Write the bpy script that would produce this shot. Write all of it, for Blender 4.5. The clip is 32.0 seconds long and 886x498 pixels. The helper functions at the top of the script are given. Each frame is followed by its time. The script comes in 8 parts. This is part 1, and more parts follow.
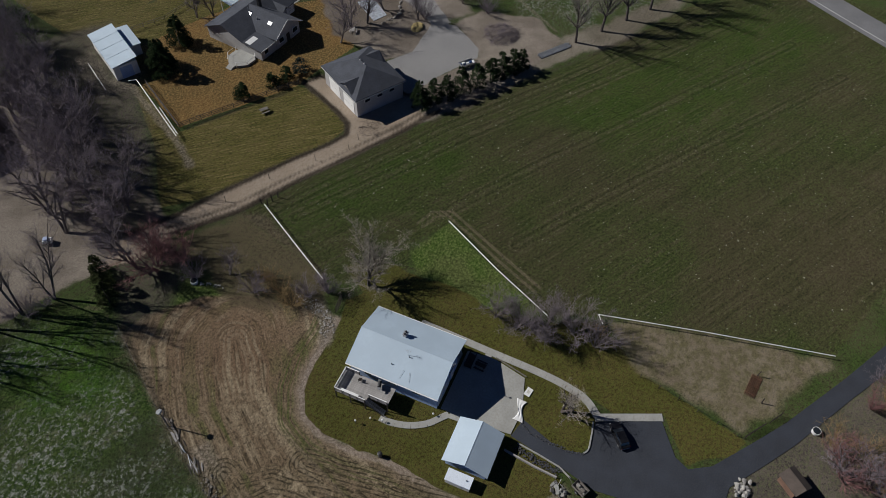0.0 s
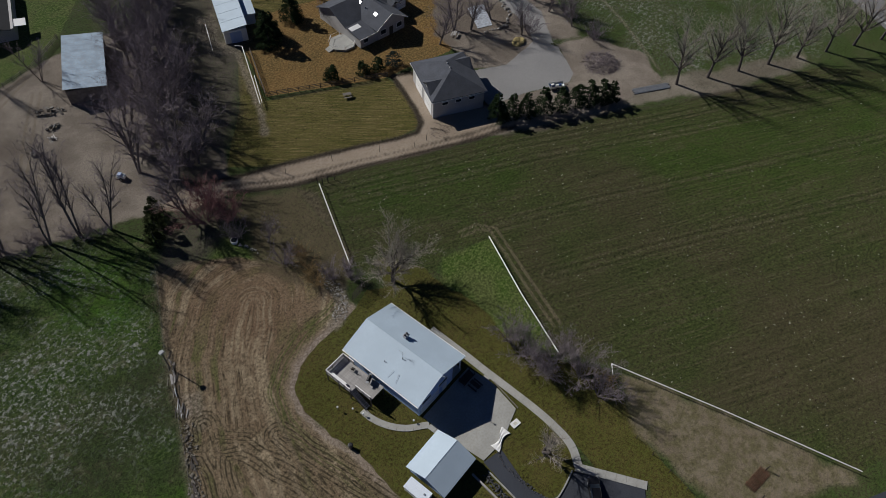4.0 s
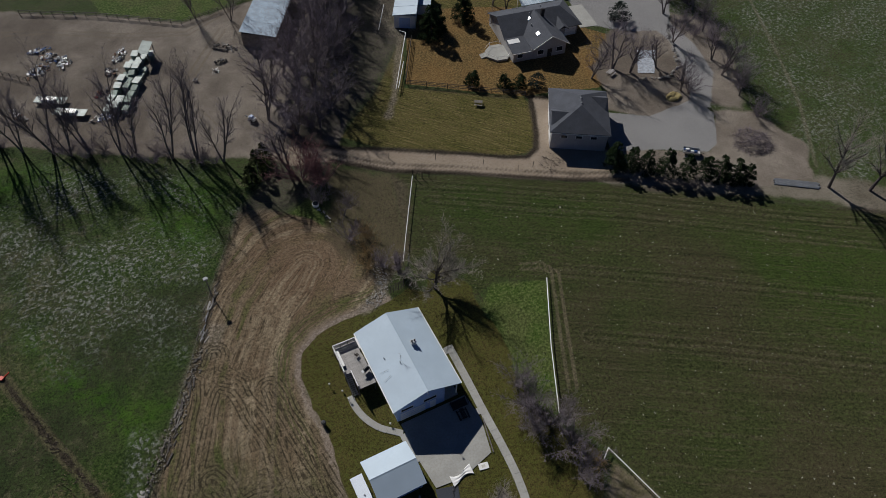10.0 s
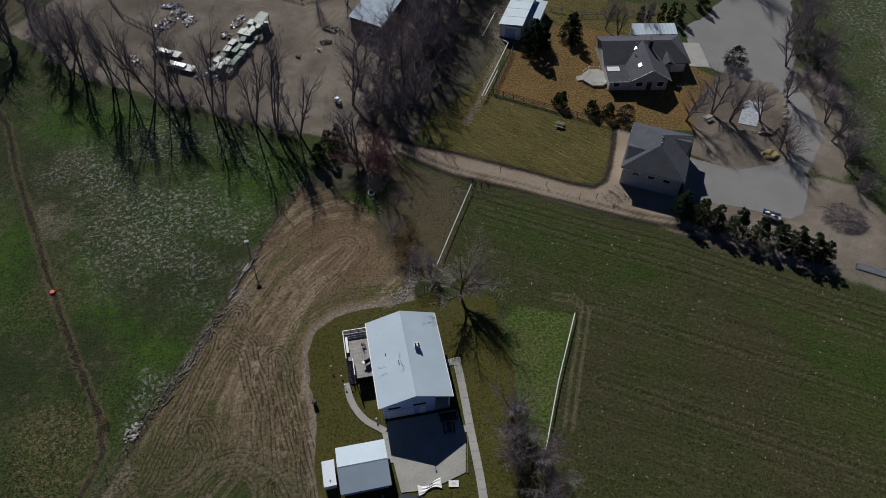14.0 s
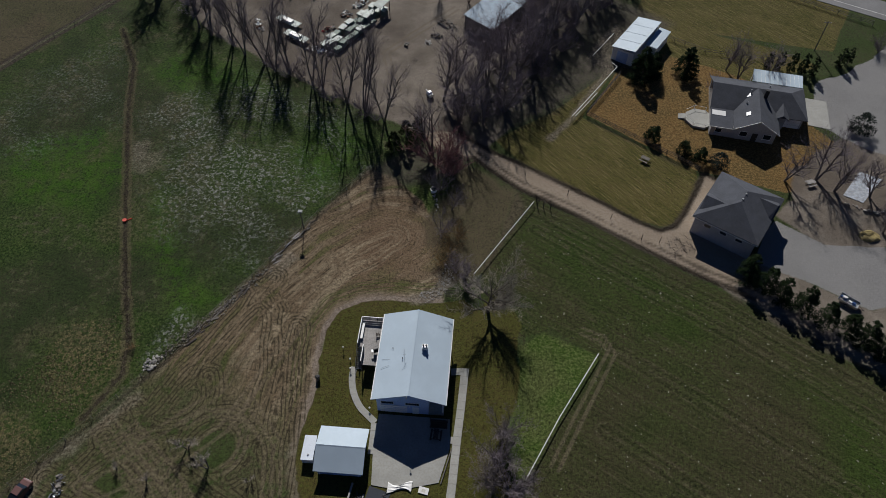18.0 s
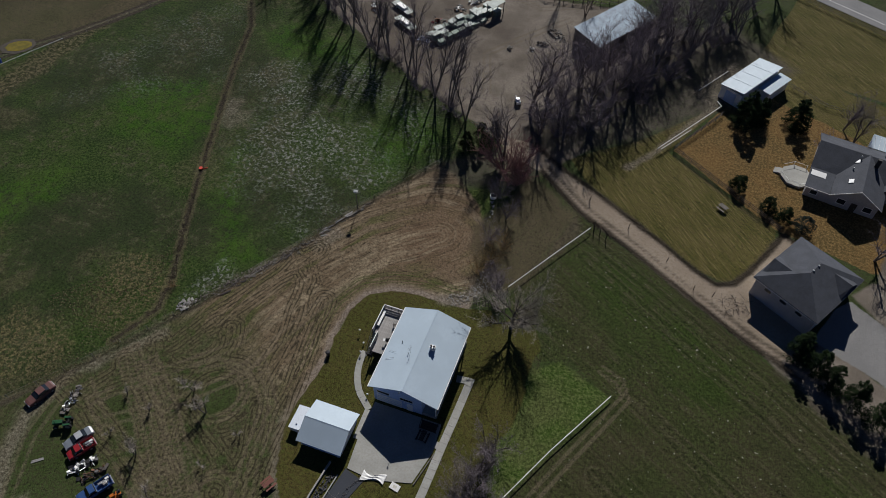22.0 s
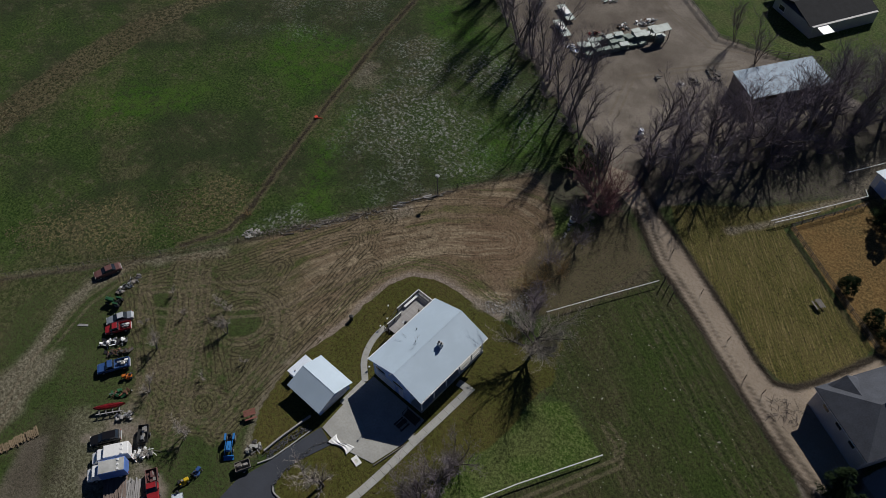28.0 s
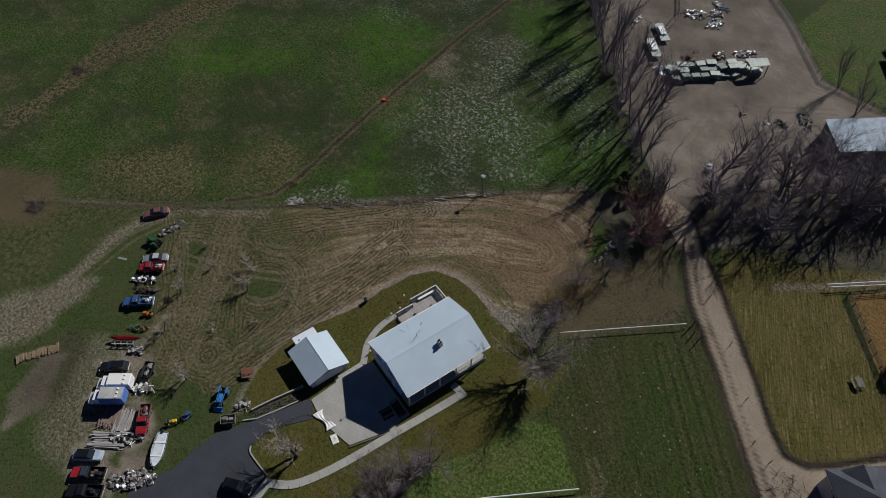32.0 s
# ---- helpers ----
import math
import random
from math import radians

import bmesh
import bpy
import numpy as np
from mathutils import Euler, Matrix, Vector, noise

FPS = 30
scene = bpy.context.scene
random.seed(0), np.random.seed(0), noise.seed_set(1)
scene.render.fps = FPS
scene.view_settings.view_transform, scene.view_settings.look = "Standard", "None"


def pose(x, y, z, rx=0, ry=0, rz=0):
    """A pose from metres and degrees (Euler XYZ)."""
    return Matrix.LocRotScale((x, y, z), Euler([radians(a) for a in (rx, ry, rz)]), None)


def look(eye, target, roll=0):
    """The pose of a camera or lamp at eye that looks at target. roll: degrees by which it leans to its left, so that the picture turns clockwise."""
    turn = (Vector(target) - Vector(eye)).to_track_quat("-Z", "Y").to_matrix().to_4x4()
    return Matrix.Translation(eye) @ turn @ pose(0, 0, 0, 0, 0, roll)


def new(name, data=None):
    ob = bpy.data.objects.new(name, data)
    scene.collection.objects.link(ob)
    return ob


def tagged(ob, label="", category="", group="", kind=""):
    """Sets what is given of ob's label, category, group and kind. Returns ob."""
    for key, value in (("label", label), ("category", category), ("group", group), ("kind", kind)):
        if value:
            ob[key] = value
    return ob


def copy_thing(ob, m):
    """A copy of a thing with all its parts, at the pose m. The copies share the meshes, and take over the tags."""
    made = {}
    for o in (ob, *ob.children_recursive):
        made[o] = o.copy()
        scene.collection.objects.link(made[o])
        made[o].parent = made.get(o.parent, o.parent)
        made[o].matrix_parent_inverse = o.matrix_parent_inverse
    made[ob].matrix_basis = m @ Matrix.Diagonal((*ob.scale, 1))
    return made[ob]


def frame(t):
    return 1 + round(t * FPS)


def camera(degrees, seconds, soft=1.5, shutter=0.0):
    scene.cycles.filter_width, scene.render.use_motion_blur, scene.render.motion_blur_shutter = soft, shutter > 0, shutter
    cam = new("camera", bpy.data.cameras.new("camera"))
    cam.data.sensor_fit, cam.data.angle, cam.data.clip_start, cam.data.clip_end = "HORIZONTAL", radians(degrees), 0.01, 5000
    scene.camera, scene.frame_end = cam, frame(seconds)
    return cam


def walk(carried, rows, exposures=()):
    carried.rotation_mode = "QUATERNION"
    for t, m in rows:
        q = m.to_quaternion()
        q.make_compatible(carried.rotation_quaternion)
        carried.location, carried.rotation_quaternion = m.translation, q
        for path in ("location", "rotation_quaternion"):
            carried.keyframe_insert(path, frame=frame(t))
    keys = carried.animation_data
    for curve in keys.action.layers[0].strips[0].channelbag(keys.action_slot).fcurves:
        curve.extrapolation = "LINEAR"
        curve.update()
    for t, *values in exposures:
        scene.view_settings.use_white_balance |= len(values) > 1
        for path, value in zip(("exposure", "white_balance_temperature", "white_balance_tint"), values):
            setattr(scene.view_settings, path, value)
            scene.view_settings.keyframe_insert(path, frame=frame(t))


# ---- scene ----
EXPOSURE = -0.26
cam = camera(63.44, 32.0, soft=0.65)

# seconds, eye, yaw, tilt and roll of the hovering camera
PATH = [
    (0, -58.98, -24.68, 102.09, -69.58, -52.11, 1.84),
    (1, -57.23, -28.42, 101.63, -65.62, -51.87, 1.72),
    (2, -55.38, -31.75, 101.76, -61.80, -51.80, 1.87),
    (3, -53.35, -35.00, 101.58, -57.97, -51.63, 1.96),
    (3.5, -52.25, -36.57, 101.57, -56.02, -51.55, 1.97),
    (5.5, -46.82, -42.45, 102.02, -47.80, -51.48, 1.91),
    (6, -45.33, -43.77, 102.11, -45.78, -51.46, 1.87),
    (7, -42.29, -46.61, 102.08, -41.73, -51.29, 1.70),
    (8, -38.84, -49.17, 102.09, -37.40, -51.19, 1.39),
    (9, -35.32, -51.01, 101.98, -33.33, -51.15, 1.26),
    (10, -32.22, -52.64, 102.40, -29.66, -51.13, 1.53),
    (11, -28.37, -54.63, 102.15, -25.44, -50.90, 1.21),
    (12, -24.54, -55.92, 102.19, -21.36, -50.85, 1.03),
    (13, -21.40, -56.59, 102.63, -17.95, -50.94, 1.44),
    (14, -17.63, -57.48, 102.52, -14.11, -50.88, 1.40),
    (15, -13.33, -58.05, 102.43, -9.67, -50.89, 0.93),
    (15.5, -11.49, -58.11, 102.60, -7.69, -50.96, 0.96),
    (17.5, -4.07, -58.05, 103.04, 0.15, -51.06, 1.13),
    (18, -2.08, -57.80, 103.02, 2.22, -51.08, 1.10),
    (19, 1.57, -57.31, 102.82, 6.07, -51.04, 1.23),
    (20, 4.96, -56.51, 102.94, 9.88, -51.12, 1.19),
    (21, 8.60, -55.65, 102.77, 13.84, -51.09, 1.03),
    (22, 12.14, -54.12, 103.09, 17.82, -51.32, 0.81),
    (23, 15.99, -52.68, 102.95, 22.37, -51.29, 0.39),
    (24, 19.97, -50.60, 102.95, 26.96, -51.37, -0.15),
    (25, 22.93, -48.92, 102.81, 30.53, -51.43, -0.23),
    (25.5, 24.31, -48.21, 102.70, 32.23, -51.40, -0.10),
    (27.5, 29.58, -44.08, 102.52, 38.92, -51.55, 0.03),
    (28, 30.85, -42.84, 102.55, 40.63, -51.63, 0.02),
    (29, 33.04, -40.66, 102.58, 43.75, -51.74, 0.16),
    (30, 35.23, -38.09, 102.41, 47.05, -51.81, 0.14),
    (31, 37.18, -35.72, 102.16, 50.23, -51.81, 0.36),
    (32, 39.12, -32.78, 101.93, 53.73, -51.88, 0.17),
]


def aimed(x, y, z, yaw, tilt, roll):
    a, b = radians(yaw), radians(tilt)
    way = Vector((-math.sin(a) * math.cos(b), math.cos(a) * math.cos(b), math.sin(b)))
    return look((x, y, z), Vector((x, y, z)) + way * 50, roll)


walk(cam, [(t, aimed(*p)) for t, *p in PATH], exposures=[(0, EXPOSURE), (32, EXPOSURE)])

# ---- world and sun ----
SUN_WAY = Vector((-0.138, 0.99, 0.742)).normalized()
world = bpy.data.worlds.new("sky")
scene.world = world
world.use_nodes = True
sky = world.node_tree.nodes.new("ShaderNodeTexSky")
sky.sky_type, sky.sun_disc = "NISHITA", False
sky.sun_elevation = math.asin(SUN_WAY.z)
sky.sun_rotation = math.atan2(SUN_WAY.x, SUN_WAY.y)
sky.altitude, sky.air_density, sky.dust_density, sky.ozone_density = 3000, 0.45, 0.0, 9.0
back = world.node_tree.nodes["Background"]
back.inputs[1].default_value = 0.06
world.node_tree.links.new(sky.outputs[0], back.inputs[0])
sun = new("sun", bpy.data.lights.new("sun", "SUN"))
sun.data.energy, sun.data.angle, sun.data.color = 5.0, radians(0.53), (1.0, 0.978, 0.945)
sun.matrix_world = look(SUN_WAY * 200, (0, 0, 0))


# ---- materials ----
def link(nt, a, b):
    nt.links.new(a, b)


def math_node(nt, op, a, b=None, clamp=False):
    n = nt.nodes.new("ShaderNodeMath")
    n.operation, n.use_clamp = op, clamp
    for i, v in enumerate((a, b)):
        if v is None:
            continue
        if isinstance(v, (int, float)):
            n.inputs[i].default_value = v
        else:
            link(nt, v, n.inputs[i])
    return n.outputs[0]


def noise_node(nt, vec, scale, detail=4.0, rough=0.55):
    n = nt.nodes.new("ShaderNodeTexNoise")
    n.inputs["Scale"].default_value, n.inputs["Detail"].default_value, n.inputs["Roughness"].default_value = scale, detail, rough
    link(nt, vec, n.inputs["Vector"])
    return n.outputs["Fac"]


def ramp(nt, fac, lo, hi):
    n = nt.nodes.new("ShaderNodeMapRange")
    n.interpolation_type = "SMOOTHSTEP"
    link(nt, fac, n.inputs[0])
    n.inputs[1].default_value, n.inputs[2].default_value = lo, hi
    return n.outputs[0]


def mix(nt, fac, a, b):
    n = nt.nodes.new("ShaderNodeMix")
    n.data_type = "RGBA"
    for s, v in ((n.inputs[0], fac), (n.inputs[6], a), (n.inputs[7], b)):
        if isinstance(v, (int, float)):
            s.default_value = v
        elif isinstance(v, tuple):
            s.default_value = (*v, 1)
        else:
            link(nt, v, s)
    return n.outputs[2]


def shade(c, k):
    return tuple(min(1.0, v * k) for v in c)


MATS = {}


def mat(name, col, rough=0.7, metal=0.0, var=0.22, scale=0.7, fine=14.0, bump=0.15, stain=None, spread=0.18):
    """A worn surface: two scales of noise, a stain colour in patches, and a little difference from piece to piece."""
    if name in MATS:
        return MATS[name]
    m = bpy.data.materials.new(name)
    m.use_nodes = True
    nt = m.node_tree
    bsdf = nt.nodes["Principled BSDF"]
    tc = nt.nodes.new("ShaderNodeTexCoord").outputs["Object"]
    big, small = noise_node(nt, tc, scale, 5), noise_node(nt, tc, fine, 3)
    c = mix(nt, ramp(nt, big, 0.3, 0.7), shade(col, 1 - var), shade(col, 1 + var))
    c = mix(nt, ramp(nt, small, 0.35, 0.75), c, mix(nt, 0.5, c, stain or shade(col, 0.6)))
    info = nt.nodes.new("ShaderNodeObjectInfo")
    c = mix(nt, math_node(nt, "MULTIPLY", info.outputs["Random"], spread), c, shade(col, 0.35))
    link(nt, c, bsdf.inputs["Base Color"])
    bsdf.inputs["Metallic"].default_value = metal
    link(nt, math_node(nt, "ADD", math_node(nt, "MULTIPLY", small, 0.25), rough - 0.12, True), bsdf.inputs["Roughness"])
    if bump:
        b = nt.nodes.new("ShaderNodeBump")
        b.inputs["Strength"].default_value, b.inputs["Distance"].default_value = bump, 0.03
        link(nt, small, b.inputs["Height"])
        link(nt, b.outputs[0], bsdf.inputs["Normal"])
    MATS[name] = m
    return m


def glass_mat(name, col=(0.02, 0.025, 0.03)):
    if name not in MATS:
        m = bpy.data.materials.new(name)
        m.use_nodes = True
        b = m.node_tree.nodes["Principled BSDF"]
        b.inputs["Base Color"].default_value, b.inputs["Roughness"].default_value = (*col, 1), 0.06
        b.inputs["Specular IOR Level"].default_value = 0.6
        MATS[name] = m
    return MATS[name]


# ---- mesh helpers ----
def part(name, bm, material, parent=None, label="", smooth=False):
    me = bpy.data.meshes.new(name)
    bm.to_mesh(me)
    bm.free()
    if smooth:
        me.polygons.foreach_set("use_smooth", [True] * len(me.polygons))
    me.materials.append(material)
    ob = new(name, me)
    if parent is not None:
        ob.parent = parent
    if label:
        ob["label"] = label
    return ob


def shared(name, me, parent, m):
    ob = new(name, me)
    ob.parent = parent
    ob.matrix_basis = m
    return ob


def thing(name, label, category, m=None, group="", kind=""):
    ob = new(name)
    ob.empty_display_size = 0.3
    if m is not None:
        ob.matrix_basis = m
    return tagged(ob, label, category, group, kind)


def box(bm, x0, y0, z0, x1, y1, z1, bevel=0.0, m=None):
    b = bmesh.new()
    bmesh.ops.create_cube(b, size=1.0)
    s = Matrix.LocRotScale(((x0 + x1) / 2, (y0 + y1) / 2, (z0 + z1) / 2), None, (x1 - x0, y1 - y0, z1 - z0))
    bmesh.ops.transform(b, matrix=s, verts=b.verts)
    if bevel:
        bmesh.ops.bevel(b, geom=b.edges[:], offset=bevel, segments=1, affect="EDGES", profile=0.5)
    return merge(bm, b, m)


def merge(bm, b, m=None):
    if m is not None:
        bmesh.ops.transform(b, matrix=m, verts=b.verts)
    me = bpy.data.meshes.new("t")
    b.to_mesh(me)
    b.free()
    bm.from_mesh(me)
    bpy.data.meshes.remove(me)
    return bm


def boxed(x0, y0, z0, x1, y1, z1, bevel=0.0, m=None):
    return box(bmesh.new(), x0, y0, z0, x1, y1, z1, bevel, m)


def tube(bm, a, b, r0, r1=None, sides=6, cap=True):
    a, b = Vector(a), Vector(b)
    t = bmesh.new()
    bmesh.ops.create_cone(t, cap_ends=cap, segments=sides, radius1=r0, radius2=r0 if r1 is None else r1, depth=(b - a).length)
    q = (b - a).to_track_quat("Z", "Y").to_matrix().to_4x4()
    return merge(bm, t, Matrix.Translation((a + b) / 2) @ q)


def prism(bm, pts, z0, z1):
    """A flat slab with the given outline."""
    top = [bm.verts.new((x, y, z1)) for x, y in pts]
    low = [bm.verts.new((x, y, z0)) for x, y in pts]
    f = bm.faces.new(top)
    f.normal_update()
    if f.normal.z < 0:
        f.normal_flip()
    for i in range(len(pts)):
        bm.faces.new((top[i], low[i], low[i - 1], top[i - 1]))
    bm.faces.new(low[::-1])
    bmesh.ops.recalc_face_normals(bm, faces=bm.faces[:])
    bmesh.ops.triangulate(bm, faces=[f for f in bm.faces if len(f.verts) > 4])
    return bm


def extruded(profile, y0, y1):
    """A closed outline in x and z, drawn out along y."""
    bm = bmesh.new()
    a = [bm.verts.new((x, y0, z)) for x, z in profile]
    b = [bm.verts.new((x, y1, z)) for x, z in profile]
    bm.faces.new(a[::-1])
    bm.faces.new(b)
    for i in range(len(profile)):
        bm.faces.new((a[i - 1], a[i], b[i], b[i - 1]))
    bmesh.ops.recalc_face_normals(bm, faces=bm.faces[:])
    return bm


def slab_roof(pts, thick=0.15):
    """A roof plane with thickness through three or four points."""
    bm = bmesh.new()
    up = [bm.verts.new(p) for p in pts]
    lo = [bm.verts.new(Vector(p) - Vector((0, 0, thick))) for p in pts]
    bm.faces.new(up)
    bm.faces.new(lo[::-1])
    for i in range(len(pts)):
        bm.faces.new((up[i - 1], up[i], lo[i], lo[i - 1]))
    bmesh.ops.recalc_face_normals(bm, faces=bm.faces[:])
    return bm


def uneven(bm, amount, seed=0, scale=1.0):
    for v in bm.verts:
        n = noise.noise_vector(v.co * scale + Vector((seed * 7.3, seed * 3.1, seed)))
        v.co += n * amount
    return bm


# ---- the ground: one sheet, with the zones of soil, grass and gravel as masks ----
def signed(pts, X, Y):
    """Distance to a closed outline, positive inside."""
    p = np.array(pts, float)
    q = np.roll(p, -1, 0)
    best, inside = np.full(X.shape, 1e9), np.zeros(X.shape, bool)
    for (ax, ay), (bx, by) in zip(p, q):
        dx, dy = bx - ax, by - ay
        t = np.clip(((X - ax) * dx + (Y - ay) * dy) / (dx * dx + dy * dy), 0, 1)
        best = np.minimum(best, np.hypot(X - ax - t * dx, Y - ay - t * dy))
        if ay != by:
            inside ^= ((ay > Y) != (by > Y)) & (X < (bx - ax) * (Y - ay) / (by - ay) + ax)
    return np.where(inside, best, -best)


def along(pts, X, Y):
    """Distance to an open line."""
    p = np.array(pts, float)
    best = np.full(X.shape, 1e9)
    for (ax, ay), (bx, by) in zip(p[:-1], p[1:]):
        dx, dy = bx - ax, by - ay
        t = np.clip(((X - ax) * dx + (Y - ay) * dy) / (dx * dx + dy * dy), 0, 1)
        best = np.minimum(best, np.hypot(X - ax - t * dx, Y - ay - t * dy))
    return best


LATTICE = np.random.RandomState(4).rand(256, 256)


def fuzz(X, Y, size):
    """Smooth noise from 0 to 1 with features of that size in metres, in two octaves."""
    out = 0
    for s, w in ((size, 0.65), (size / 2.7, 0.35)):
        u, v = X / s + 91.3, Y / s + 47.9
        i, j = np.floor(u).astype(int), np.floor(v).astype(int)
        a, b = u - i, v - j
        a, b = a * a * (3 - 2 * a), b * b * (3 - 2 * b)
        g = lambda m, n: LATTICE[m % 256, n % 256]
        out = out + w * ((g(i, j) * (1 - a) + g(i + 1, j) * a) * (1 - b) + (g(i, j + 1) * (1 - a) + g(i + 1, j + 1) * a) * b)
    return out


def step(d, soft):
    t = np.clip(d / (2 * soft) + 0.5, 0, 1)
    return t * t * (3 - 2 * t)


LAWN_EDGE = [(-1, 14.2), (-4.6, 13.4), (-8.6, 13), (-13.8, 13.4), (-18.5, 12.6), (-22.1, 10.5), (-23.9, 6.7), (-24.3, 0.5), (-23.8, -4.3),
             (-24.6, -10), (-25.2, -14), (-24.6, -18.5), (-23, -23.4), (-20.5, -27.3), (-18, -29)]
LAWN = LAWN_EDGE + [(-15.5, -27), (-11, -31), (-5, -31.5), (1.6, -20), (1.8, 0), (1.5, 12)]
VERGE = [(11.5, -26.5), (7.3, -31.7), (4.3, -35.2), (-0.8, -52.7), (-3.7, -51.4), (-8, -45), (-1.4, -40.2), (-4.3, -33), (-2.2, -27), (-0.8, -12), (2.5, -10)]
SOIL = [(-17, 44), (-21.5, 44.5), (-25, 39.6), (-29.6, 32.4), (-33.9, 25.2), (-38.6, 17), (-43, 9), (-49, 0), (-55, -9), (-62, -18), (-45, -40), (-30, -32),
        (-20, -32)] + LAWN_EDGE[:0:-1] + [(-4.9, 18.7), (-5.6, 25), (-7.5, 31.8), (-10, 37)]
PASTURE = [(-14, 51), (-21.5, 45), (-29.6, 32.4), (-33.9, 25.2), (-43, 9), (-53.7, -8.9), (-62.6, -19.3), (-80, -41.5), (-400, -250), (-400, 400), (-150, 120),
           (-64, 88), (-42, 73), (-30, 64), (-20, 58.5)]
FIELD = [(8.5, 41), (20.4, 34.3), (31, 27.3), (45, 18.7), (70, 0), (92, -14.5), (112, -26.5), (130, -60), (130, -110), (19.5, -64.5), (12, -26.4), (9, -18), (21.4, 4.2), (14, 9), (6, 6),
         (1, 18), (4, 25)]
BRIGHT = [(21.2, 4), (9, -17.8), (4.5, -9), (6.5, 4), (13, 8.5)]
LANE = [(-12, 57), (-3.7, 57.2), (3.2, 52), (8.8, 49.1), (17.3, 43.8), (25.3, 38.8), (31.8, 34.3), (35.5, 32.5), (38.4, 33.6), (40.9, 37.2), (43.9, 42.9), (46.5, 48.5),
        (50, 46), (52, 24), (46, 19.6), (41, 21.9), (31.1, 27.9), (20.4, 34.8), (8.8, 41.5), (-0.5, 49.8), (-8, 52.4)]
TRACK = [(44, 20.4), (52, 13.5), (66, 4), (76, -2), (90, -14), (112, -25), (115, -21), (95, -6.5), (84, 2), (78, 8), (67, 7), (50, 20)]
YARD = [(55.5, 34), (58, 36.5), (66, 31), (78, 31), (79.5, 25), (73.4, 17), (70, 16.2), (59.7, 22.3), (52, 26)]
FORECOURT = [(73, 66), (77, 79), (86, 84), (104, 100), (118, 98), (106, 78), (96, 60), (90, 54), (81, 59)]
SCRAP = [(1.4, 52), (-13.6, 57.5), (-25.9, 63.7), (-42.4, 73.7), (-64.9, 89), (-85, 112), (-60, 140), (-33, 124), (-14, 111), (-1, 112), (14, 112), (30, 104), (12, 76), (6, 57)]
BELT = [(-4, 56), (3, 56.5), (17, 66), (33, 83), (48, 101), (30, 116), (12, 96), (-2, 72)]
HAY = [(4, 55.5), (8.9, 49.7), (19.8, 42.4), (32.2, 34.5), (36.4, 33.4), (40, 35.4), (44.5, 44.3), (45.4, 49), (34.2, 56), (23, 64), (32, 82), (40, 91), (54, 98), (85, 92), (95, 112), (50, 140), (33, 84), (17, 66)]
GOLD = [(23.8, 65), (34, 84), (40, 90), (54, 84), (63, 79), (72, 77), (73, 64), (78, 57), (71, 47), (62, 44), (52, 47.5), (45, 49), (34.5, 57)]
PEN = [(12.6, -26.4), (19.7, -64.0), (17, -65.0), (5.8, -57.2), (-0.6, -52.2), (4.3, -35.2), (7.3, -31.7)]
ROUGH_SE = [(22, -74), (8, -63.6), (-1, -57), (-8.4, -51.5), (-14, -52), (-30, -90), (60, -140), (60, -95)]
CUT = [(-10, 31.5), (-4, 40), (-3, 48), (8, 41.5), (11, 37), (2, 20), (-5, 17)]
LOT = [(-45.0, -42.5), (-39, -37.5), (-33.5, -36), (-25, -43), (-22, -52), (-31, -57)]
GREY_LOT = [(-42, -57.5), (-46.5, -50), (-44, -46.5), (-37, -53), (-36, -60)]
TAN_WAY = [(-55.4, -53), (-57.5, -45.9), (-59.2, -40.2), (-62.1, -33.7), (-63.6, -27.7), (-62, -19.5), (-52, -8)]
ASPHALT = [(-13.6, -19.6), (-10.4, -20.6), (-11.7, -24), (-12.8, -27), (-12.2, -30.3), (-10.6, -31.2), (-6.6, -30.9), (-2.4, -40.2), (-7.5, -43.3), (-8.6, -45.4),
           (-6.8, -48.6), (-0.5, -54.0), (4.6, -58.2), (16.1, -66.3), (25.1, -72.2), (42, -83), (120, -134), (117, -137.5), (39, -85.8), (20.2, -72.8), (12.6, -67.4), (1.2, -59.7), (-4, -55.6), (-9.1, -51.4), (-12.8, -51),
           (-17, -47), (-15.6, -41), (-16.6, -37.4), (-16.9, -33.4), (-15.4, -28), (-14.6, -24)]
CONCRETE = [(-13.7, -14.6), (-13.5, -8.2), (-2.4, -8.5), (-2.2, -13.2), (-3.6, -18.6), (-9.2, -20.0), (-13.4, -19.5)]


HOOFWAY = [(-86.7, 89), (-79.6, 75.6), (-75.9, 60.7), (-70.2, 42.4), (-65.5, 27.5), (-61, 14.2), (-56.5, 2.4), (-55.5, -4), (-59, -12)]
HEADLAND = [(-15.0, 27.5), (-23, 21), (-31.5, 9.5), (-35.5, 0), (-38, -12), (-36.5, -40)]
FAR_ROAD = [(-40, 181), (58, 130), (77, 119.8), (120, 96.5), (160, 70), (166, 78), (124, 105), (78, 128.6), (69, 133), (-36, 189)]
EAST_ROAD = [(168, 12), (150, -14), (137, -33), (124.7, -51.5), (117.5, -62), (111.7, -70.9), (98, -92), (104.6, -96.4), (118.3, -75.3), (124.1, -66.4), (131.3, -55.9), (143.6, -37.4), (156.6, -18.4), (174.6, 7.6)]


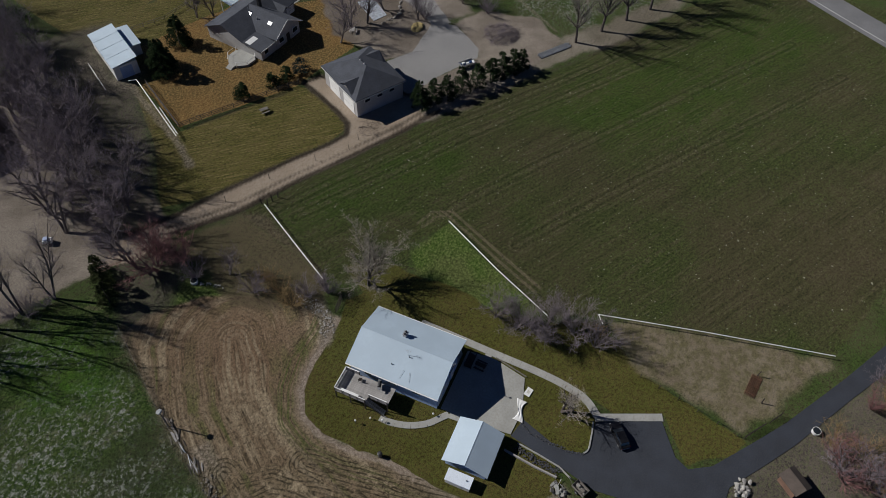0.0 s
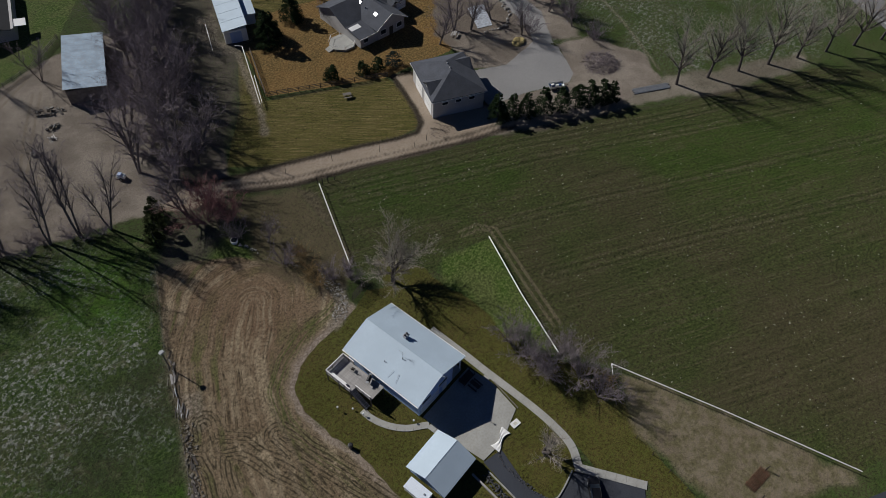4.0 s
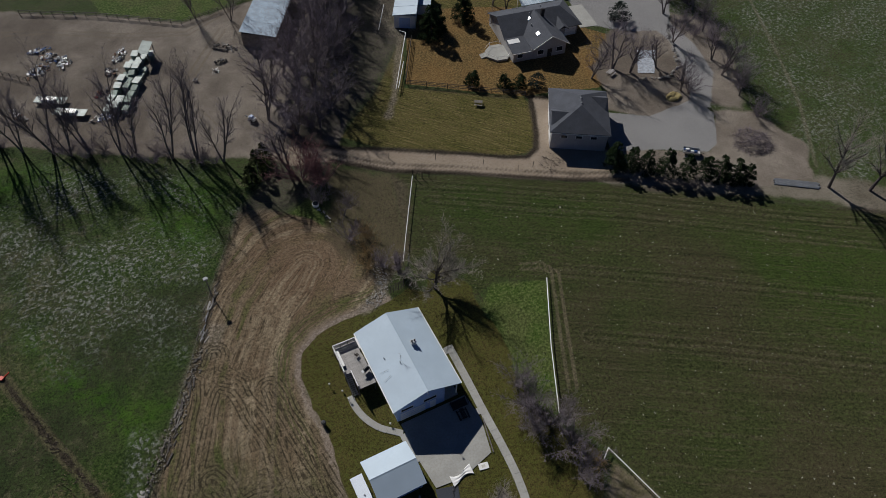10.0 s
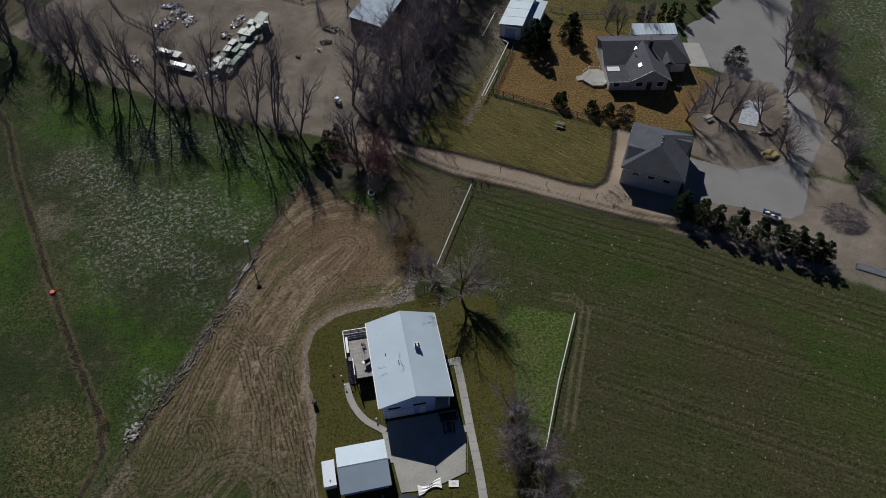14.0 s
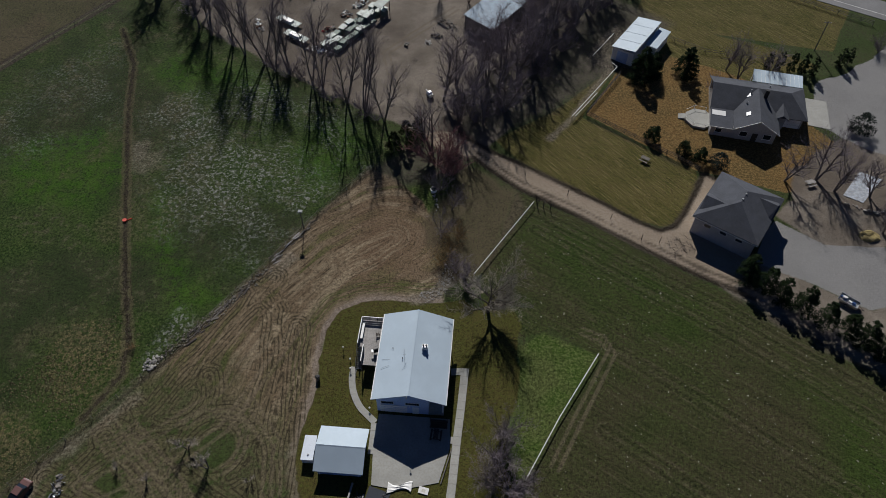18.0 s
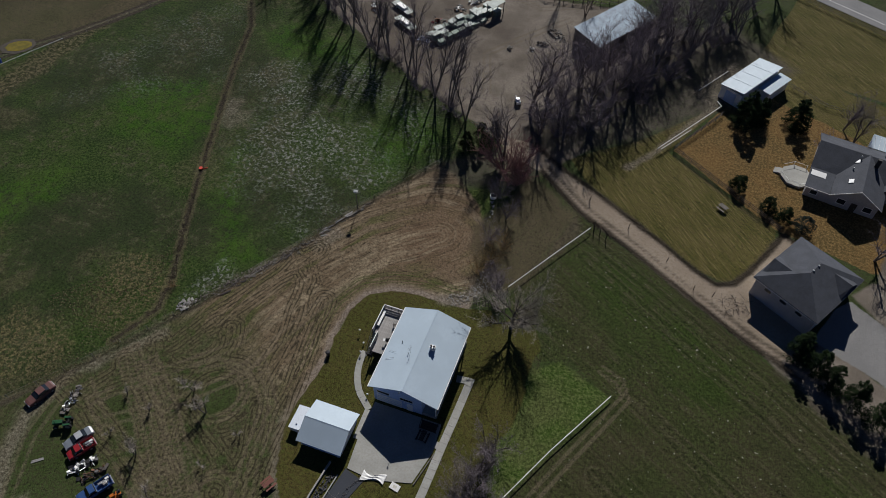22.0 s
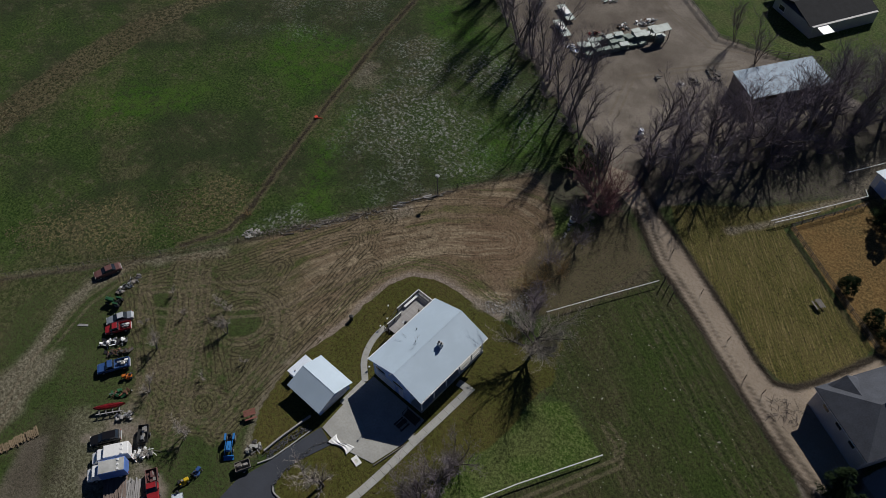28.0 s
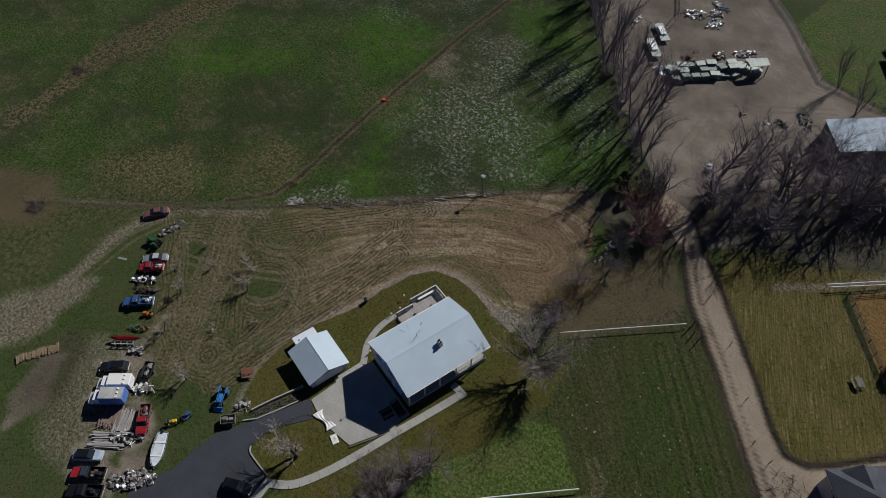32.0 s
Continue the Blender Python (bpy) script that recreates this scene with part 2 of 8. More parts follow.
ROUGH = [[(-68.2, -5.8), (-69, -1.1), (-66.8, 6), (-60.5, 6.5), (-55.5, 0), (-57, -3.9), (-60.6, -9.5), (-65.4, -8.5)], [(-85, -28.8), (-83, -21.5), (-78.9, -11.3), (-70, -12), (-65, -15), (-64.6, -20), (-71, -23.6), (-79.2, -28.9)]]
TAN_SPOT = [(-69.1, 41.9), (-71, 48.5), (-68.4, 51), (-65.6, 49), (-62.7, 42.7), (-65.8, 40.4)]
WHITISH = [(-69.7, 60), (-57, 70), (-43, 68), (-30, 62), (-22, 56), (-23, 46), (-30.3, 34.7), (-39.8, 21), (-54.5, 27), (-60.8, 36), (-65, 50)]
WHITISH_FAR = [(-111.5, 55.3), (-96, 74), (-86, 84), (-77.1, 56.3), (-88, 47.1), (-105.9, 38.3)]
VIVID = [[(-77, 74), (-70, 82), (-58, 78), (-48, 69), (-56, 69), (-66, 66)], [(-40, 50), (-33, 59), (-22, 57), (-22, 46), (-32, 39)], [(-98, 46), (-78, 55), (-69, 40), (-74, 30), (-90, 32)], [(-62, 36), (-52, 20), (-44, 12), (-50, 8), (-59, 20)],
         [(-112, 0), (-104, 12), (-90, 22), (-88, 12), (-100, -6)], [(-58, -30), (-48, -38), (-34, -52), (-22, -62), (-30, -70), (-46, -58), (-56, -44)]]
BROWN_PATCH = [(-100, -48), (-91, -41), (-85.4, -35.3), (-75.6, -37.9), (-75.5, -43.2), (-86, -56)]
MUD = [(-44.5, -51.4), (-47.7, -45.6), (-43.5, -44.6), (-36.6, -50.8), (-39.9, -56)]
RED_HEAD = [(-25.4, 27), (-21, 38), (-14, 40), (-8, 36), (-5.8, 18.5), (-13.6, 16.4), (-23.3, 19)]
FIELD_BROWN = [(40, -41.3), (53.3, -54.4), (75, -76), (49.9, -85), (22, -60), (18.6, -41.8)]
FIELD_GREEN = [[(10, 38), (30, 26), (46, 15), (40, 6), (22, 16), (8, 28)], [(52, 5.5), (80, -14), (110, -34), (112, -60), (90, -50), (58.7, -30)]]
FAR_DITCH = [(-142, 26), (-131.5, 42), (-124.2, 52.2), (-120.1, 56.9), (-112.3, 68.2), (-103, 84.3), (-91, 105), (-80, 124)]
PASTURE_FENCE = [(-20.5, 46), (-29.8, 32.2), (-38.8, 16.6), (-49.4, -0.4), (-62.8, -19.2), (-82, -43)]


def ring(x, y, r, a0=0.0, a1=6.283, n=14):
    return [(x + r * math.cos(a0 + (a1 - a0) * k / n), y + r * math.sin(a0 + (a1 - a0) * k / n)) for k in range(n + 1)]


def beside(line, d):
    """The same line, moved sideways."""
    out = []
    for i, (x, y) in enumerate(line):
        (ax, ay), (bx, by) = line[max(i - 1, 0)], line[min(i + 1, len(line) - 1)]
        n = math.hypot(bx - ax, by - ay)
        out.append((x - d * (by - ay) / n, y + d * (bx - ax) / n))
    return out


# passes of tyres and harrow: the middle line and the sideways places of the ruts
PASSES = [([(-58.5, -19.5), (-52, -24.5), (-38, -34.5)], (-1.0, 0.6)), ([(-56, -12), (-46, -22), (-33.2, -36.7)], (-1.8, -0.6, 0.6, 1.8)), ([(-51.6, -12.5), (-43, -20), (-35.2, -28.1), (-28, -37)], (-1.2, 0.0, 1.2)),
          ([(-56, -22), (-48, -14), (-40.5, -6.9), (-34, 4)], (-1.0, 0.4)), ([(-52.6, -25.1), (-45, -20), (-37, -12), (-31, 2), (-27, 12)], (-0.8, 0.8)), ([(-34.9, -6.6), (-28.6, -14), (-27, -24), (-24.5, -31)], (-1.6, -0.3, 1.0)),
          (ring(-38.5, -14.5, 5.6, -1.6, 2.6), (0.0, 1.1)), (ring(-30.3, -29.0, 3.2), (0.0, 1.0)), (ring(-35.5, -31.5, 5.0, 1.8, 4.6), (-1.0, 0.0, 1.0)), ([(19, 9.0), (22.5, 7.6), (23.8, 5.0), (17.6, -7.0), (13.4, -15.5)], (-0.6, 0.7)),
          ([(-1, 112), (-14, 106), (-28, 112), (-44, 122), (-60, 128)], (-0.8, 0.8)), ([(-6, 104), (-16, 92), (-22, 84), (-18, 70)], (-0.8, 0.8)), ([(-61, -21), (-61, -30), (-57, -42), (-50.5, -53)], (-0.8, 0.8)),
          ([(42, 23.2), (30, 30.6), (18, 38.2), (6, 46.2)], (-0.9, 0.9))]


# passes of the harrow: bundles of fine grooves on either side of the middle line
HARROW = [[(-39.2, 16.1), (-33.4, 10), (-31.6, -2.8), (-31.8, -11.4), (-29.4, -20.4), (-27.4, -30)], [(-29.2, 7.1), (-27.9, -4), (-26.6, -15.8), (-24.8, -30)], [(-35, 17), (-43.3, 0.9), (-48.3, -9.5), (-52.3, -14.8), (-57.7, -22.3)],
          [(-53, -11.9), (-42.6, -18.3), (-32.4, -23.9), (-27.4, -26.9)], [(-54.6, -14.4), (-45.9, -21.1), (-37.5, -29.6), (-33, -35)], [(-45.8, -14.1), (-42.6, -20.2), (-39.1, -30)], [(-61, -21), (-50, -26.5), (-39.2, -31.9), (-33, -33)],
          ring(-37.2, -15.0, 5.4, -1.0, 3.4), ring(-30.2, -29.0, 2.6), ring(-46.5, -6.5, 6.0, -2.6, 0.6)]
FIELD_TRACKS = [[(9, 37.5), (20.4, 30.4), (31, 23.6), (45, 14.8), (70, -4), (110, -31)], [(12, 31), (31, 18.2), (45, 9.4), (70, -9.5), (108, -37)], [(24.5, 5.5), (36, -2), (60, -19), (104, -50)], [(21.5, -9), (40, -21.5), (70, -43), (96, -62)]]


def spread(lo, fine_lo, fine_hi, hi, cell):
    far = lambda a, b, n: a + (b - a) * np.linspace(0, 1, n) ** 2.2
    mid = np.arange(fine_lo, fine_hi + cell / 2, cell)
    return np.concatenate([far(fine_lo, lo, 16)[:0:-1], mid, far(mid[-1], hi, 16)[1:]])


def build_ground():
    xs, ys = spread(-2600, -135, 125, 2600, 0.54), spread(-2600, -80, 142, 2600, 0.54)
    X, Y = np.meshgrid(xs, ys)
    n1, n2, n3 = fuzz(X, Y, 3.0) - 0.5, fuzz(X, Y, 9.0) - 0.5, fuzz(X, Y, 26.0) - 0.5
    wob = 1.3 * n1 + 1.2 * n2
    zone = lambda pts, soft=0.6, wobble=1.0: step(signed(pts, X, Y) + wob * wobble, soft)
    soil = zone(SOIL, 0.5, 0.5) * step(-(-0.55 * X - Y - 27 + 14 * n3 + 4 * n1), 9) + 0.16 * zone(SOIL, 1.0)
    soil = np.clip(soil, 0, 1) * (1 - 0.5 * step(n2 - 0.16, 0.08) * step(-(Y + 12 + 0.3 * X), 9))
    rim = zone([(x, y) for x, y in SOIL], 0.6, 0.6) * step(1.2 + 1.4 * n1 - along(LAWN_EDGE, X, Y), 0.8)
    lawn = np.maximum(zone(LAWN, 0.25, 0.25), zone(VERGE, 0.5, 0.6))
    lawn = np.maximum(lawn, zone([(1.2, -14), (1.6, 13), (5.5, 17), (8.5, 9), (7.2, -6), (6, -14)], 1.2, 1.0))
    pasture = zone(PASTURE, 0.7)
    path = step(0.55 + 0.8 * n1 - along([(-84, 92), (-79.6, 75.6), (-75.9, 60.7), (-70.2, 42.4), (-65.4, 28.2), (-61, 14.2), (-57.4, 4.4), (-55.2, -4)], X, Y), 0.7)
    band = zone([(-104, -40), (-106.4, -31), (-112.2, -16), (-116.2, 6), (-118.6, 31), (-112, 66), (-104, 90), (-110, 96), (-119, 68), (-126, 24), (-125, 8), (-121.4, -14.6), (-113.3, -28), (-110, -40)], 1.2, 2.0)
    wear = np.clip(np.maximum(0.3 * path, 0.75 * band), 0, 1)
    tan = np.maximum(0.8 * step(0.9 + 1.6 * n1 + 1.0 * n2 - along(TAN_WAY, X, Y), 0.9), zone(LOT, 1.6, 2.0) * 0.5)
    tan = np.maximum(tan, 0.5 * step(0.5 + 1.2 * n1 - along([(-21.5, 44.8), (-29.6, 32.6), (-38.6, 17), (-49, 0), (-62.6, -19.3), (-82, -43)], X, Y), 0.6))
    tan = np.maximum(tan, 0.85 * step(0.8 + n1 - along([(15.7, 56.9), (20.2, 63), (31.0, 82.0), (26.4, 85.5), (29, 91), (34, 99)], X, Y), 0.5))
    tan = np.maximum(tan, 0.6 * zone([(27, 86), (31, 84), (36, 82), (31, 88), (38, 98), (34, 98)], 0.8))
    wear = np.maximum(wear, 0.35 * step(n2 - 0.17, 0.06) * step(-60 - X + 20 * n3, 10))
    gravel = zone(LANE, 0.35, 0.45)
    edge_n, edge_s = LANE[1:14], [(50, 17.5), (46, 19.9), (41, 22.2), (31.1, 28.2), (20.4, 35.2), (8.8, 41.9), (-0.5, 50)]
    # dark lines: the berms' shade painted along the lane edges, then ruts and ditches
    rut_and_shade = step(0.62 + 0.5 * n1 - np.minimum(along(edge_n, X, Y), along(edge_s, X, Y)), 0.3)
    rut_and_shade = np.maximum(rut_and_shade, 0.8 * step(0.32 + 0.8 * n1 - along([(x + 0.9, y + 1.5) for x, y in edge_s], X, Y), 0.3))
    rut_and_shade = np.maximum(rut_and_shade, 0.7 * step(0.35 + 0.8 * n1 - along([(46, 17.6), (60, 8.6), (76, -3.6), (92, -14.8)], X, Y), 0.3))
    rut_and_shade = np.maximum(rut_and_shade, 0.5 * step(0.4 + 0.8 * n1 - along([(24.5, 63.2), (35.2, 55.2), (41.6, 50.6)], X, Y), 0.4))
    yard = np.maximum(zone(YARD, 0.5, 0.5), zone(FORECOURT, 0.8, 0.8))
    yard = np.maximum(yard, 0.9 * zone([(93.5, 61), (92.5, 47.7), (89.5, 36), (80, 27), (76, 28.9), (83.5, 39.7), (87.8, 50.3), (88, 60)], 0.8, 0.6))
    scrap = np.clip(np.maximum(zone(SCRAP, 1.2), 0.9 * zone([(44, 20), (50, 26), (53, 27), (60, 22.5), (70, 16.6), (80, 26), (88, 22), (90, 8), (84, 0), (68, 5)], 1.0)), 0, 1)
    scrap = np.maximum(scrap, 0.8 * zone([(78, 31), (80, 44), (96, 60), (104, 52), (92, 30), (86, 22)], 1.5))
    scrap = np.maximum(scrap, 0.9 * zone([(64.5, 50.5), (76, 60), (82, 61), (92, 58), (88, 36), (78, 30), (62.5, 40)], 1.0))
    scrap = np.maximum(scrap, 0.9 * zone([(58, 38), (66, 30), (80, 29), (81, 37), (70, 42), (62, 42)], 0.8, 0.6))
    scrap = np.maximum(scrap, zone(TRACK, 1.6, 1.8) * 0.62)
    scrap = np.maximum(scrap, zone(GREY_LOT, 1.5) * 0.6)
    belt = np.maximum(zone(BELT, 2.0), zone(ROUGH_SE, 1.0, 0.6))
    belt = np.maximum(belt, 0.8 * zone([(-14, 41), (-21, 45), (-14, 52), (-8, 57), (0, 52), (-3, 45)], 1.5))
    pen, cut = step(signed(PEN, X, Y) - 0.9 + 1.3 * wob, 1.5), zone(CUT, 0.8) * 0.8
    hay, gold = zone(HAY, 0.6, 0.4), zone(GOLD, 0.5, 0.4)
    hay = np.maximum(hay, zone([(34, 99), (48, 100), (70, 93), (80, 86), (66, 80), (52, 79), (44, 83), (40, 88)], 1.0))
    field, bright = zone(FIELD, 0.8, 0.6), zone(BRIGHT, 1.0, 0.8)
    bright = np.maximum(bright, zone([(-30, 124), (-14, 111.5), (-2, 113), (12, 120), (26, 132), (8, 156), (-34, 150)], 1.0))
    slabs = np.maximum(step(signed(ASPHALT, X, Y) + 1.5, 0.8), step(signed([(-28, -32), (4, -32), (4, 16), (-28, 16)], X, Y), 2))
    Z = (0.10 * n2 + 0.05 * n1) * (1 - slabs) - 0.03 * slabs - 0.05
    far = np.hypot(X, Y)
    Z = np.where(far > 250, -0.05 + 0.02 * np.clip(far - 250, 0, 400) * (fuzz(X, Y, 400) - 0.5), Z)
    union = lambda many, soft, wobble: np.maximum.reduce([zone(p, soft, wobble) for p in many])
    rough_e = np.clip(union(ROUGH, 2.5, 2.5), 0, 1)
    vivid = np.maximum(union(VIVID, 3.5, 3.0), 0.9 * union(FIELD_GREEN, 5.0, 3.5))
    bright = np.maximum(bright, 0.8 * zone([(-13.5, 40), (-8.5, 42.5), (-5.9, 33), (-9.8, 32.4)], 0.8, 0.8))
    dull = np.maximum(zone(BROWN_PATCH, 2.5, 2.5), np.maximum(0.95 * zone(CUT, 0.8, 1.5), 0.75 * zone(FIELD_BROWN, 6.0, 4.0)))
    dull = np.maximum(dull, 0.8 * step(signed([(-142, 28), (-124.2, 53.5), (-103, 85.5), (-80, 126), (-500, 500), (-600, -100)], X, Y), 0.6))
    head = zone(RED_HEAD, 5.0, 3.0)
    pale = np.clip(np.maximum(zone(WHITISH, 6.0, 5.0) * np.clip(0.60 + 2.0 * n2 + 1.6 * n1, 0, 1), 0.5 * zone(WHITISH_FAR, 6.0, 5.0) * np.clip(0.6 + 2 * n2 + n1, 0, 1)), 0, 1)
    pale = np.maximum(pale, np.clip(0.62 + 1.8 * n2 + n1, 0, 1) * 0.75 * step(signed([(84, 0), (78, 34), (95, 58), (110, 80), (300, 300), (300, -40), (112, -24)], X, Y), 3))
    pale = np.maximum(pale, 0.9 * zone([(-52.8, -1), (-52.4, 4), (-49.5, 9), (-46.6, 7), (-48.4, 2)], 1.2, 1.5))
    ditch = along(FAR_DITCH, X, Y)
    rut_and_shade = np.maximum(rut_and_shade, step(0.55 + 0.5 * n1 - np.abs(ditch - 0.9), 0.3))
    rut_and_shade = np.maximum(rut_and_shade, 0.75 * step(0.30 + 0.6 * n1 - along(beside(PASTURE_FENCE, 0.5), X, Y), 0.25))
    rut_and_shade = np.maximum(rut_and_shade, 0.55 * zone(MUD, 1.5, 2.5))
    tan = np.maximum(tan, 0.7 * zone(TAN_SPOT, 1.2, 2.0) * np.clip(0.7 + 1.5 * n1, 0, 1))
    tan = np.maximum(tan, 0.75 * zone([(-62, -54), (-59.6, -48), (-57.6, -42), (-55.6, -37.5), (-53, -44), (-50, -51), (-52, -57)], 1.2, 1.6))
    tan = np.maximum(tan, 0.5 * step(0.35 + 0.5 * n1 - along([(130, 78), (120.9, 60), (108.4, 35.7), (98.8, 19), (86.8, 2.7)], X, Y), 0.3))
    scrap = np.maximum(scrap, 0.8 * zone([(-41, -42), (-40.5, -34), (-35, -35), (-25.6, -40.3), (-17.5, -45), (-17, -50), (-23, -55), (-32, -49)], 1.5, 2.0) * np.clip(0.75 + 1.5 * n1, 0, 1))
    tan = np.maximum(tan, step(1.3 + 1.2 * n1 - along([(-9.5, 14.0), (-5.8, 15.2), (-4.2, 18), (-3.6, 22.5)], X, Y), 0.5))
    tan = np.maximum(tan, 0.5 * step(0.35 + 0.4 * n1 - ditch, 0.3))
    tan = np.maximum(tan, 0.85 * zone([(-38.2, 17.4), (-33.7, 23.6), (-31.2, 21.6), (-35, 16)], 0.7, 0.8))
    ny, nx = X.shape
    co = np.stack([X, Y, Z], -1).reshape(-1, 3)
    i = np.arange(ny * nx).reshape(ny, nx)
    quads = np.stack([i[:-1, :-1], i[:-1, 1:], i[1:, 1:], i[1:, :-1]], -1).reshape(-1, 4)
    me = bpy.data.meshes.new("ground")
    me.vertices.add(len(co))
    me.vertices.foreach_set("co", co.ravel())
    me.loops.add(quads.size)
    me.loops.foreach_set("vertex_index", quads.ravel())
    me.polygons.add(len(quads))
    me.polygons.foreach_set("loop_start", np.arange(0, quads.size, 4))
    me.update(calc_edges=True)
    me.polygons.foreach_set("use_smooth", [True] * len(quads))
    for key, four in (("zone_a", (soil, lawn, gold, pasture)), ("zone_b", (field, gravel, scrap, pen)), ("zone_c", (belt, pale, wear, tan)), ("zone_d", (yard, hay, bright, np.maximum(rim, cut * 0.25))), ("zone_e", (rough_e, vivid, dull, head))):
        a = me.attributes.new(key, "FLOAT_COLOR", "POINT")
        a.data.foreach_set("color", np.stack(four, -1).reshape(-1).astype(np.float32))
    for key, v in (("turns", along(HEADLAND, X, Y)), ("ruts_and_shade", rut_and_shade), ("wheels", np.minimum.reduce([along(beside(line, d), X, Y) for line, ways in PASSES for d in ways])), ("hoofs", along(HOOFWAY, X, Y)), ("lawn_edge", along(LAWN_EDGE, X, Y)), ("harrow", np.minimum.reduce([along(line, X, Y) for line in HARROW])),
                   ("field_tracks", np.minimum.reduce([np.abs(along(line, X, Y) - 0.85) for line in FIELD_TRACKS]))):
        a = me.attributes.new(key, "FLOAT", "POINT")
        a.data.foreach_set("value", v.reshape(-1).astype(np.float32))
    me.materials.append(ground_mat())
    return tagged(new("ground", me), "grass, bare soil and gravel ground of a farmstead", "ground", kind="structure")


def ground_mat():
    m = bpy.data.materials.new("earth_and_grass")
    m.use_nodes = True
    nt = m.node_tree
    bsdf = nt.nodes["Principled BSDF"]
    pos = nt.nodes.new("ShaderNodeNewGeometry").outputs["Position"]
    xyz = nt.nodes.new("ShaderNodeSeparateXYZ")
    link(nt, pos, xyz.inputs[0])
    huge, big, mid, small, grit = (noise_node(nt, pos, s, d, r) for s, d, r in ((0.03, 4, 0.6), (0.13, 5, 0.62), (0.55, 5, 0.65), (2.1, 6, 0.78), (6.5, 4, 0.8)))
    masks = {}
    for key, names in (("zone_a", "soil lawn gold pasture"), ("zone_b", "field gravel scrap pen"), ("zone_c", "belt pale wear tan"), ("zone_d", "yard hay bright rim"), ("zone_e", "rough vivid dull head")):
        a = nt.nodes.new("ShaderNodeAttribute")
        a.attribute_name = key
        s = nt.nodes.new("ShaderNodeSeparateColor")
        link(nt, a.outputs["Color"], s.inputs[0])
        for n, out in zip(names.split(), (*s.outputs[:3], a.outputs["Alpha"])):
            masks[n] = out
    turns, ruts_and_shade, wheels, hoofs, brink, harrow, field_tracks = (nt.nodes.new("ShaderNodeAttribute") for _ in range(7))
    harrow.attribute_name, field_tracks.attribute_name = "harrow", "field_tracks"
    sway = noise_node(nt, pos, 0.11, 1.0, 0.4)
    brink.attribute_name = "lawn_edge"
    turns.attribute_name, ruts_and_shade.attribute_name, wheels.attribute_name, hoofs.attribute_name = "turns", "ruts_and_shade", "wheels", "hoofs"

    def streaks(across, stretch, detail=5.0):
        """Irregular lines that follow a coordinate: fine across it, long along it."""
        c = nt.nodes.new("ShaderNodeCombineXYZ")
        link(nt, math_node(nt, "ADD", across, math_node(nt, "MULTIPLY", sway, 2.0)), c.inputs[0])
        link(nt, math_node(nt, "MULTIPLY", xyz.outputs[0], stretch), c.inputs[1])
        link(nt, math_node(nt, "MULTIPLY", xyz.outputs[1], stretch), c.inputs[2])
        return noise_node(nt, c.outputs[0], 1.0, detail, 0.6)

    def slope(a, b):
        return math_node(nt, "ADD", math_node(nt, "MULTIPLY", xyz.outputs[0], a), math_node(nt, "MULTIPLY", xyz.outputs[1], b))

    def edge(name, sharp=0.22):
        """A mask whose border is broken up by tufts."""
        f = math_node(nt, "ADD", masks[name], math_node(nt, "MULTIPLY", math_node(nt, "SUBTRACT", small, 0.5), 0.55))
        return ramp(nt, f, 0.5 - sharp, 0.5 + sharp)

    def soft(name, k=1.0):
        f = math_node(nt, "ADD", masks[name], math_node(nt, "MULTIPLY", math_node(nt, "SUBTRACT", small, 0.5), math_node(nt, "MULTIPLY", masks[name], 0.35)))
        return math_node(nt, "MULTIPLY", f, k, True)

    def three(a, b, c, lo=0.38, hi=0.62):
        x = mix(nt, ramp(nt, big, lo, hi), a, b)
        return mix(nt, ramp(nt, small, 0.44, 0.62), x, c)

    def much(fac, k):
        return math_node(nt, "MULTIPLY", fac, k)

    fleck = noise_node(nt, pos, 3.6, 3, 0.7)
    clump = noise_node(nt, pos, 1.25, 5, 0.78)
    col = three((0.040, 0.058, 0.014), (0.062, 0.066, 0.026), (0.030, 0.050, 0.011))
    green = three((0.0219, 0.0491, 0.0061), (0.0356, 0.0592, 0.0115), (0.0460, 0.0654, 0.0158))
    green = mix(nt, ramp(nt, huge, 0.42, 0.60), green, three((0.0287, 0.0403, 0.0123), (0.0443, 0.0485, 0.0199), (0.0224, 0.0365, 0.0094)))
    green = mix(nt, much(math_node(nt, "MULTIPLY", ramp(nt, mid, 0.50, 0.62), ramp(nt, big, 0.46, 0.56)), 0.8), green, (0.0758, 0.0755, 0.0351))
    green = mix(nt, math_node(nt, "MULTIPLY", soft("vivid", 0.8), ramp(nt, mid, 0.34, 0.60)), green, three((0.0345, 0.0957, 0.0047), (0.0528, 0.1082, 0.0094), (0.0299, 0.0780, 0.0035)))
    tussock = math_node(nt, "MULTIPLY", masks["rough"], ramp(nt, noise_node(nt, pos, 1.3, 3, 0.65), 0.44, 0.56))
    green = mix(nt, tussock, green, mix(nt, ramp(nt, fleck, 0.42, 0.58), (0.1436, 0.1208, 0.0538), (0.0574, 0.0579, 0.0211)))
    col = mix(nt, edge("pasture"), col, green)
    frost = math_node(nt, "MULTIPLY", masks["pale"], math_node(nt, "ADD", much(ramp(nt, clump, 0.51, 0.58), 1.0), much(ramp(nt, mid, 0.50, 0.62), 0.15)), True)
    col = mix(nt, much(frost, 1.0), col, mix(nt, ramp(nt, grit, 0.36, 0.64), (0.285, 0.290, 0.250), (0.120, 0.134, 0.092)))
    field_way = slope(0.54, 0.84)
    drill = streaks(math_node(nt, "MULTIPLY", field_way, 2.3), 0.05, 3.0)
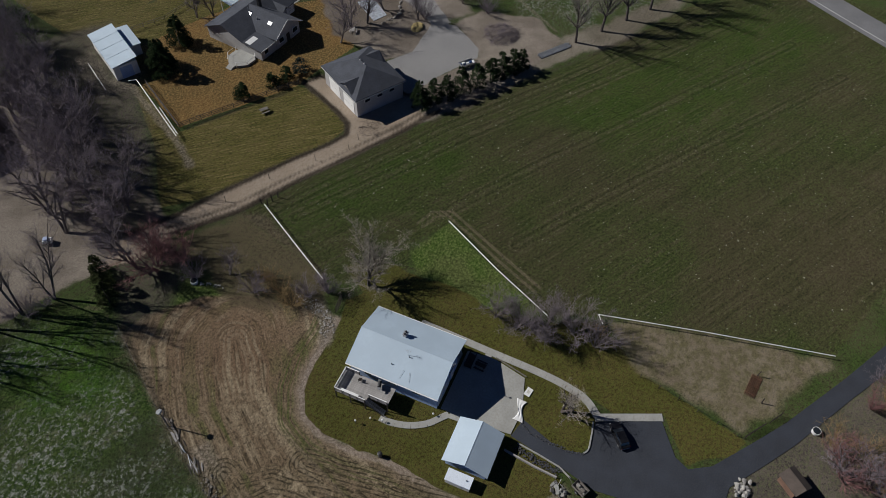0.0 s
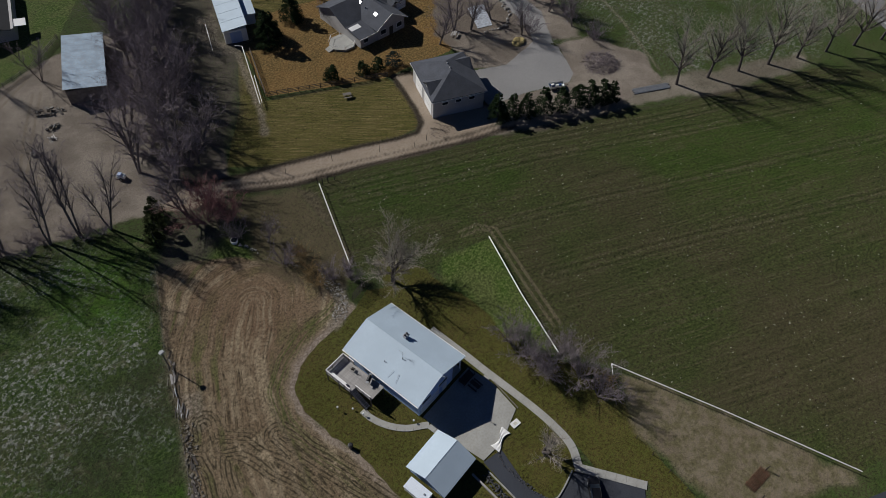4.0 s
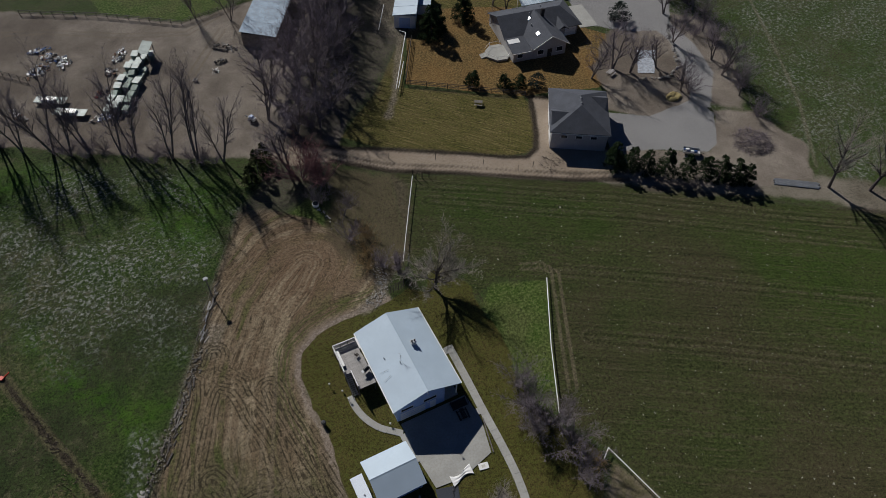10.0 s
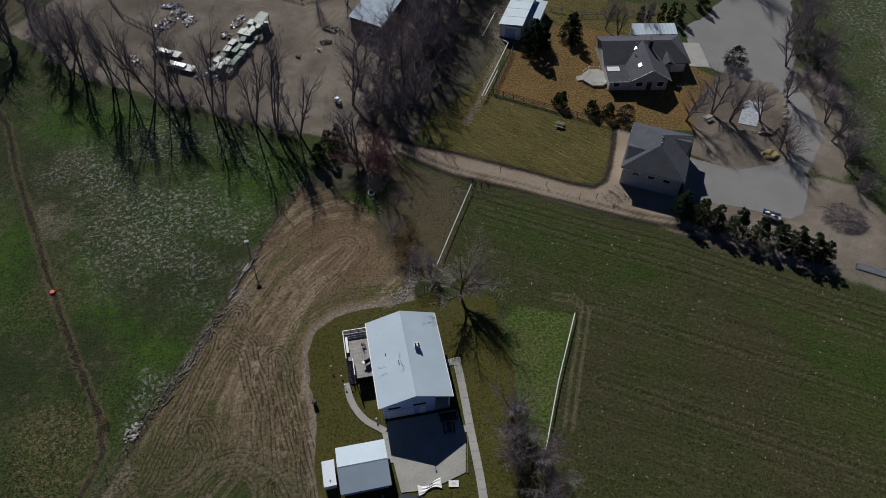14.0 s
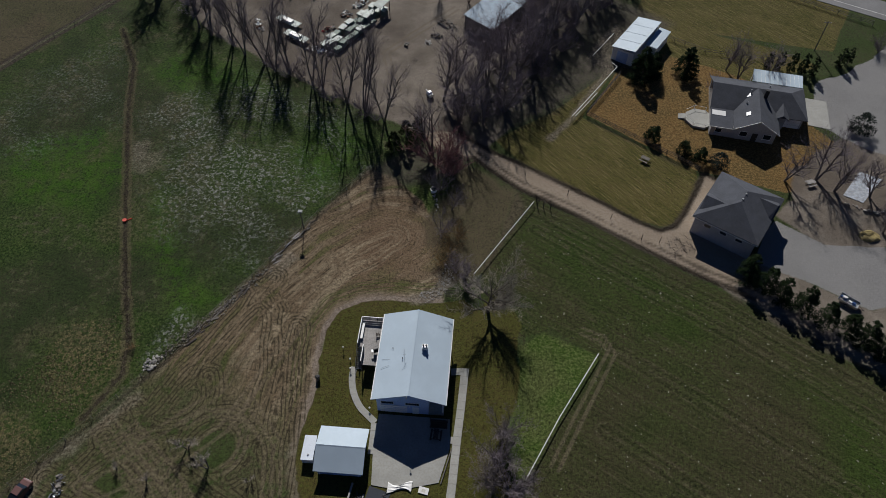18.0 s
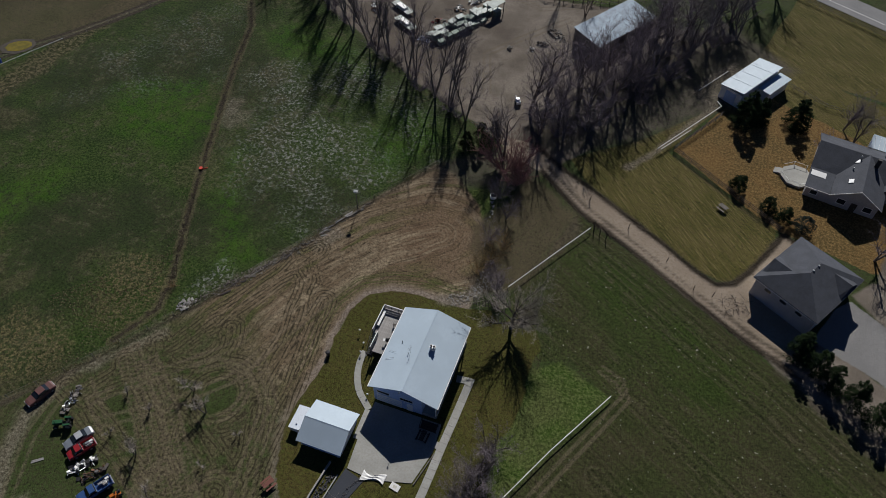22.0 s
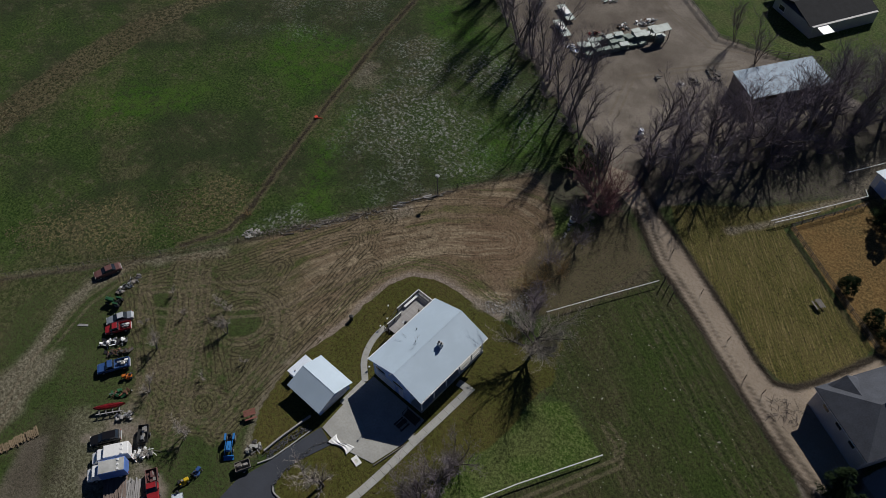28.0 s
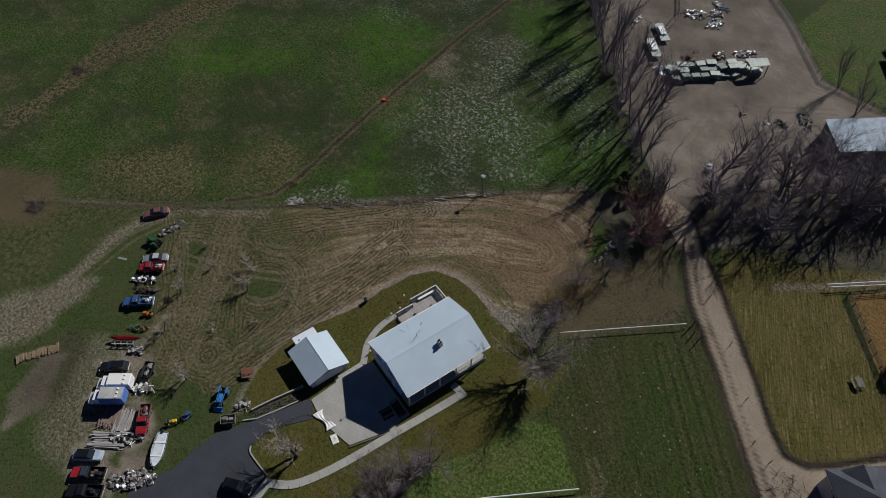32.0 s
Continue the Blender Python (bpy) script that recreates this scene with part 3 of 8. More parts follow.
    crop = three((0.0335, 0.0469, 0.0107), (0.0487, 0.0502, 0.0176), (0.0386, 0.0510, 0.0127))
    crop = mix(nt, much(ramp(nt, huge, 0.40, 0.66), 0.7), crop, three((0.0495, 0.0435, 0.0197), (0.0545, 0.0451, 0.0221), (0.0394, 0.0409, 0.0152)))
    crop = mix(nt, soft("vivid", 0.65), crop, three((0.0302, 0.0585, 0.0066), (0.0402, 0.0602, 0.0107), (0.0252, 0.0485, 0.0050)))
    crop = mix(nt, soft("dull", 0.8), crop, three((0.0604, 0.0469, 0.0246), (0.0689, 0.0518, 0.0296), (0.0470, 0.0401, 0.0189)))
    patchy = ramp(nt, mid, 0.36, 0.62)
    crop = mix(nt, much(math_node(nt, "MULTIPLY", ramp(nt, drill, 0.52, 0.62), patchy), 0.55), crop, (0.0772, 0.0652, 0.0345))
    crop = mix(nt, much(math_node(nt, "MULTIPLY", ramp(nt, drill, 0.46, 0.38), patchy), 0.45), crop, (0.0109, 0.0158, 0.0041))
    drive = math_node(nt, "ADD", field_tracks.outputs["Fac"], much(math_node(nt, "SUBTRACT", small, 0.5), 0.5))
    crop = mix(nt, much(ramp(nt, drive, 0.42, 0.16), 0.42), crop, (0.0135, 0.0142, 0.0057))
    crop = mix(nt, much(math_node(nt, "MULTIPLY", ramp(nt, math_node(nt, "ABSOLUTE", math_node(nt, "SUBTRACT", drive, 0.62)), 0.28, 0.08), patchy), 0.45), crop, (0.0881, 0.0736, 0.0410))
    crop = mix(nt, ramp(nt, noise_node(nt, pos, 1.5, 2, 0.5), 0.70, 0.73), crop, (0.2013, 0.2006, 0.1395))
    col = mix(nt, edge("field"), col, crop)
    mow = streaks(math_node(nt, "MULTIPLY", slope(0.76, 0.65), 4.6), 0.22, 3.0)
    cropped = three((0.0845, 0.0756, 0.0180), (0.1203, 0.0976, 0.0312), (0.0704, 0.0683, 0.0156))
    cropped = mix(nt, much(ramp(nt, mow, 0.52, 0.64), 0.6), cropped, (0.1792, 0.1403, 0.0552))
    cropped = mix(nt, much(ramp(nt, mow, 0.46, 0.36), 0.55), cropped, (0.0358, 0.0451, 0.0096))
    col = mix(nt, edge("hay"), col, cropped)
    col = mix(nt, edge("bright", 0.25), col, three((0.0435, 0.0845, 0.0099), (0.0725, 0.0886, 0.0238), (0.0828, 0.1030, 0.0297)))
    col = mix(nt, edge("gold", 0.15), col, three((0.165, 0.098, 0.030), (0.108, 0.076, 0.024), (0.190, 0.122, 0.044)))
    turn_way = turns.outputs["Fac"]
    near_lawn = ramp(nt, brink.outputs["Fac"], 9.0, 4.0)
    bend = nt.nodes.new("ShaderNodeMix")
    link(nt, near_lawn, bend.inputs[0])
    link(nt, streaks(much(turn_way, 2.4), 0.045, 3.0), bend.inputs[2])
    link(nt, streaks(much(brink.outputs["Fac"], 2.4), 0.045, 3.0), bend.inputs[3])
    lines = bend.outputs[0]
    lanes = streaks(much(turn_way, 0.62), 0.03, 2.0)
    soil = three((0.1533, 0.1122, 0.0636), (0.1854, 0.1415, 0.0842), (0.1285, 0.0952, 0.0534))
    soil = mix(nt, soft("head", 0.8), soil, three((0.1458, 0.0952, 0.0534), (0.1755, 0.1196, 0.0677), (0.1162, 0.0781, 0.0442)))
    soil = mix(nt, much(math_node(nt, "MULTIPLY", ramp(nt, lanes, 0.50, 0.62), ramp(nt, big, 0.36, 0.54)), 0.8), soil, (0.2534, 0.2050, 0.1232))
    soil = mix(nt, math_node(nt, "MULTIPLY", math_node(nt, "MULTIPLY", ramp(nt, lanes, 0.48, 0.40), ramp(nt, big, 0.60, 0.46)), math_node(nt, "SUBTRACT", 0.9, much(masks["head"], 0.75))), soil, (0.0816, 0.0854, 0.0267))
    carved = ramp(nt, mid, 0.40, 0.62)
    soil = mix(nt, much(math_node(nt, "MULTIPLY", ramp(nt, lines, 0.53, 0.60), carved), 0.80), soil, (0.0445, 0.0329, 0.0164))
    soil = mix(nt, much(math_node(nt, "MULTIPLY", ramp(nt, lines, 0.45, 0.37), carved), 0.45), soil, (0.2719, 0.2172, 0.1336))
    col = mix(nt, edge("soil", 0.42), col, soil)
    col = mix(nt, soft("rim", 0.55), col, three((0.235, 0.192, 0.140), (0.205, 0.166, 0.120), (0.245, 0.205, 0.150)))
    strip = math_node(nt, "ADD", brink.outputs["Fac"], math_node(nt, "MULTIPLY", math_node(nt, "SUBTRACT", mid, 0.5), 1.6))
    col = mix(nt, math_node(nt, "MULTIPLY", math_node(nt, "MULTIPLY", ramp(nt, strip, 1.15, 0.75), masks["soil"]), 0.9), col, three((0.235, 0.192, 0.140), (0.205, 0.166, 0.120), (0.245, 0.205, 0.150)))
    verge = math_node(nt, "MULTIPLY", math_node(nt, "MULTIPLY", ramp(nt, math_node(nt, "ABSOLUTE", math_node(nt, "SUBTRACT", strip, 3.2)), 1.9, 0.6), ramp(nt, lines, 0.54, 0.46)), masks["soil"])
    col = mix(nt, math_node(nt, "MULTIPLY", verge, 0.75), col, (0.060, 0.072, 0.018))
    col = mix(nt, edge("lawn", 0.12), col, three((0.0672, 0.0636, 0.0132), (0.0864, 0.0720, 0.0198), (0.0504, 0.0564, 0.0110)))
    bare = mix(nt, ramp(nt, mid, 0.38, 0.62), three((0.150, 0.122, 0.078), (0.190, 0.160, 0.106), (0.128, 0.106, 0.064)), (0.100, 0.090, 0.044))
    col = mix(nt, edge("pen", 0.42), col, bare)
    col = mix(nt, edge("scrap", 0.3), col, mix(nt, ramp(nt, huge, 0.45, 0.60), three((0.1827, 0.1555, 0.1152), (0.2827, 0.2476, 0.1867), (0.1472, 0.1256, 0.0938)), three((0.1296, 0.1076, 0.0788), (0.1767, 0.1495, 0.1098), (0.1002, 0.0837, 0.0619))))
    col = mix(nt, soft("belt", 0.9), col, three((0.0870, 0.0714, 0.0567), (0.1189, 0.0980, 0.0783), (0.0580, 0.0616, 0.0297)))
    clods = mix(nt, ramp(nt, noise_node(nt, pos, 1.1, 4, 0.6), 0.46, 0.54), (0.135, 0.108, 0.058), (0.034, 0.031, 0.013))
    col = mix(nt, soft("wear", 0.85), col, clods)
    col = mix(nt, soft("tan", 0.8), col, three((0.175, 0.147, 0.102), (0.125, 0.106, 0.072), (0.22, 0.19, 0.14)))
    col = mix(nt, much(math_node(nt, "MULTIPLY", soft("dull"), math_node(nt, "SUBTRACT", 1.0, masks["field"])), 0.85), col, three((0.088, 0.066, 0.038), (0.112, 0.086, 0.050), (0.060, 0.054, 0.024)))
    teeth = math_node(nt, "ADD", harrow.outputs["Fac"], much(math_node(nt, "SUBTRACT", sway, 0.5), 2.4))
    groove = math_node(nt, "ADD", much(math_node(nt, "SINE", much(teeth, 9.6)), 0.5), 0.5)
    combed = math_node(nt, "MULTIPLY", ramp(nt, harrow.outputs["Fac"], 2.9, 2.3), math_node(nt, "MULTIPLY", ramp(nt, mid, 0.36, 0.54), math_node(nt, "SUBTRACT", 1.0, math_node(nt, "ADD", masks["pasture"], masks["lawn"], True))))
    col = mix(nt, much(combed, 0.50), col, (0.128, 0.102, 0.056))
    col = mix(nt, much(math_node(nt, "MULTIPLY", combed, ramp(nt, groove, 0.60, 0.90)), 0.75), col, (0.030, 0.025, 0.013))
    off = math_node(nt, "ADD", wheels.outputs["Fac"], math_node(nt, "MULTIPLY", math_node(nt, "SUBTRACT", small, 0.5), 0.22))
    worn = math_node(nt, "MULTIPLY", ramp(nt, big, 0.30, 0.52), math_node(nt, "SUBTRACT", 1.0, math_node(nt, "ADD", masks["pasture"], masks["lawn"], True)))
    col = mix(nt, math_node(nt, "MULTIPLY", math_node(nt, "MULTIPLY", ramp(nt, off, 0.44, 0.18), worn), 0.45), col, (0.155, 0.125, 0.078))
    trail = math_node(nt, "ADD", hoofs.outputs["Fac"], math_node(nt, "MULTIPLY", math_node(nt, "SUBTRACT", mid, 0.5), 1.4))
    col = mix(nt, math_node(nt, "MULTIPLY", ramp(nt, trail, 1.25, 0.75), 0.55), col, (0.110, 0.092, 0.048))
    col = mix(nt, math_node(nt, "MULTIPLY", ramp(nt, trail, 0.50, 0.22), 0.9), col, (0.040, 0.032, 0.020))
    col = mix(nt, edge("gravel", 0.2), col, three((0.2930, 0.2395, 0.1672), (0.3483, 0.2905, 0.2080), (0.2267, 0.1796, 0.1186)))
    # ruts and ditches, and the lane berms' shade as dark colour
    col = mix(nt, math_node(nt, "MULTIPLY", ruts_and_shade.outputs["Fac"], ramp(nt, small, 0.2, 0.5)), col, (0.050, 0.040, 0.027))
    col = mix(nt, edge("yard", 0.2), col, three((0.2400, 0.2370, 0.2124), (0.2720, 0.2680, 0.2394), (0.2120, 0.2090, 0.1872)))
    # tufts and clods: light blades, shade of the gaps painted in dark, weaker on gravel
    hard = math_node(nt, "ADD", math_node(nt, "ADD", masks["gravel"], masks["yard"]), math_node(nt, "ADD", math_node(nt, "MULTIPLY", masks["gold"], 0.5), math_node(nt, "MULTIPLY", math_node(nt, "ADD", masks["rim"], math_node(nt, "ADD", masks["pen"], masks["scrap"])), 0.6)), True)
    tuft_shade = math_node(nt, "ADD", math_node(nt, "MULTIPLY", ramp(nt, small, 0.30, 0.70), 1.15), math_node(nt, "MULTIPLY", ramp(nt, grit, 0.34, 0.66), 0.9))
    tuft_shade = math_node(nt, "ADD", math_node(nt, "MULTIPLY", math_node(nt, "SUBTRACT", tuft_shade, 1.02), math_node(nt, "SUBTRACT", 1.0, math_node(nt, "MULTIPLY", hard, 0.72))), 1.0)
    grain = nt.nodes.new("ShaderNodeMix")
    grain.data_type, grain.blend_type = "RGBA", "MULTIPLY"
    grain.inputs[0].default_value = 1.0
    link(nt, col, grain.inputs[6])
    tint = nt.nodes.new("ShaderNodeMix")
    tint.data_type, tint.blend_type = "RGBA", "MULTIPLY"
    tint.inputs[0].default_value, tint.inputs[7].default_value = 1.0, (1.19, 1.18, 1.30, 1)
    link(nt, tuft_shade, tint.inputs[6])
    link(nt, tint.outputs[2], grain.inputs[7])
    col = grain.outputs[2]
    link(nt, col, bsdf.inputs["Base Color"])
    bsdf.inputs["Roughness"].default_value = 0.95
    bsdf.inputs["Diffuse Roughness"].default_value = 0.4
    bsdf.inputs["Specular IOR Level"].default_value = 0.15
    height = math_node(nt, "ADD", math_node(nt, "MULTIPLY", small, 0.14), math_node(nt, "MULTIPLY", grit, 0.10))
    ridges = math_node(nt, "MULTIPLY", math_node(nt, "MULTIPLY", lines, masks["soil"]), 0.07)
    height = math_node(nt, "ADD", height, ridges)
    b = nt.nodes.new("ShaderNodeBump")
    b.inputs["Strength"].default_value, b.inputs["Distance"].default_value = 0.9, 1.0
    link(nt, height, b.inputs["Height"])
    link(nt, b.outputs[0], bsdf.inputs["Normal"])
    return m


build_ground()
asphalt = mat("asphalt", (0.024, 0.029, 0.041), 0.85, var=0.2, scale=0.25, fine=5, stain=(0.060, 0.062, 0.068), spread=0)
concrete = mat("concrete", (0.335, 0.335, 0.315), 0.85, var=0.1, scale=0.4, fine=3, stain=(0.27, 0.25, 0.22), spread=0.1)
bm = prism(bmesh.new(), ASPHALT, -0.12, 0.0)
tagged(part("road", bm, asphalt), "dark worn asphalt driveway and lane", "road", kind="structure")
slab = tagged(part("pavement", prism(bmesh.new(), CONCRETE, -0.12, 0.025), concrete), "pale concrete apron before the garage doors", "pavement", kind="structure")
old_asphalt = mat("bleached_asphalt", (0.17, 0.17, 0.175), 0.85, var=0.12, scale=0.2, fine=4, stain=(0.12, 0.12, 0.12), spread=0)
for outline, label, edge_line in ((FAR_ROAD, "bleached grey asphalt road beyond the fence", [(-38, 183), (59, 132.2), (78, 122), (121, 98.6)]),
                                  (EAST_ROAD, "bleached grey asphalt road past the row of trees", [(151.2, -14.8), (138.2, -33.8), (125.9, -52.3), (118.7, -62.8), (112.9, -71.7), (99.2, -92.8)])):
    lane = tagged(part("road", prism(bmesh.new(), outline, -0.3, 0.06), old_asphalt), label, "road", kind="structure")
    for p, q in zip(edge_line[:-1], edge_line[1:]):
        d = (Vector((*q, 0)) - Vector((*p, 0))).normalized() * 0.09
        part("edge_line", prism(bmesh.new(), [(p[0] - d.y, p[1] + d.x), (q[0] - d.y, q[1] + d.x), (q[0] + d.y, q[1] - d.x), (p[0] + d.y, p[1] - d.x)], 0.05, 0.066), mat("road_paint", (0.62, 0.62, 0.60), 0.7, spread=0), lane, "worn white painted line")


# ---- shared building materials ----
roof_pale = mat("pale_metal_roof", (0.415, 0.505, 0.585), 0.62, 0.0, var=0.05, scale=0.25, fine=2.0, bump=0.03, stain=(0.385, 0.47, 0.55), spread=0)
roof_dark = mat("slate_grey_shingles", (0.058, 0.064, 0.080), 0.9, var=0.15, scale=0.6, fine=5.0, bump=0.5, stain=(0.038, 0.041, 0.050), spread=0.05)
# white siding; the blue of its skylit shade is put into the colour
siding = mat("white_siding_shade_blue", (0.40, 0.53, 0.78), 0.6, var=0.05, scale=0.6, fine=6, bump=0.05, spread=0.05)
white = mat("white_paint", (0.80, 0.80, 0.79), 0.45, var=0.05, scale=0.5, fine=5, bump=0.04, stain=(0.66, 0.65, 0.62), spread=0.05)
beige = mat("beige_siding", (0.40, 0.39, 0.385), 0.7, var=0.06, scale=0.6, fine=6, bump=0.08, spread=0.05)
deck_wood = mat("weathered_grey_boards", (0.36, 0.345, 0.335), 0.8, var=0.14, scale=1.2, fine=9, bump=0.3, stain=(0.27, 0.25, 0.23), spread=0.4)
dark_wood = mat("dark_brown_wood", (0.045, 0.034, 0.028), 0.75, var=0.2, scale=2, fine=10, bump=0.2, spread=0.3)
grey_wood = mat("grey_old_wood", (0.20, 0.18, 0.16), 0.85, var=0.25, scale=1.5, fine=10, bump=0.3, stain=(0.10, 0.09, 0.08), spread=0.5)
metal = mat("galvanised_steel", (0.50, 0.51, 0.52), 0.4, 0.7, var=0.1, scale=1.5, fine=9, bump=0.03, spread=0.2)
black = mat("black_plastic", (0.018, 0.018, 0.02), 0.5, var=0.15, bump=0.05, spread=0.3)
stone = mat("grey_fieldstone", (0.30, 0.285, 0.265), 0.9, var=0.25, scale=2, fine=8, bump=0.5, stain=(0.17, 0.155, 0.14), spread=0.5)
pane_mat = glass_mat("window_glass")


def window(parent, x0, x1, z0, z1, y, out, framed=white, name="window"):
    """A window on a wall that faces along y: frame, glass and sill. out: -1 or 1."""
    w = part(name, boxed(x0, min(y, y + 0.07 * out), z0, x1, max(y, y + 0.07 * out), z1, 0.015), framed, parent)
    part("pane", boxed(x0 + 0.08, min(y + 0.05 * out, y + 0.085 * out), z0 + 0.08, x1 - 0.08, max(y + 0.05 * out, y + 0.085 * out), z1 - 0.08), pane_mat, w)
    part("sill", boxed(x0 - 0.06, min(y, y + 0.14 * out), z0 - 0.06, x1 + 0.06, max(y, y + 0.14 * out), z0, 0.01), framed, w)
    return w


def gable(w, y0, y1, eave, ridge, over=0.0, thick=0.16):
    """Two roof planes with the ridge along y; w is half the width."""
    return [slab_roof([(-w, y0, eave), (0, y0, ridge), (0, y1, ridge), (-w, y1, eave)], thick), slab_roof([(0, y0, ridge), (w, y0, eave), (w, y1, eave), (0, y1, ridge)], thick)]


# ---- the farmhouse ----
def farmhouse():
    h = thing("house", "white farmhouse, walls coloured shade-blue, with a low light-grey metal roof", "house", pose(-8.55, -0.45, 0, 0, 0, -1.7))
    e, r, hw, y0, y1 = 4.35, 6.45, 5.65, -7.75, 7.75
    part("wall", extruded([(-5.0, 0), (-5.0, e + 0.1), (0, r - 0.22), (3.0, e + 0.75), (3.0, 0)], -7.35, 7.35), siding, h)
    roof = None
    for i, b in enumerate(gable(hw, y0, y1, e, r)):
        roof = part("roof", b, roof_pale, h, "light grey metal roof plane")
    for sx in (-1, 1):
        part("fascia", boxed(min(sx * hw, sx * (hw + 0.05)), y0, e - 0.24, max(sx * hw, sx * (hw + 0.05)), y1, e - 0.005, 0.01), white, h)
        part("gutter", boxed(min(sx * (hw + 0.05), sx * (hw + 0.15)), y0, e - 0.15, max(sx * (hw + 0.05), sx * (hw + 0.15)), y1, e - 0.06, 0.02), white, h)
    part("ridge_cap", extruded([(-0.16, r - 0.045), (0, r + 0.03), (0.16, r - 0.045), (0, r - 0.06)], y0, y1), roof_pale, h)
    ch = part("chimney", boxed(1.25, 0.65, 5.4, 2.05, 1.25, 6.5, 0.03), mat("chimney_cladding", (0.55, 0.55, 0.54), 0.7, spread=0), h)
    part("chimney_cap", boxed(1.19, 0.59, 6.5, 2.11, 1.31, 6.56, 0.02), metal, ch)
    for x in (1.42, 1.88):
        part("flue", tube(tube(bmesh.new(), (x, 0.95, 6.56), (x, 0.95, 6.8), 0.12, 0.12, 10), (x, 0.95, 6.8), (x, 0.95, 6.87), 0.17, 0.1, 10), black, ch)
    for x, y, k in ((-1.6, -1.2, 0.45), (-3.4, 0.9, 0.3)):
        z = r - (r - e) * abs(x) / hw
        part("vent_pipe", tube(bmesh.new(), (x, y, z - 0.1), (x, y, z + k), 0.06, 0.06, 8), black, h)
    ant = part("aerial", tube(bmesh.new(), (-1.35, -0.9, 5.9), (-1.35, -0.9, 7.4), 0.025), metal, h)
    for k, w in ((0.0, 0.75), (0.3, 0.6), (0.6, 0.5), (0.85, 0.35)):
        part("aerial_rod", tube(bmesh.new(), (-1.35 - w / 2, -1.3 + k, 7.3), (-1.35 + w / 2, -1.3 + k, 7.3), 0.012, sides=4), metal, ant)
    part("aerial_boom", tube(bmesh.new(), (-1.35, -1.4, 7.3), (-1.35, -0.35, 7.3), 0.016, sides=4), metal, ant)
    part("snow_guard", tube(bmesh.new(), (-4.9, -2.6, 4.75), (-3.6, -2.2, 5.25), 0.02, sides=4), metal, h)
    part("snow_guard", tube(bmesh.new(), (-4.9, -1.0, 4.75), (-3.6, -1.2, 5.25), 0.02, sides=4), metal, h)
    part("yard_light", tube(tube(bmesh.new(), (-0.2, -7.78, 6.3), (-0.2, -8.25, 6.75), 0.03), (-0.2, -8.2, 6.72), (-0.2, -8.45, 6.62), 0.14, 0.07, 8), metal, h)
    # south front: two high windows, garage door and house door
    for x0, x1 in ((-4.4, -2.3), (-0.6, 1.6)):
        window(h, x0, x1, 2.75, 3.45, -7.35, -1)
    door = part("garage_door", boxed(-4.5, -7.42, 0.02, -0.3, -7.36, 2.2, 0.01), white, h, "white panelled garage door")
    for k in range(1, 4):
        part("door_groove", boxed(-4.48, -7.44, 0.02 + k * 0.54, -0.32, -7.42, 0.05 + k * 0.54), siding, door)
    d = part("door", boxed(0.5, -7.42, 0.02, 1.5, -7.36, 2.1, 0.01), white, h)
    part("handle", tube(bmesh.new(), (0.65, -7.42, 1.05), (0.65, -7.5, 1.05), 0.03), metal, d)
    part("lamp", boxed(0.05, -7.5, 2.1, 0.2, -7.36, 2.35, 0.03), white, h)
    for y in (-4.6, -0.6, 3.6):
        w = part("window", boxed(-5.07, y, 2.2, -5.0, y + 1.5, 3.3, 0.01), white, h)
        part("pane", boxed(-5.085, y + 0.07, 2.27, -5.05, y + 1.43, 3.23), pane_mat, w)
    for y in (-5.2, -1.4, 3.8):
        w = part("window", boxed(3.0, y, 2.1, 3.07, y + 1.5, 3.2, 0.01), white, h)
        part("pane", boxed(3.05, y + 0.07, 2.17, 3.085, y + 1.43, 3.13), pane_mat, w)
    window(h, -3.4, -1.6, 1.9, 3.2, 7.35, 1)
    window(h, 0.6, 2.2, 1.9, 3.2, 7.35, 1)
    # east porch under the roof
    part("porch_floor", boxed(3.0, -7.35, 0.0, 5.35, 7.35, 0.55, 0.02), concrete, h)
    for y in (-7.1, -4.3, -1.5, 1.6, 4.5, 7.1):
        part("porch_post", boxed(5.1, y - 0.09, 0.55, 5.28, y + 0.09, e - 0.12, 0.01), white, h)
    part("porch_beam", boxed(5.06, -7.3, e - 0.3, 5.32, 7.3, e - 0.12), white, h)
    for y0_, y1_ in ((1.7, 4.4), (4.6, 7.0)):
        rail = part("porch_rail", tube(bmesh.new(), (5.2, y0_, 1.45), (5.2, y1_, 1.45), 0.035), white, h)
        for k in range(14):
            y = y0_ + (k + 0.5) * (y1_ - y0_) / 14
            part("baluster", boxed(5.18, y - 0.015, 0.6, 5.22, y + 0.015, 1.43), white, rail)
    return h


farmhouse()


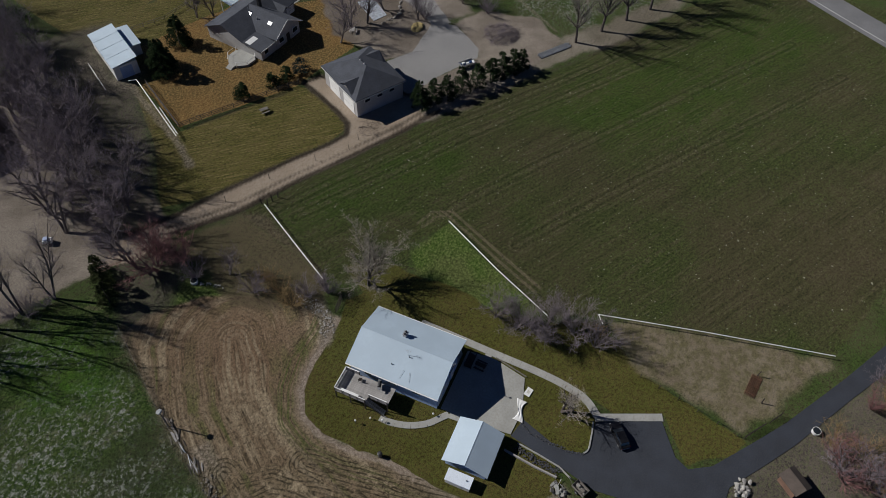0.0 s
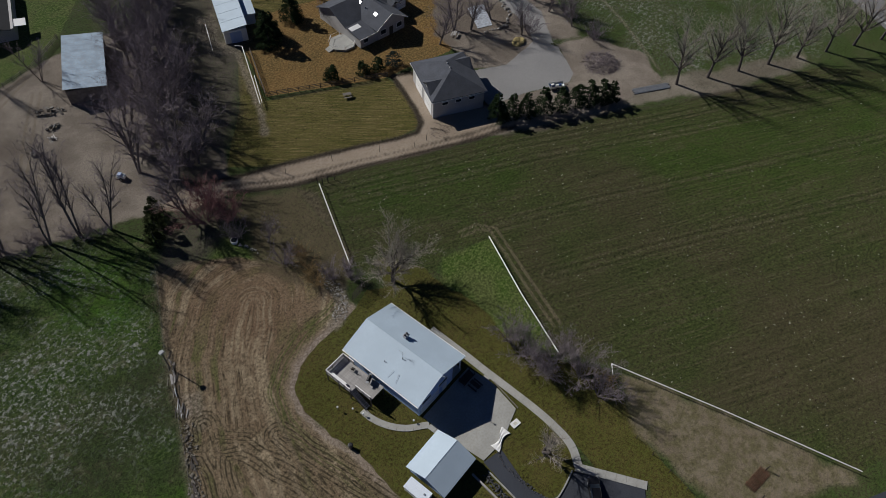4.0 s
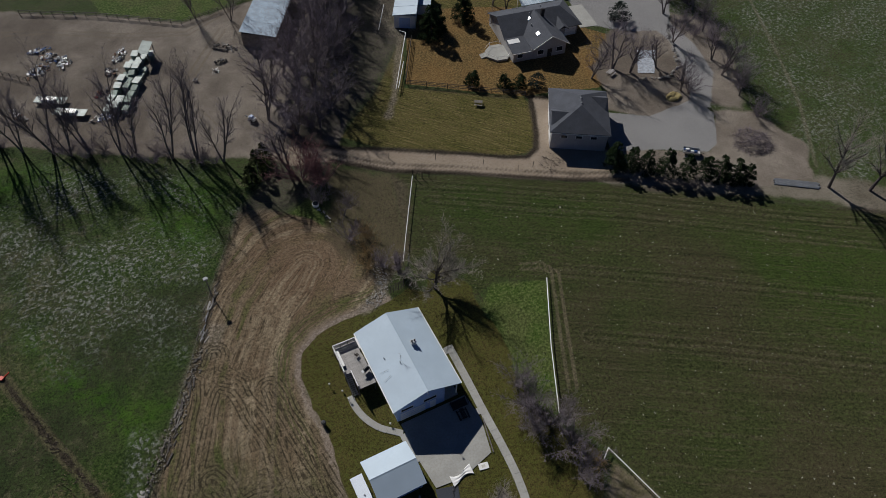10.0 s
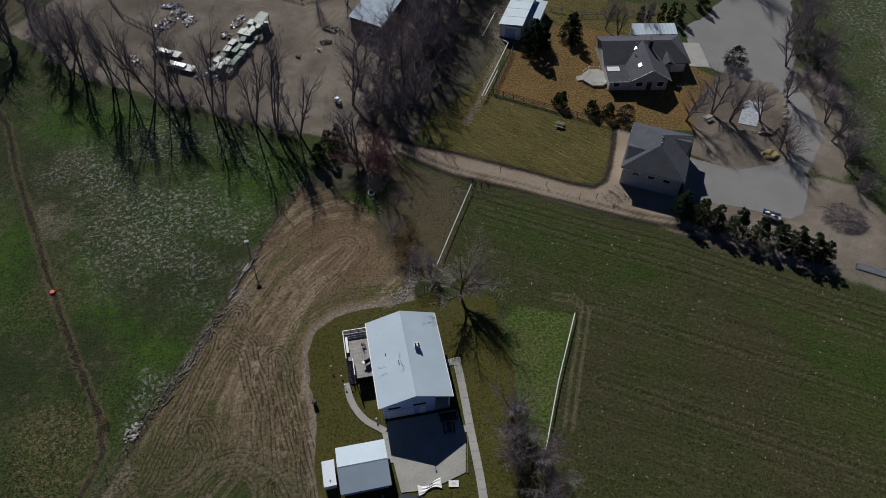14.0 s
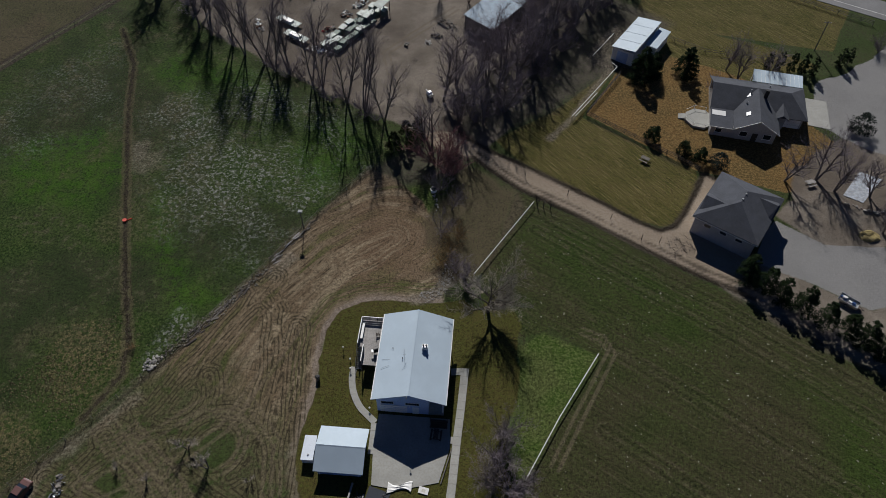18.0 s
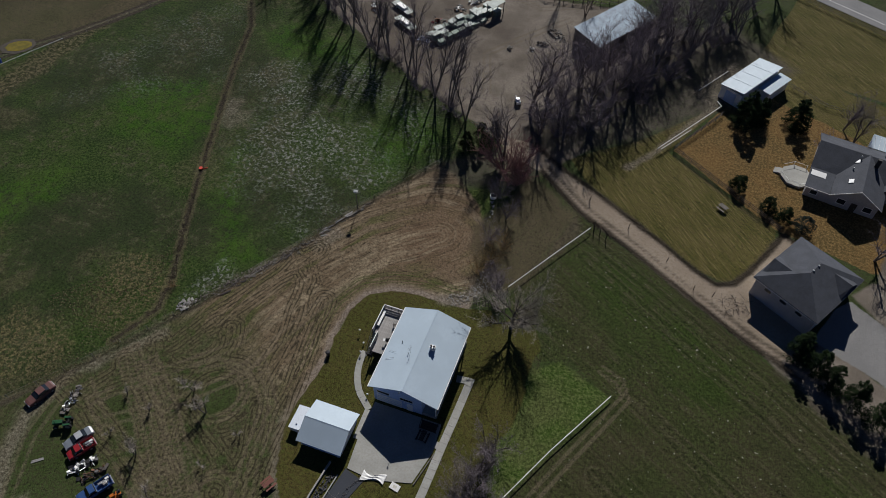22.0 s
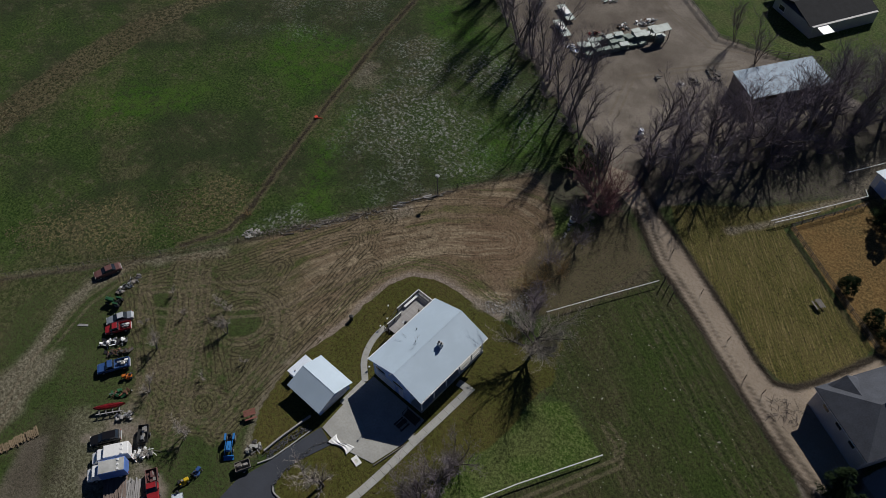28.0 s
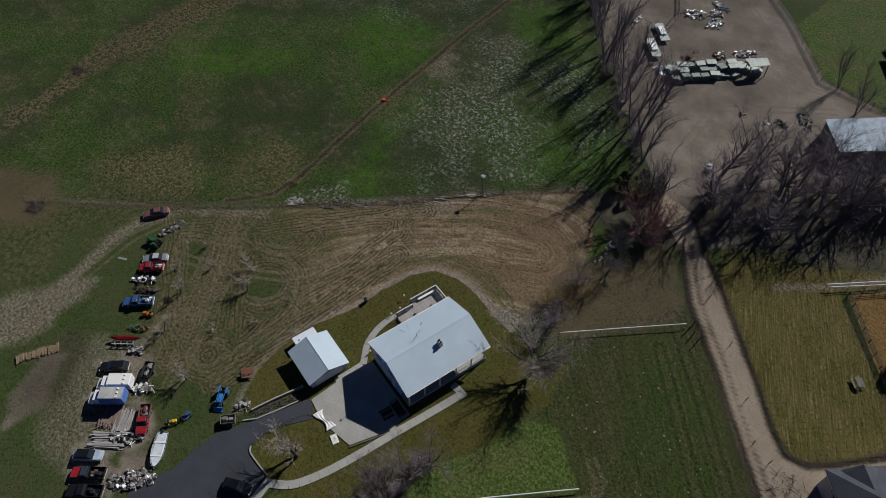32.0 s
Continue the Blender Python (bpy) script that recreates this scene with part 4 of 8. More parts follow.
def side_deck():
    d = thing("deck", "weathered grey timber deck with board railings and stairs", "deck", pose(-16.05, 3.2, 0, 0, 0, -1.7))
    z, w, s, n = 2.2, 1.95, -4.2, 4.3
    part("frame", boxed(-0.9, s + 0.05, z - 0.3, w - 0.05, -0.9, z - 0.045), dark_wood, d)
    part("frame", boxed(-w + 0.05, -0.9, z - 0.3, w - 0.05, n - 0.05, z - 0.045), dark_wood, d)
    long_one = short_one = None
    for k in range(27):
        x = -w + 0.07 + k * 0.1465
        if x < -0.95:
            if short_one is None:
                short_one = part("plank", boxed(-0.069, -0.9, z - 0.04, 0.069, n, z, 0.006), deck_wood, d)
                short_one.matrix_basis = Matrix.Translation((x, 0, 0))
            else:
                shared("plank", short_one.data, d, Matrix.Translation((x, 0, 0)))
        elif long_one is None:
            long_one = part("plank", boxed(-0.069, s, z - 0.04, 0.069, n, z, 0.006), deck_wood, d)
            long_one.matrix_basis = Matrix.Translation((x, 0, 0))
        else:
            shared("plank", long_one.data, d, Matrix.Translation((x, 0, 0)))
    for x, y in ((-1.85, 4.2), (-1.85, 1.7), (-1.85, -0.8), (-0.85, -4.1), (1.85, -4.1), (1.85, -0.8), (1.85, 1.7), (1.85, 4.2)):
        part("post", boxed(x - 0.07, y - 0.07, -0.05, x + 0.07, y + 0.07, z - 0.04), dark_wood, d)

    def rail(ax, ay, bx, by):
        across = abs(bx - ax) > abs(by - ay)
        t, o = 0.02, (0.0, 0.03)
        dx, dy = (0, t) if across else (t, 0)
        top = part("rail", boxed(min(ax, bx) - 0.07, min(ay, by) - 0.07, z + 1.0, max(ax, bx) + 0.07, max(ay, by) + 0.07, z + 1.05, 0.01), white, d, "pale rail cap")
        for k in range(3):
            part("rail_board", boxed(min(ax, bx) - dx, min(ay, by) - dy, z + 0.12 + 0.3 * k, max(ax, bx) + dx, max(ay, by) + dy, z + 0.35 + 0.3 * k), deck_wood, top)
        m = max(2, round(math.hypot(bx - ax, by - ay) / 1.3) + 1)
        for k in range(m):
            px, py = ax + (bx - ax) * k / (m - 1), ay + (by - ay) * k / (m - 1)
            part("rail_post", boxed(px - 0.045, py - 0.045, z, px + 0.045, py + 0.045, z + 1.0), dark_wood, top)

    rail(-w + 0.05, n - 0.05, w - 0.05, n - 0.05)
    rail(-w + 0.05, -0.85, -w + 0.05, n - 0.05)
    rail(-0.9, s + 0.1, -0.9, -1.1)
    rail(w - 0.05, 2.0, w - 0.05, n - 0.05)
    bench = part("bench", boxed(-1.72, 0.4, z + 0.4, -1.3, 3.6, z + 0.45, 0.02), white, d, "pale bench along the railing")
    for y in (0.6, 1.9, 3.4):
        part("bench_leg", boxed(-1.68, y, z, -1.34, y + 0.08, z + 0.4), deck_wood, bench)
    for k in range(11):
        part("step", boxed(-1.93, -1.15 - 0.27 * k, z - 0.24 - 0.185 * k, -0.97, -0.88 - 0.27 * k, z - 0.20 - 0.185 * k, 0.005), deck_wood, d)
    for x in (-1.95, -0.97):
        part("stringer", slab_roof([(x, -0.9, z - 0.1), (x + 0.04, -0.9, z - 0.1), (x + 0.04, -4.1, 0.06), (x, -4.1, 0.06)], 0.22), dark_wood, d)
    part("handrail", tube(bmesh.new(), (-1.93, -0.9, z + 1.0), (-1.93, -4.0, 0.95), 0.04), deck_wood, d)
    part("handrail_post", boxed(-1.97, -4.05, 0, -1.89, -3.97, 0.97), deck_wood, d)
    return d


side_deck()


def barbecue(x, y, z):
    g = thing("barbecue", "black covered barbecue grill on the deck", "grill", pose(x, y, z, 0, 0, 20))
    part("body", boxed(-0.5, -0.28, 0.45, 0.5, 0.28, 0.95, 0.05), black, g)
    part("lid", tube(bmesh.new(), (-0.48, 0, 0.95), (0.48, 0, 0.95), 0.28, 0.28, 12), black, g)
    for dx in (-0.42, 0.42):
        for dy in (-0.2, 0.2):
            part("leg", tube(bmesh.new(), (dx, dy, 0), (dx, dy, 0.5), 0.025), metal, g)
    for dx in (-0.7, 0.7):
        part("side_shelf", boxed(dx - 0.18, -0.24, 0.86, dx + 0.18, 0.24, 0.9), metal, g)


barbecue(-14.75, 1.4, 2.2)


def deck_chair(x, y, z, turn):
    c = thing("deck_chair", "dark slatted garden chair on the deck", "chair", pose(x, y, z, 0, 0, turn), "chairs on the deck")
    for k in range(5):
        part("seat_slat", boxed(-0.26, -0.26 + k * 0.105, 0.4, 0.26, -0.17 + k * 0.105, 0.43), dark_wood, c)
    for k in range(4):
        part("back_slat", boxed(-0.26 + k * 0.14, 0.24, 0.45, -0.16 + k * 0.14, 0.28, 0.95), dark_wood, c)
    for dx in (-0.24, 0.24):
        for dy in (-0.24, 0.24):
            part("leg", boxed(dx - 0.025, dy - 0.025, 0, dx + 0.025, dy + 0.025, 0.42), dark_wood, c)


deck_chair(-14.9, 4.6, 2.2, 110)


def garage():
    g = thing("garage", "detached white garage with a light grey gable roof", "garage", pose(-18.15, -15.2, 0, 0, 0, -1.2))
    e, r = 1.95, 3.3
    turn = Matrix.Rotation(radians(90), 4, "Z")
    b = extruded([(-3.1, 0), (-3.1, e + 0.05), (0, r - 0.2), (3.1, e + 0.05), (3.1, 0)], -3.2, 3.2)
    bmesh.ops.transform(b, matrix=turn, verts=b.verts)
    part("wall", b, siding, g)
    for b in gable(3.55, -3.65, 3.65, e, r, thick=0.14):
        bmesh.ops.transform(b, matrix=turn, verts=b.verts)
        part("roof", b, roof_pale, g, "light grey metal roof plane")
    b = extruded([(-0.15, r - 0.05), (0, r + 0.025), (0.15, r - 0.05), (0, r - 0.06)], -3.65, 3.65)
    bmesh.ops.transform(b, matrix=turn, verts=b.verts)
    part("ridge_cap", b, roof_pale, g)
    d = part("garage_door", boxed(3.2, -2.4, 0.02, 3.26, 2.4, 1.8, 0.01), white, g)
    for k in range(1, 4):
        part("door_groove", boxed(3.26, -2.38, k * 0.45, 3.275, 2.38, k * 0.45 + 0.025), siding, d)
    w = part("window", boxed(-1.0, 3.1, 0.9, 0.2, 3.17, 1.6), white, g)
    part("pane", boxed(-0.93, 3.15, 0.97, 0.13, 3.185, 1.53), pane_mat, w)
    for x in (-2.9, 2.9):
        part("downpipe", tube(bmesh.new(), (x, -3.16, 0), (x, -3.16, e - 0.1), 0.045), white, g)


garage()


def white_store():
    s = thing("storage_box", "white flat-roofed storage box beside the garage", "shed", pose(-23.15, -14.9, 0, 0, 0, -1.2))
    part("body", boxed(-0.8, -1.85, 0, 0.85, 1.85, 1.25, 0.03), white, s)
    part("lid", slab_roof([(-0.9, -1.95, 1.33), (0.95, -1.95, 1.42), (0.95, 1.95, 1.42), (-0.9, 1.95, 1.33)], 0.09), mat("cool_white_metal", (0.70, 0.76, 0.84), 0.5, var=0.05, spread=0), s, "white metal lid")
    part("vent", tube(bmesh.new(), (0.1, -1.1, 1.38), (0.1, -1.1, 1.55), 0.14, 0.1, 10), metal, s)
    part("door", boxed(-0.83, -0.6, 0.08, -0.8, 0.5, 1.15), white, s)


white_store()


# ---- vehicles ----
tyre_rubber = mat("tyre_rubber", (0.02, 0.02, 0.021), 0.85, spread=0.2)


def paint(name, col, rough=0.35):
    return mat(name, col, rough, var=0.12, scale=0.8, fine=6, bump=0.02, stain=shade(col, 0.7), spread=0.05)


def wheel(parent, x, y, r=0.33, w=0.22):
    t = part("wheel", tube(bmesh.new(), (x, y - w / 2, r), (x, y + w / 2, r), r, r, 16), tyre_rubber, parent)
    part("rim", tube(bmesh.new(), (x, y - w / 2 - 0.012, r), (x, y + w / 2 + 0.012, r), r * 0.58, r * 0.58, 12), metal, t)


def loft(stations):
    """A body through cross sections (x, half width, z low, z high, half width at the top)."""
    bm = bmesh.new()
    rings = []
    for x, w, lo, hi, wt in stations:
        c = min(0.12, (hi - lo) * 0.25)
        pts = [(-w * 0.96, lo), (w * 0.96, lo), (w, lo + c), (w, hi - c * 1.2), (wt, hi), (-wt, hi), (-w, hi - c * 1.2), (-w, lo + c)]
        rings.append([bm.verts.new((x, y, z)) for y, z in pts])
    for a, b in zip(rings[:-1], rings[1:]):
        for k in range(8):
            bm.faces.new((a[k - 1], a[k], b[k], b[k - 1]))
    bm.faces.new(rings[0])
    bm.faces.new(rings[-1][::-1])
    bmesh.ops.recalc_face_normals(bm, faces=bm.faces[:])
    return bm


def lights(c, L, W, z):
    for y in (-W / 2 + 0.2, W / 2 - 0.2):
        part("headlight", boxed(L / 2 - 0.05, y - 0.14, z, L / 2 + 0.015, y + 0.14, z + 0.14, 0.02), mat("headlamp_glass", (0.7, 0.7, 0.7), 0.15, spread=0), c)
        part("tail_light", boxed(-L / 2 - 0.015, y - 0.13, z + 0.05, -L / 2 + 0.05, y + 0.13, z + 0.2, 0.02), mat("red_lens", (0.3, 0.01, 0.01), 0.2, spread=0), c)


def sedan(label, m, body, L=4.7, W=1.8, roof=None, wagon=False, category="car"):
    c = thing("car", label, category, m @ Matrix.Scale(0.92, 4))
    h = L / 2
    part("body", loft([(-h, W * 0.42, 0.35, 0.8, W * 0.38), (-h + 0.25, W / 2, 0.25, 0.92, W * 0.44), (-0.6, W / 2, 0.22, 0.95, W * 0.46), (0.9, W / 2, 0.22, 0.93, W * 0.46), (h - 0.5, W * 0.49, 0.25, 0.84, W * 0.42), (h, W * 0.4, 0.35, 0.7, W * 0.36)]), body, c)
    back = -h + 0.35 if wagon else -h + 1.0
    part("cabin_glass", loft([(back, W * 0.43, 0.9, 1.0, W * 0.40), (back + (0.3 if wagon else 0.6), W * 0.43, 0.9, 1.4, W * 0.35), (0.2, W * 0.43, 0.9, 1.42, W * 0.35), (1.05, W * 0.43, 0.88, 0.98, W * 0.40)]), pane_mat, c)
    part("roof", boxed(back + (0.28 if wagon else 0.55), -W * 0.36, 1.385, 0.3, W * 0.36, 1.45, 0.025), roof or body, c)
    for x in (-h + 0.85, h - 0.9):
        for y in (-W / 2 + 0.1, W / 2 - 0.1):
            wheel(c, x, y)
    for x, s in ((h, 1), (-h, -1)):
        part("bumper", boxed(min(x - 0.05 * s, x + 0.07 * s), -W * 0.42, 0.35, max(x - 0.05 * s, x + 0.07 * s), W * 0.42, 0.5, 0.03), metal, c)
    for y in (-1, 1):
        part("mirror", boxed(0.75, min(y * W / 2, y * (W / 2 + 0.16)), 0.92, 0.87, max(y * W / 2, y * (W / 2 + 0.16)), 1.05, 0.02), body, c)
    lights(c, L, W, 0.6)
    return c


def pickup(label, m, body, L=5.3, W=1.9, load=None, bed_paint=None, hood=None):
    c = thing("pickup_truck", label, "truck", m @ Matrix.Scale(0.92, 4))
    h = L / 2
    if hood:
        part("bonnet", slab_roof([(1.3, -W * 0.45, 1.04), (1.3, W * 0.45, 1.04), (h - 0.1, W * 0.41, 0.98), (h - 0.1, -W * 0.41, 0.98)], 0.04), hood, c, "red bonnet")
    part("body", loft([(-0.1, W / 2, 0.35, 1.0, W * 0.47), (1.3, W / 2, 0.35, 1.02, W * 0.46), (h - 0.4, W * 0.49, 0.38, 0.98, W * 0.43), (h, W * 0.45, 0.42, 0.88, W * 0.4)]), body, c)
    part("cabin_glass", loft([(-0.2, W * 0.44, 0.98, 1.1, W * 0.42), (0.0, W * 0.44, 0.98, 1.6, W * 0.38), (0.75, W * 0.44, 0.98, 1.6, W * 0.38), (1.35, W * 0.44, 0.98, 1.05, W * 0.42)]), pane_mat, c)
    part("roof", boxed(-0.05, -W * 0.39, 1.57, 0.85, W * 0.39, 1.64, 0.03), body, c)
    bed = part("bed", boxed(-h, -W / 2, 0.5, -0.2, W / 2, 0.62, 0.02), bed_paint or body, c)
    for y0, y1 in ((-W / 2, -W / 2 + 0.09), (W / 2 - 0.09, W / 2)):
        part("bed_side", boxed(-h, y0, 0.62, -0.2, y1, 1.08, 0.02), bed_paint or body, bed)
    part("tailgate", boxed(-h, -W / 2 + 0.09, 0.62, -h + 0.08, W / 2 - 0.09, 1.06, 0.02), bed_paint or body, bed)
    part("bed_front", boxed(-0.28, -W / 2 + 0.09, 0.62, -0.2, W / 2 - 0.09, 1.08), bed_paint or body, bed)
    if load:
        rng = random.Random(len(label))
        for k in range(7):
            x, y = rng.uniform(-h + 0.4, -0.7), rng.uniform(-0.5, 0.5)
            part("load", boxed(x - 0.3, y - 0.2, 0.62, x + 0.3, y + 0.2, rng.uniform(0.8, 1.2), 0.03), load[k % len(load)], c)
    for x in (-h + 1.0, h - 0.95):
        for y in (-W / 2 + 0.1, W / 2 - 0.1):
            wheel(c, x, y, 0.38, 0.25)
    part("bumper", boxed(h - 0.03, -W * 0.46, 0.4, h + 0.1, W * 0.46, 0.58, 0.03), metal, c)
    part("bumper", boxed(-h - 0.1, -W * 0.46, 0.42, -h + 0.02, W * 0.46, 0.58, 0.03), metal, c)
    for y in (-1, 1):
        part("mirror", boxed(0.95, min(y * W / 2, y * (W / 2 + 0.2)), 1.05, 1.08, max(y * W / 2, y * (W / 2 + 0.2)), 1.25, 0.02), black, c)
    lights(c, L, W, 0.7)
    return c


def box_truck(label, m, cab, box_side, box_top, L=6.4, W=2.3, H=2.7):
    c = thing("box_truck", label, "truck", m)
    h = L / 2
    part("cab", loft([(h - 1.9, W * 0.44, 0.45, 1.9, W * 0.40), (h - 1.0, W * 0.45, 0.45, 1.95, W * 0.40), (h - 0.55, W * 0.45, 0.45, 1.25, W * 0.42), (h, W * 0.42, 0.5, 1.05, W * 0.4)]), cab, c)
    part("windscreen", slab_roof([(h - 0.98, -W * 0.36, 1.86), (h - 0.98, W * 0.36, 1.86), (h - 0.56, W * 0.38, 1.3), (h - 0.56, -W * 0.38, 1.3)], 0.03), pane_mat, c)
    part("box_body", boxed(-h, -W / 2, 0.7, h - 1.95, W / 2, H, 0.04), box_side, c)
    part("box_roof", boxed(-h + 0.08, -W / 2 + 0.08, H, h - 2.03, W / 2 - 0.08, H + 0.04, 0.015), box_top, c)
    part("chassis", boxed(-h + 0.1, -0.5, 0.45, h - 0.8, 0.5, 0.7), black, c)
    for x in (-h + 1.2, h - 1.1):
        for y in (-W / 2 + 0.2, W / 2 - 0.2):
            wheel(c, x, y, 0.42, 0.28)
    part("bumper", boxed(h - 0.02, -W * 0.43, 0.45, h + 0.1, W * 0.43, 0.65, 0.03), metal, c)
    for y in (-0.7, 0.0, 0.7):
        part("roof_vent", boxed(-h + 0.8, y - 0.15, H + 0.04, -h + 1.1, y + 0.15, H + 0.14, 0.02), white, c)
    lights(c, L, W * 0.9, 0.75)
    return c


white_car, silver = paint("white_car_paint", (0.78, 0.78, 0.78)), paint("silver_paint", (0.42, 0.44, 0.47))
red_car, blue_car = paint("red_paint", (0.29, 0.018, 0.024)), paint("blue_paint", (0.035, 0.085, 0.23))
black_car, maroon = paint("black_car_paint", (0.012, 0.012, 0.014), 0.2), paint("faded_maroon_paint", (0.13, 0.055, 0.05), 0.6)
yellow, orange = paint("yellow_paint", (0.60, 0.40, 0.02)), paint("orange_paint", (0.45, 0.13, 0.02))
green_paint, sky_blue = paint("green_machine_paint", (0.025, 0.095, 0.04)), paint("bright_blue_paint", (0.03, 0.19, 0.50))
grey_paint = paint("grey_blue_paint", (0.20, 0.225, 0.26))

sedan("black parked car on the asphalt drive", pose(-7.55, -34.8, 0, 0, 0, 38), black_car, 4.6, 1.85, wagon=True)
sedan("faded maroon old saloon car on grass", pose(-63.6, -24.0, 0, 0, 0, 250), maroon, 5.0, 1.85, roof=maroon)
sedan("silver-grey old car in the scrap row", pose(-53.4, -28.3, 0, 0, 0, 240), grey_paint, 4.7, 1.75, roof=silver)
pickup("red pickup with its bonnet up beside the silver car", pose(-51.9, -29.6, 0, 0, 0, 238), red_car, 4.4, 1.7, [white, metal, black])
pickup("blue pickup truck with scrap in its bed", pose(-46.3, -34.2, 0, 0, 0, 238), blue_car, 5.4, 1.9, [metal, white, stone])
sedan("black estate car beside the white camper", pose(-36.6, -42.0, 0, 0, 0, 236), black_car, 4.8, 1.85, wagon=True)
box_truck("white camper truck with roof vents", pose(-33.3, -42.9, 0, 0, 0, 234), white_car, white, white, 5.5, 2.0, 2.4)
box_truck("blue box truck with a pale grey roof", pose(-31.6, -44.7, 0, 0, 0, 234), white_car, paint("box_blue_paint", (0.10, 0.20, 0.52)), mat("dusty_grey_roof", (0.44, 0.44, 0.42), 0.7), 5.7, 2.1, 2.6)
pickup("red pickup loaded with scrap metal", pose(-25.2, -41.7, 0, 0, 0, -32), red_car, 5.2, 1.85, [maroon, stone, maroon], maroon)
sedan("silver car with dark windows at the row's end", pose(-24.6, -50.4, 0, 0, 0, 52), paint("pale_blue_silver_paint", (0.36, 0.43, 0.52)), 4.6, 1.8, roof=black_car, wagon=True)
pickup("blue-grey pickup with a red bonnet", pose(-21.9, -51.3, 0, 0, 0, 232), paint("dark_blue_grey_paint", (0.035, 0.045, 0.065)), 5.3, 1.9, [black, metal, maroon], black_car, red_car)
pickup("black pickup truck at the row's end", pose(-19.6, -52.6, 0, 0, 0, 232), black_car, 5.5, 1.95, [black])


def tractor(label, m, body, loader=True):
    t = thing("tractor", label, "tractor", m)
    part("hood", boxed(0.2, -0.32, 0.75, 1.7, 0.32, 1.25, 0.06), body, t)
    part("seat", boxed(-0.75, -0.25, 0.85, -0.3, 0.25, 1.0, 0.05), black, t)
    part("seat_back", boxed(-0.82, -0.25, 1.0, -0.7, 0.25, 1.4, 0.04), black, t)
    part("chassis", boxed(-0.9, -0.22, 0.45, 1.6, 0.22, 0.8, 0.03), black, t)
    part("steering_wheel", tube(bmesh.new(), (0.05, 0, 1.28), (0.08, 0, 1.32), 0.2, 0.2, 12), black, t)
    part("exhaust", tube(bmesh.new(), (1.2, 0.15, 1.2), (1.2, 0.15, 1.9), 0.035), black, t)
    for y in (-0.62, 0.62):
        wheel(t, -0.5, y, 0.62, 0.32)
        wheel(t, 1.35, y * 0.85, 0.38, 0.2)
        part("fender", boxed(-1.0, y - 0.16, 1.2, 0.05, y + 0.16, 1.27, 0.03), body, t)
    if loader:
        for y in (-0.5, 0.5):
            part("loader_arm", tube(tube(bmesh.new(), (0.1, y, 1.15), (1.6, y, 1.05), 0.05, sides=4), (1.6, y, 1.05), (2.25, y, 0.35), 0.05, sides=4), body, t)
        part("bucket", extruded([(2.2, 0.1), (2.75, 0.05), (2.72, 0.1), (2.3, 0.2), (2.3, 0.6), (2.2, 0.6)], -0.75, 0.75), body, t)


tractor("small bright blue tractor with a loader", pose(-22.0, -30.2, 0, 0, 0, -45), sky_blue)
tractor("old green tractor parked on grass", pose(-56.8, -26.9, 0, 0, 0, 205), green_paint, False)


def mower(label, m, body):
    t = thing("ride_on_mower", label, "mower", m)
    part("hood", boxed(0.1, -0.28, 0.35, 0.85, 0.28, 0.75, 0.08), body, t)
    part("deck", tube(bmesh.new(), (-0.1, 0, 0.12), (-0.1, 0, 0.28), 0.58, 0.5, 14), body, t)
    part("seat", boxed(-0.6, -0.22, 0.55, -0.2, 0.22, 0.66, 0.04), black, t)
    part("seat_back", boxed(-0.68, -0.22, 0.62, -0.58, 0.22, 0.95, 0.03), black, t)
    part("steering_wheel", tube(bmesh.new(), (0.0, 0, 0.86), (0.03, 0, 0.9), 0.17, 0.17, 12), black, t)
    for x, r in ((-0.5, 0.24), (0.65, 0.18)):
        for y in (-0.42, 0.42):
            wheel(t, x, y, r, 0.16)


mower("yellow ride-on mower on mown grass", pose(-22.4, -38.5, 0, 0, 0, 70), yellow)
mower("orange ride-on mower in the scrap row", pose(-43.2, -33.8, 0, 0, 0, 235), orange)
mower("small dark blue garden machine on grass", pose(-22.1, -36.4, 0, 0, 0, 100), blue_car)


def trailer(label, m, L=3.0, W=1.6, body=dark_wood, load=None):
    t = thing("trailer", label, "trailer", m)
    part("floor", boxed(-L / 2, -W / 2, 0.45, L / 2, W / 2, 0.53), body, t)
    for y0, y1 in ((-W / 2, -W / 2 + 0.05), (W / 2 - 0.05, W / 2)):
        part("side_board", boxed(-L / 2, y0, 0.53, L / 2, y1, 0.95), body, t)
    for x in (-L / 2, L / 2 - 0.05):
        part("end_board", boxed(x, -W / 2 + 0.05, 0.53, x + 0.05, W / 2 - 0.05, 0.95), body, t)
    part("drawbar", tube(tube(bmesh.new(), (L / 2, -0.4, 0.45), (L / 2 + 1.1, 0, 0.45), 0.04), (L / 2, 0.4, 0.45), (L / 2 + 1.1, 0, 0.45), 0.04), black, t)
    for y in (-W / 2 - 0.12, W / 2 + 0.12):
        wheel(t, 0, y, 0.32, 0.18)
    if load:
        rng = random.Random(3)
        for k in range(6):
            x, y = rng.uniform(-L / 2 + 0.4, L / 2 - 0.4), rng.uniform(-0.35, 0.35)
            part("load", boxed(x - 0.3, y - 0.2, 0.53, x + 0.3, y + 0.2, rng.uniform(0.7, 1.1), 0.03), load[k % len(load)], t)


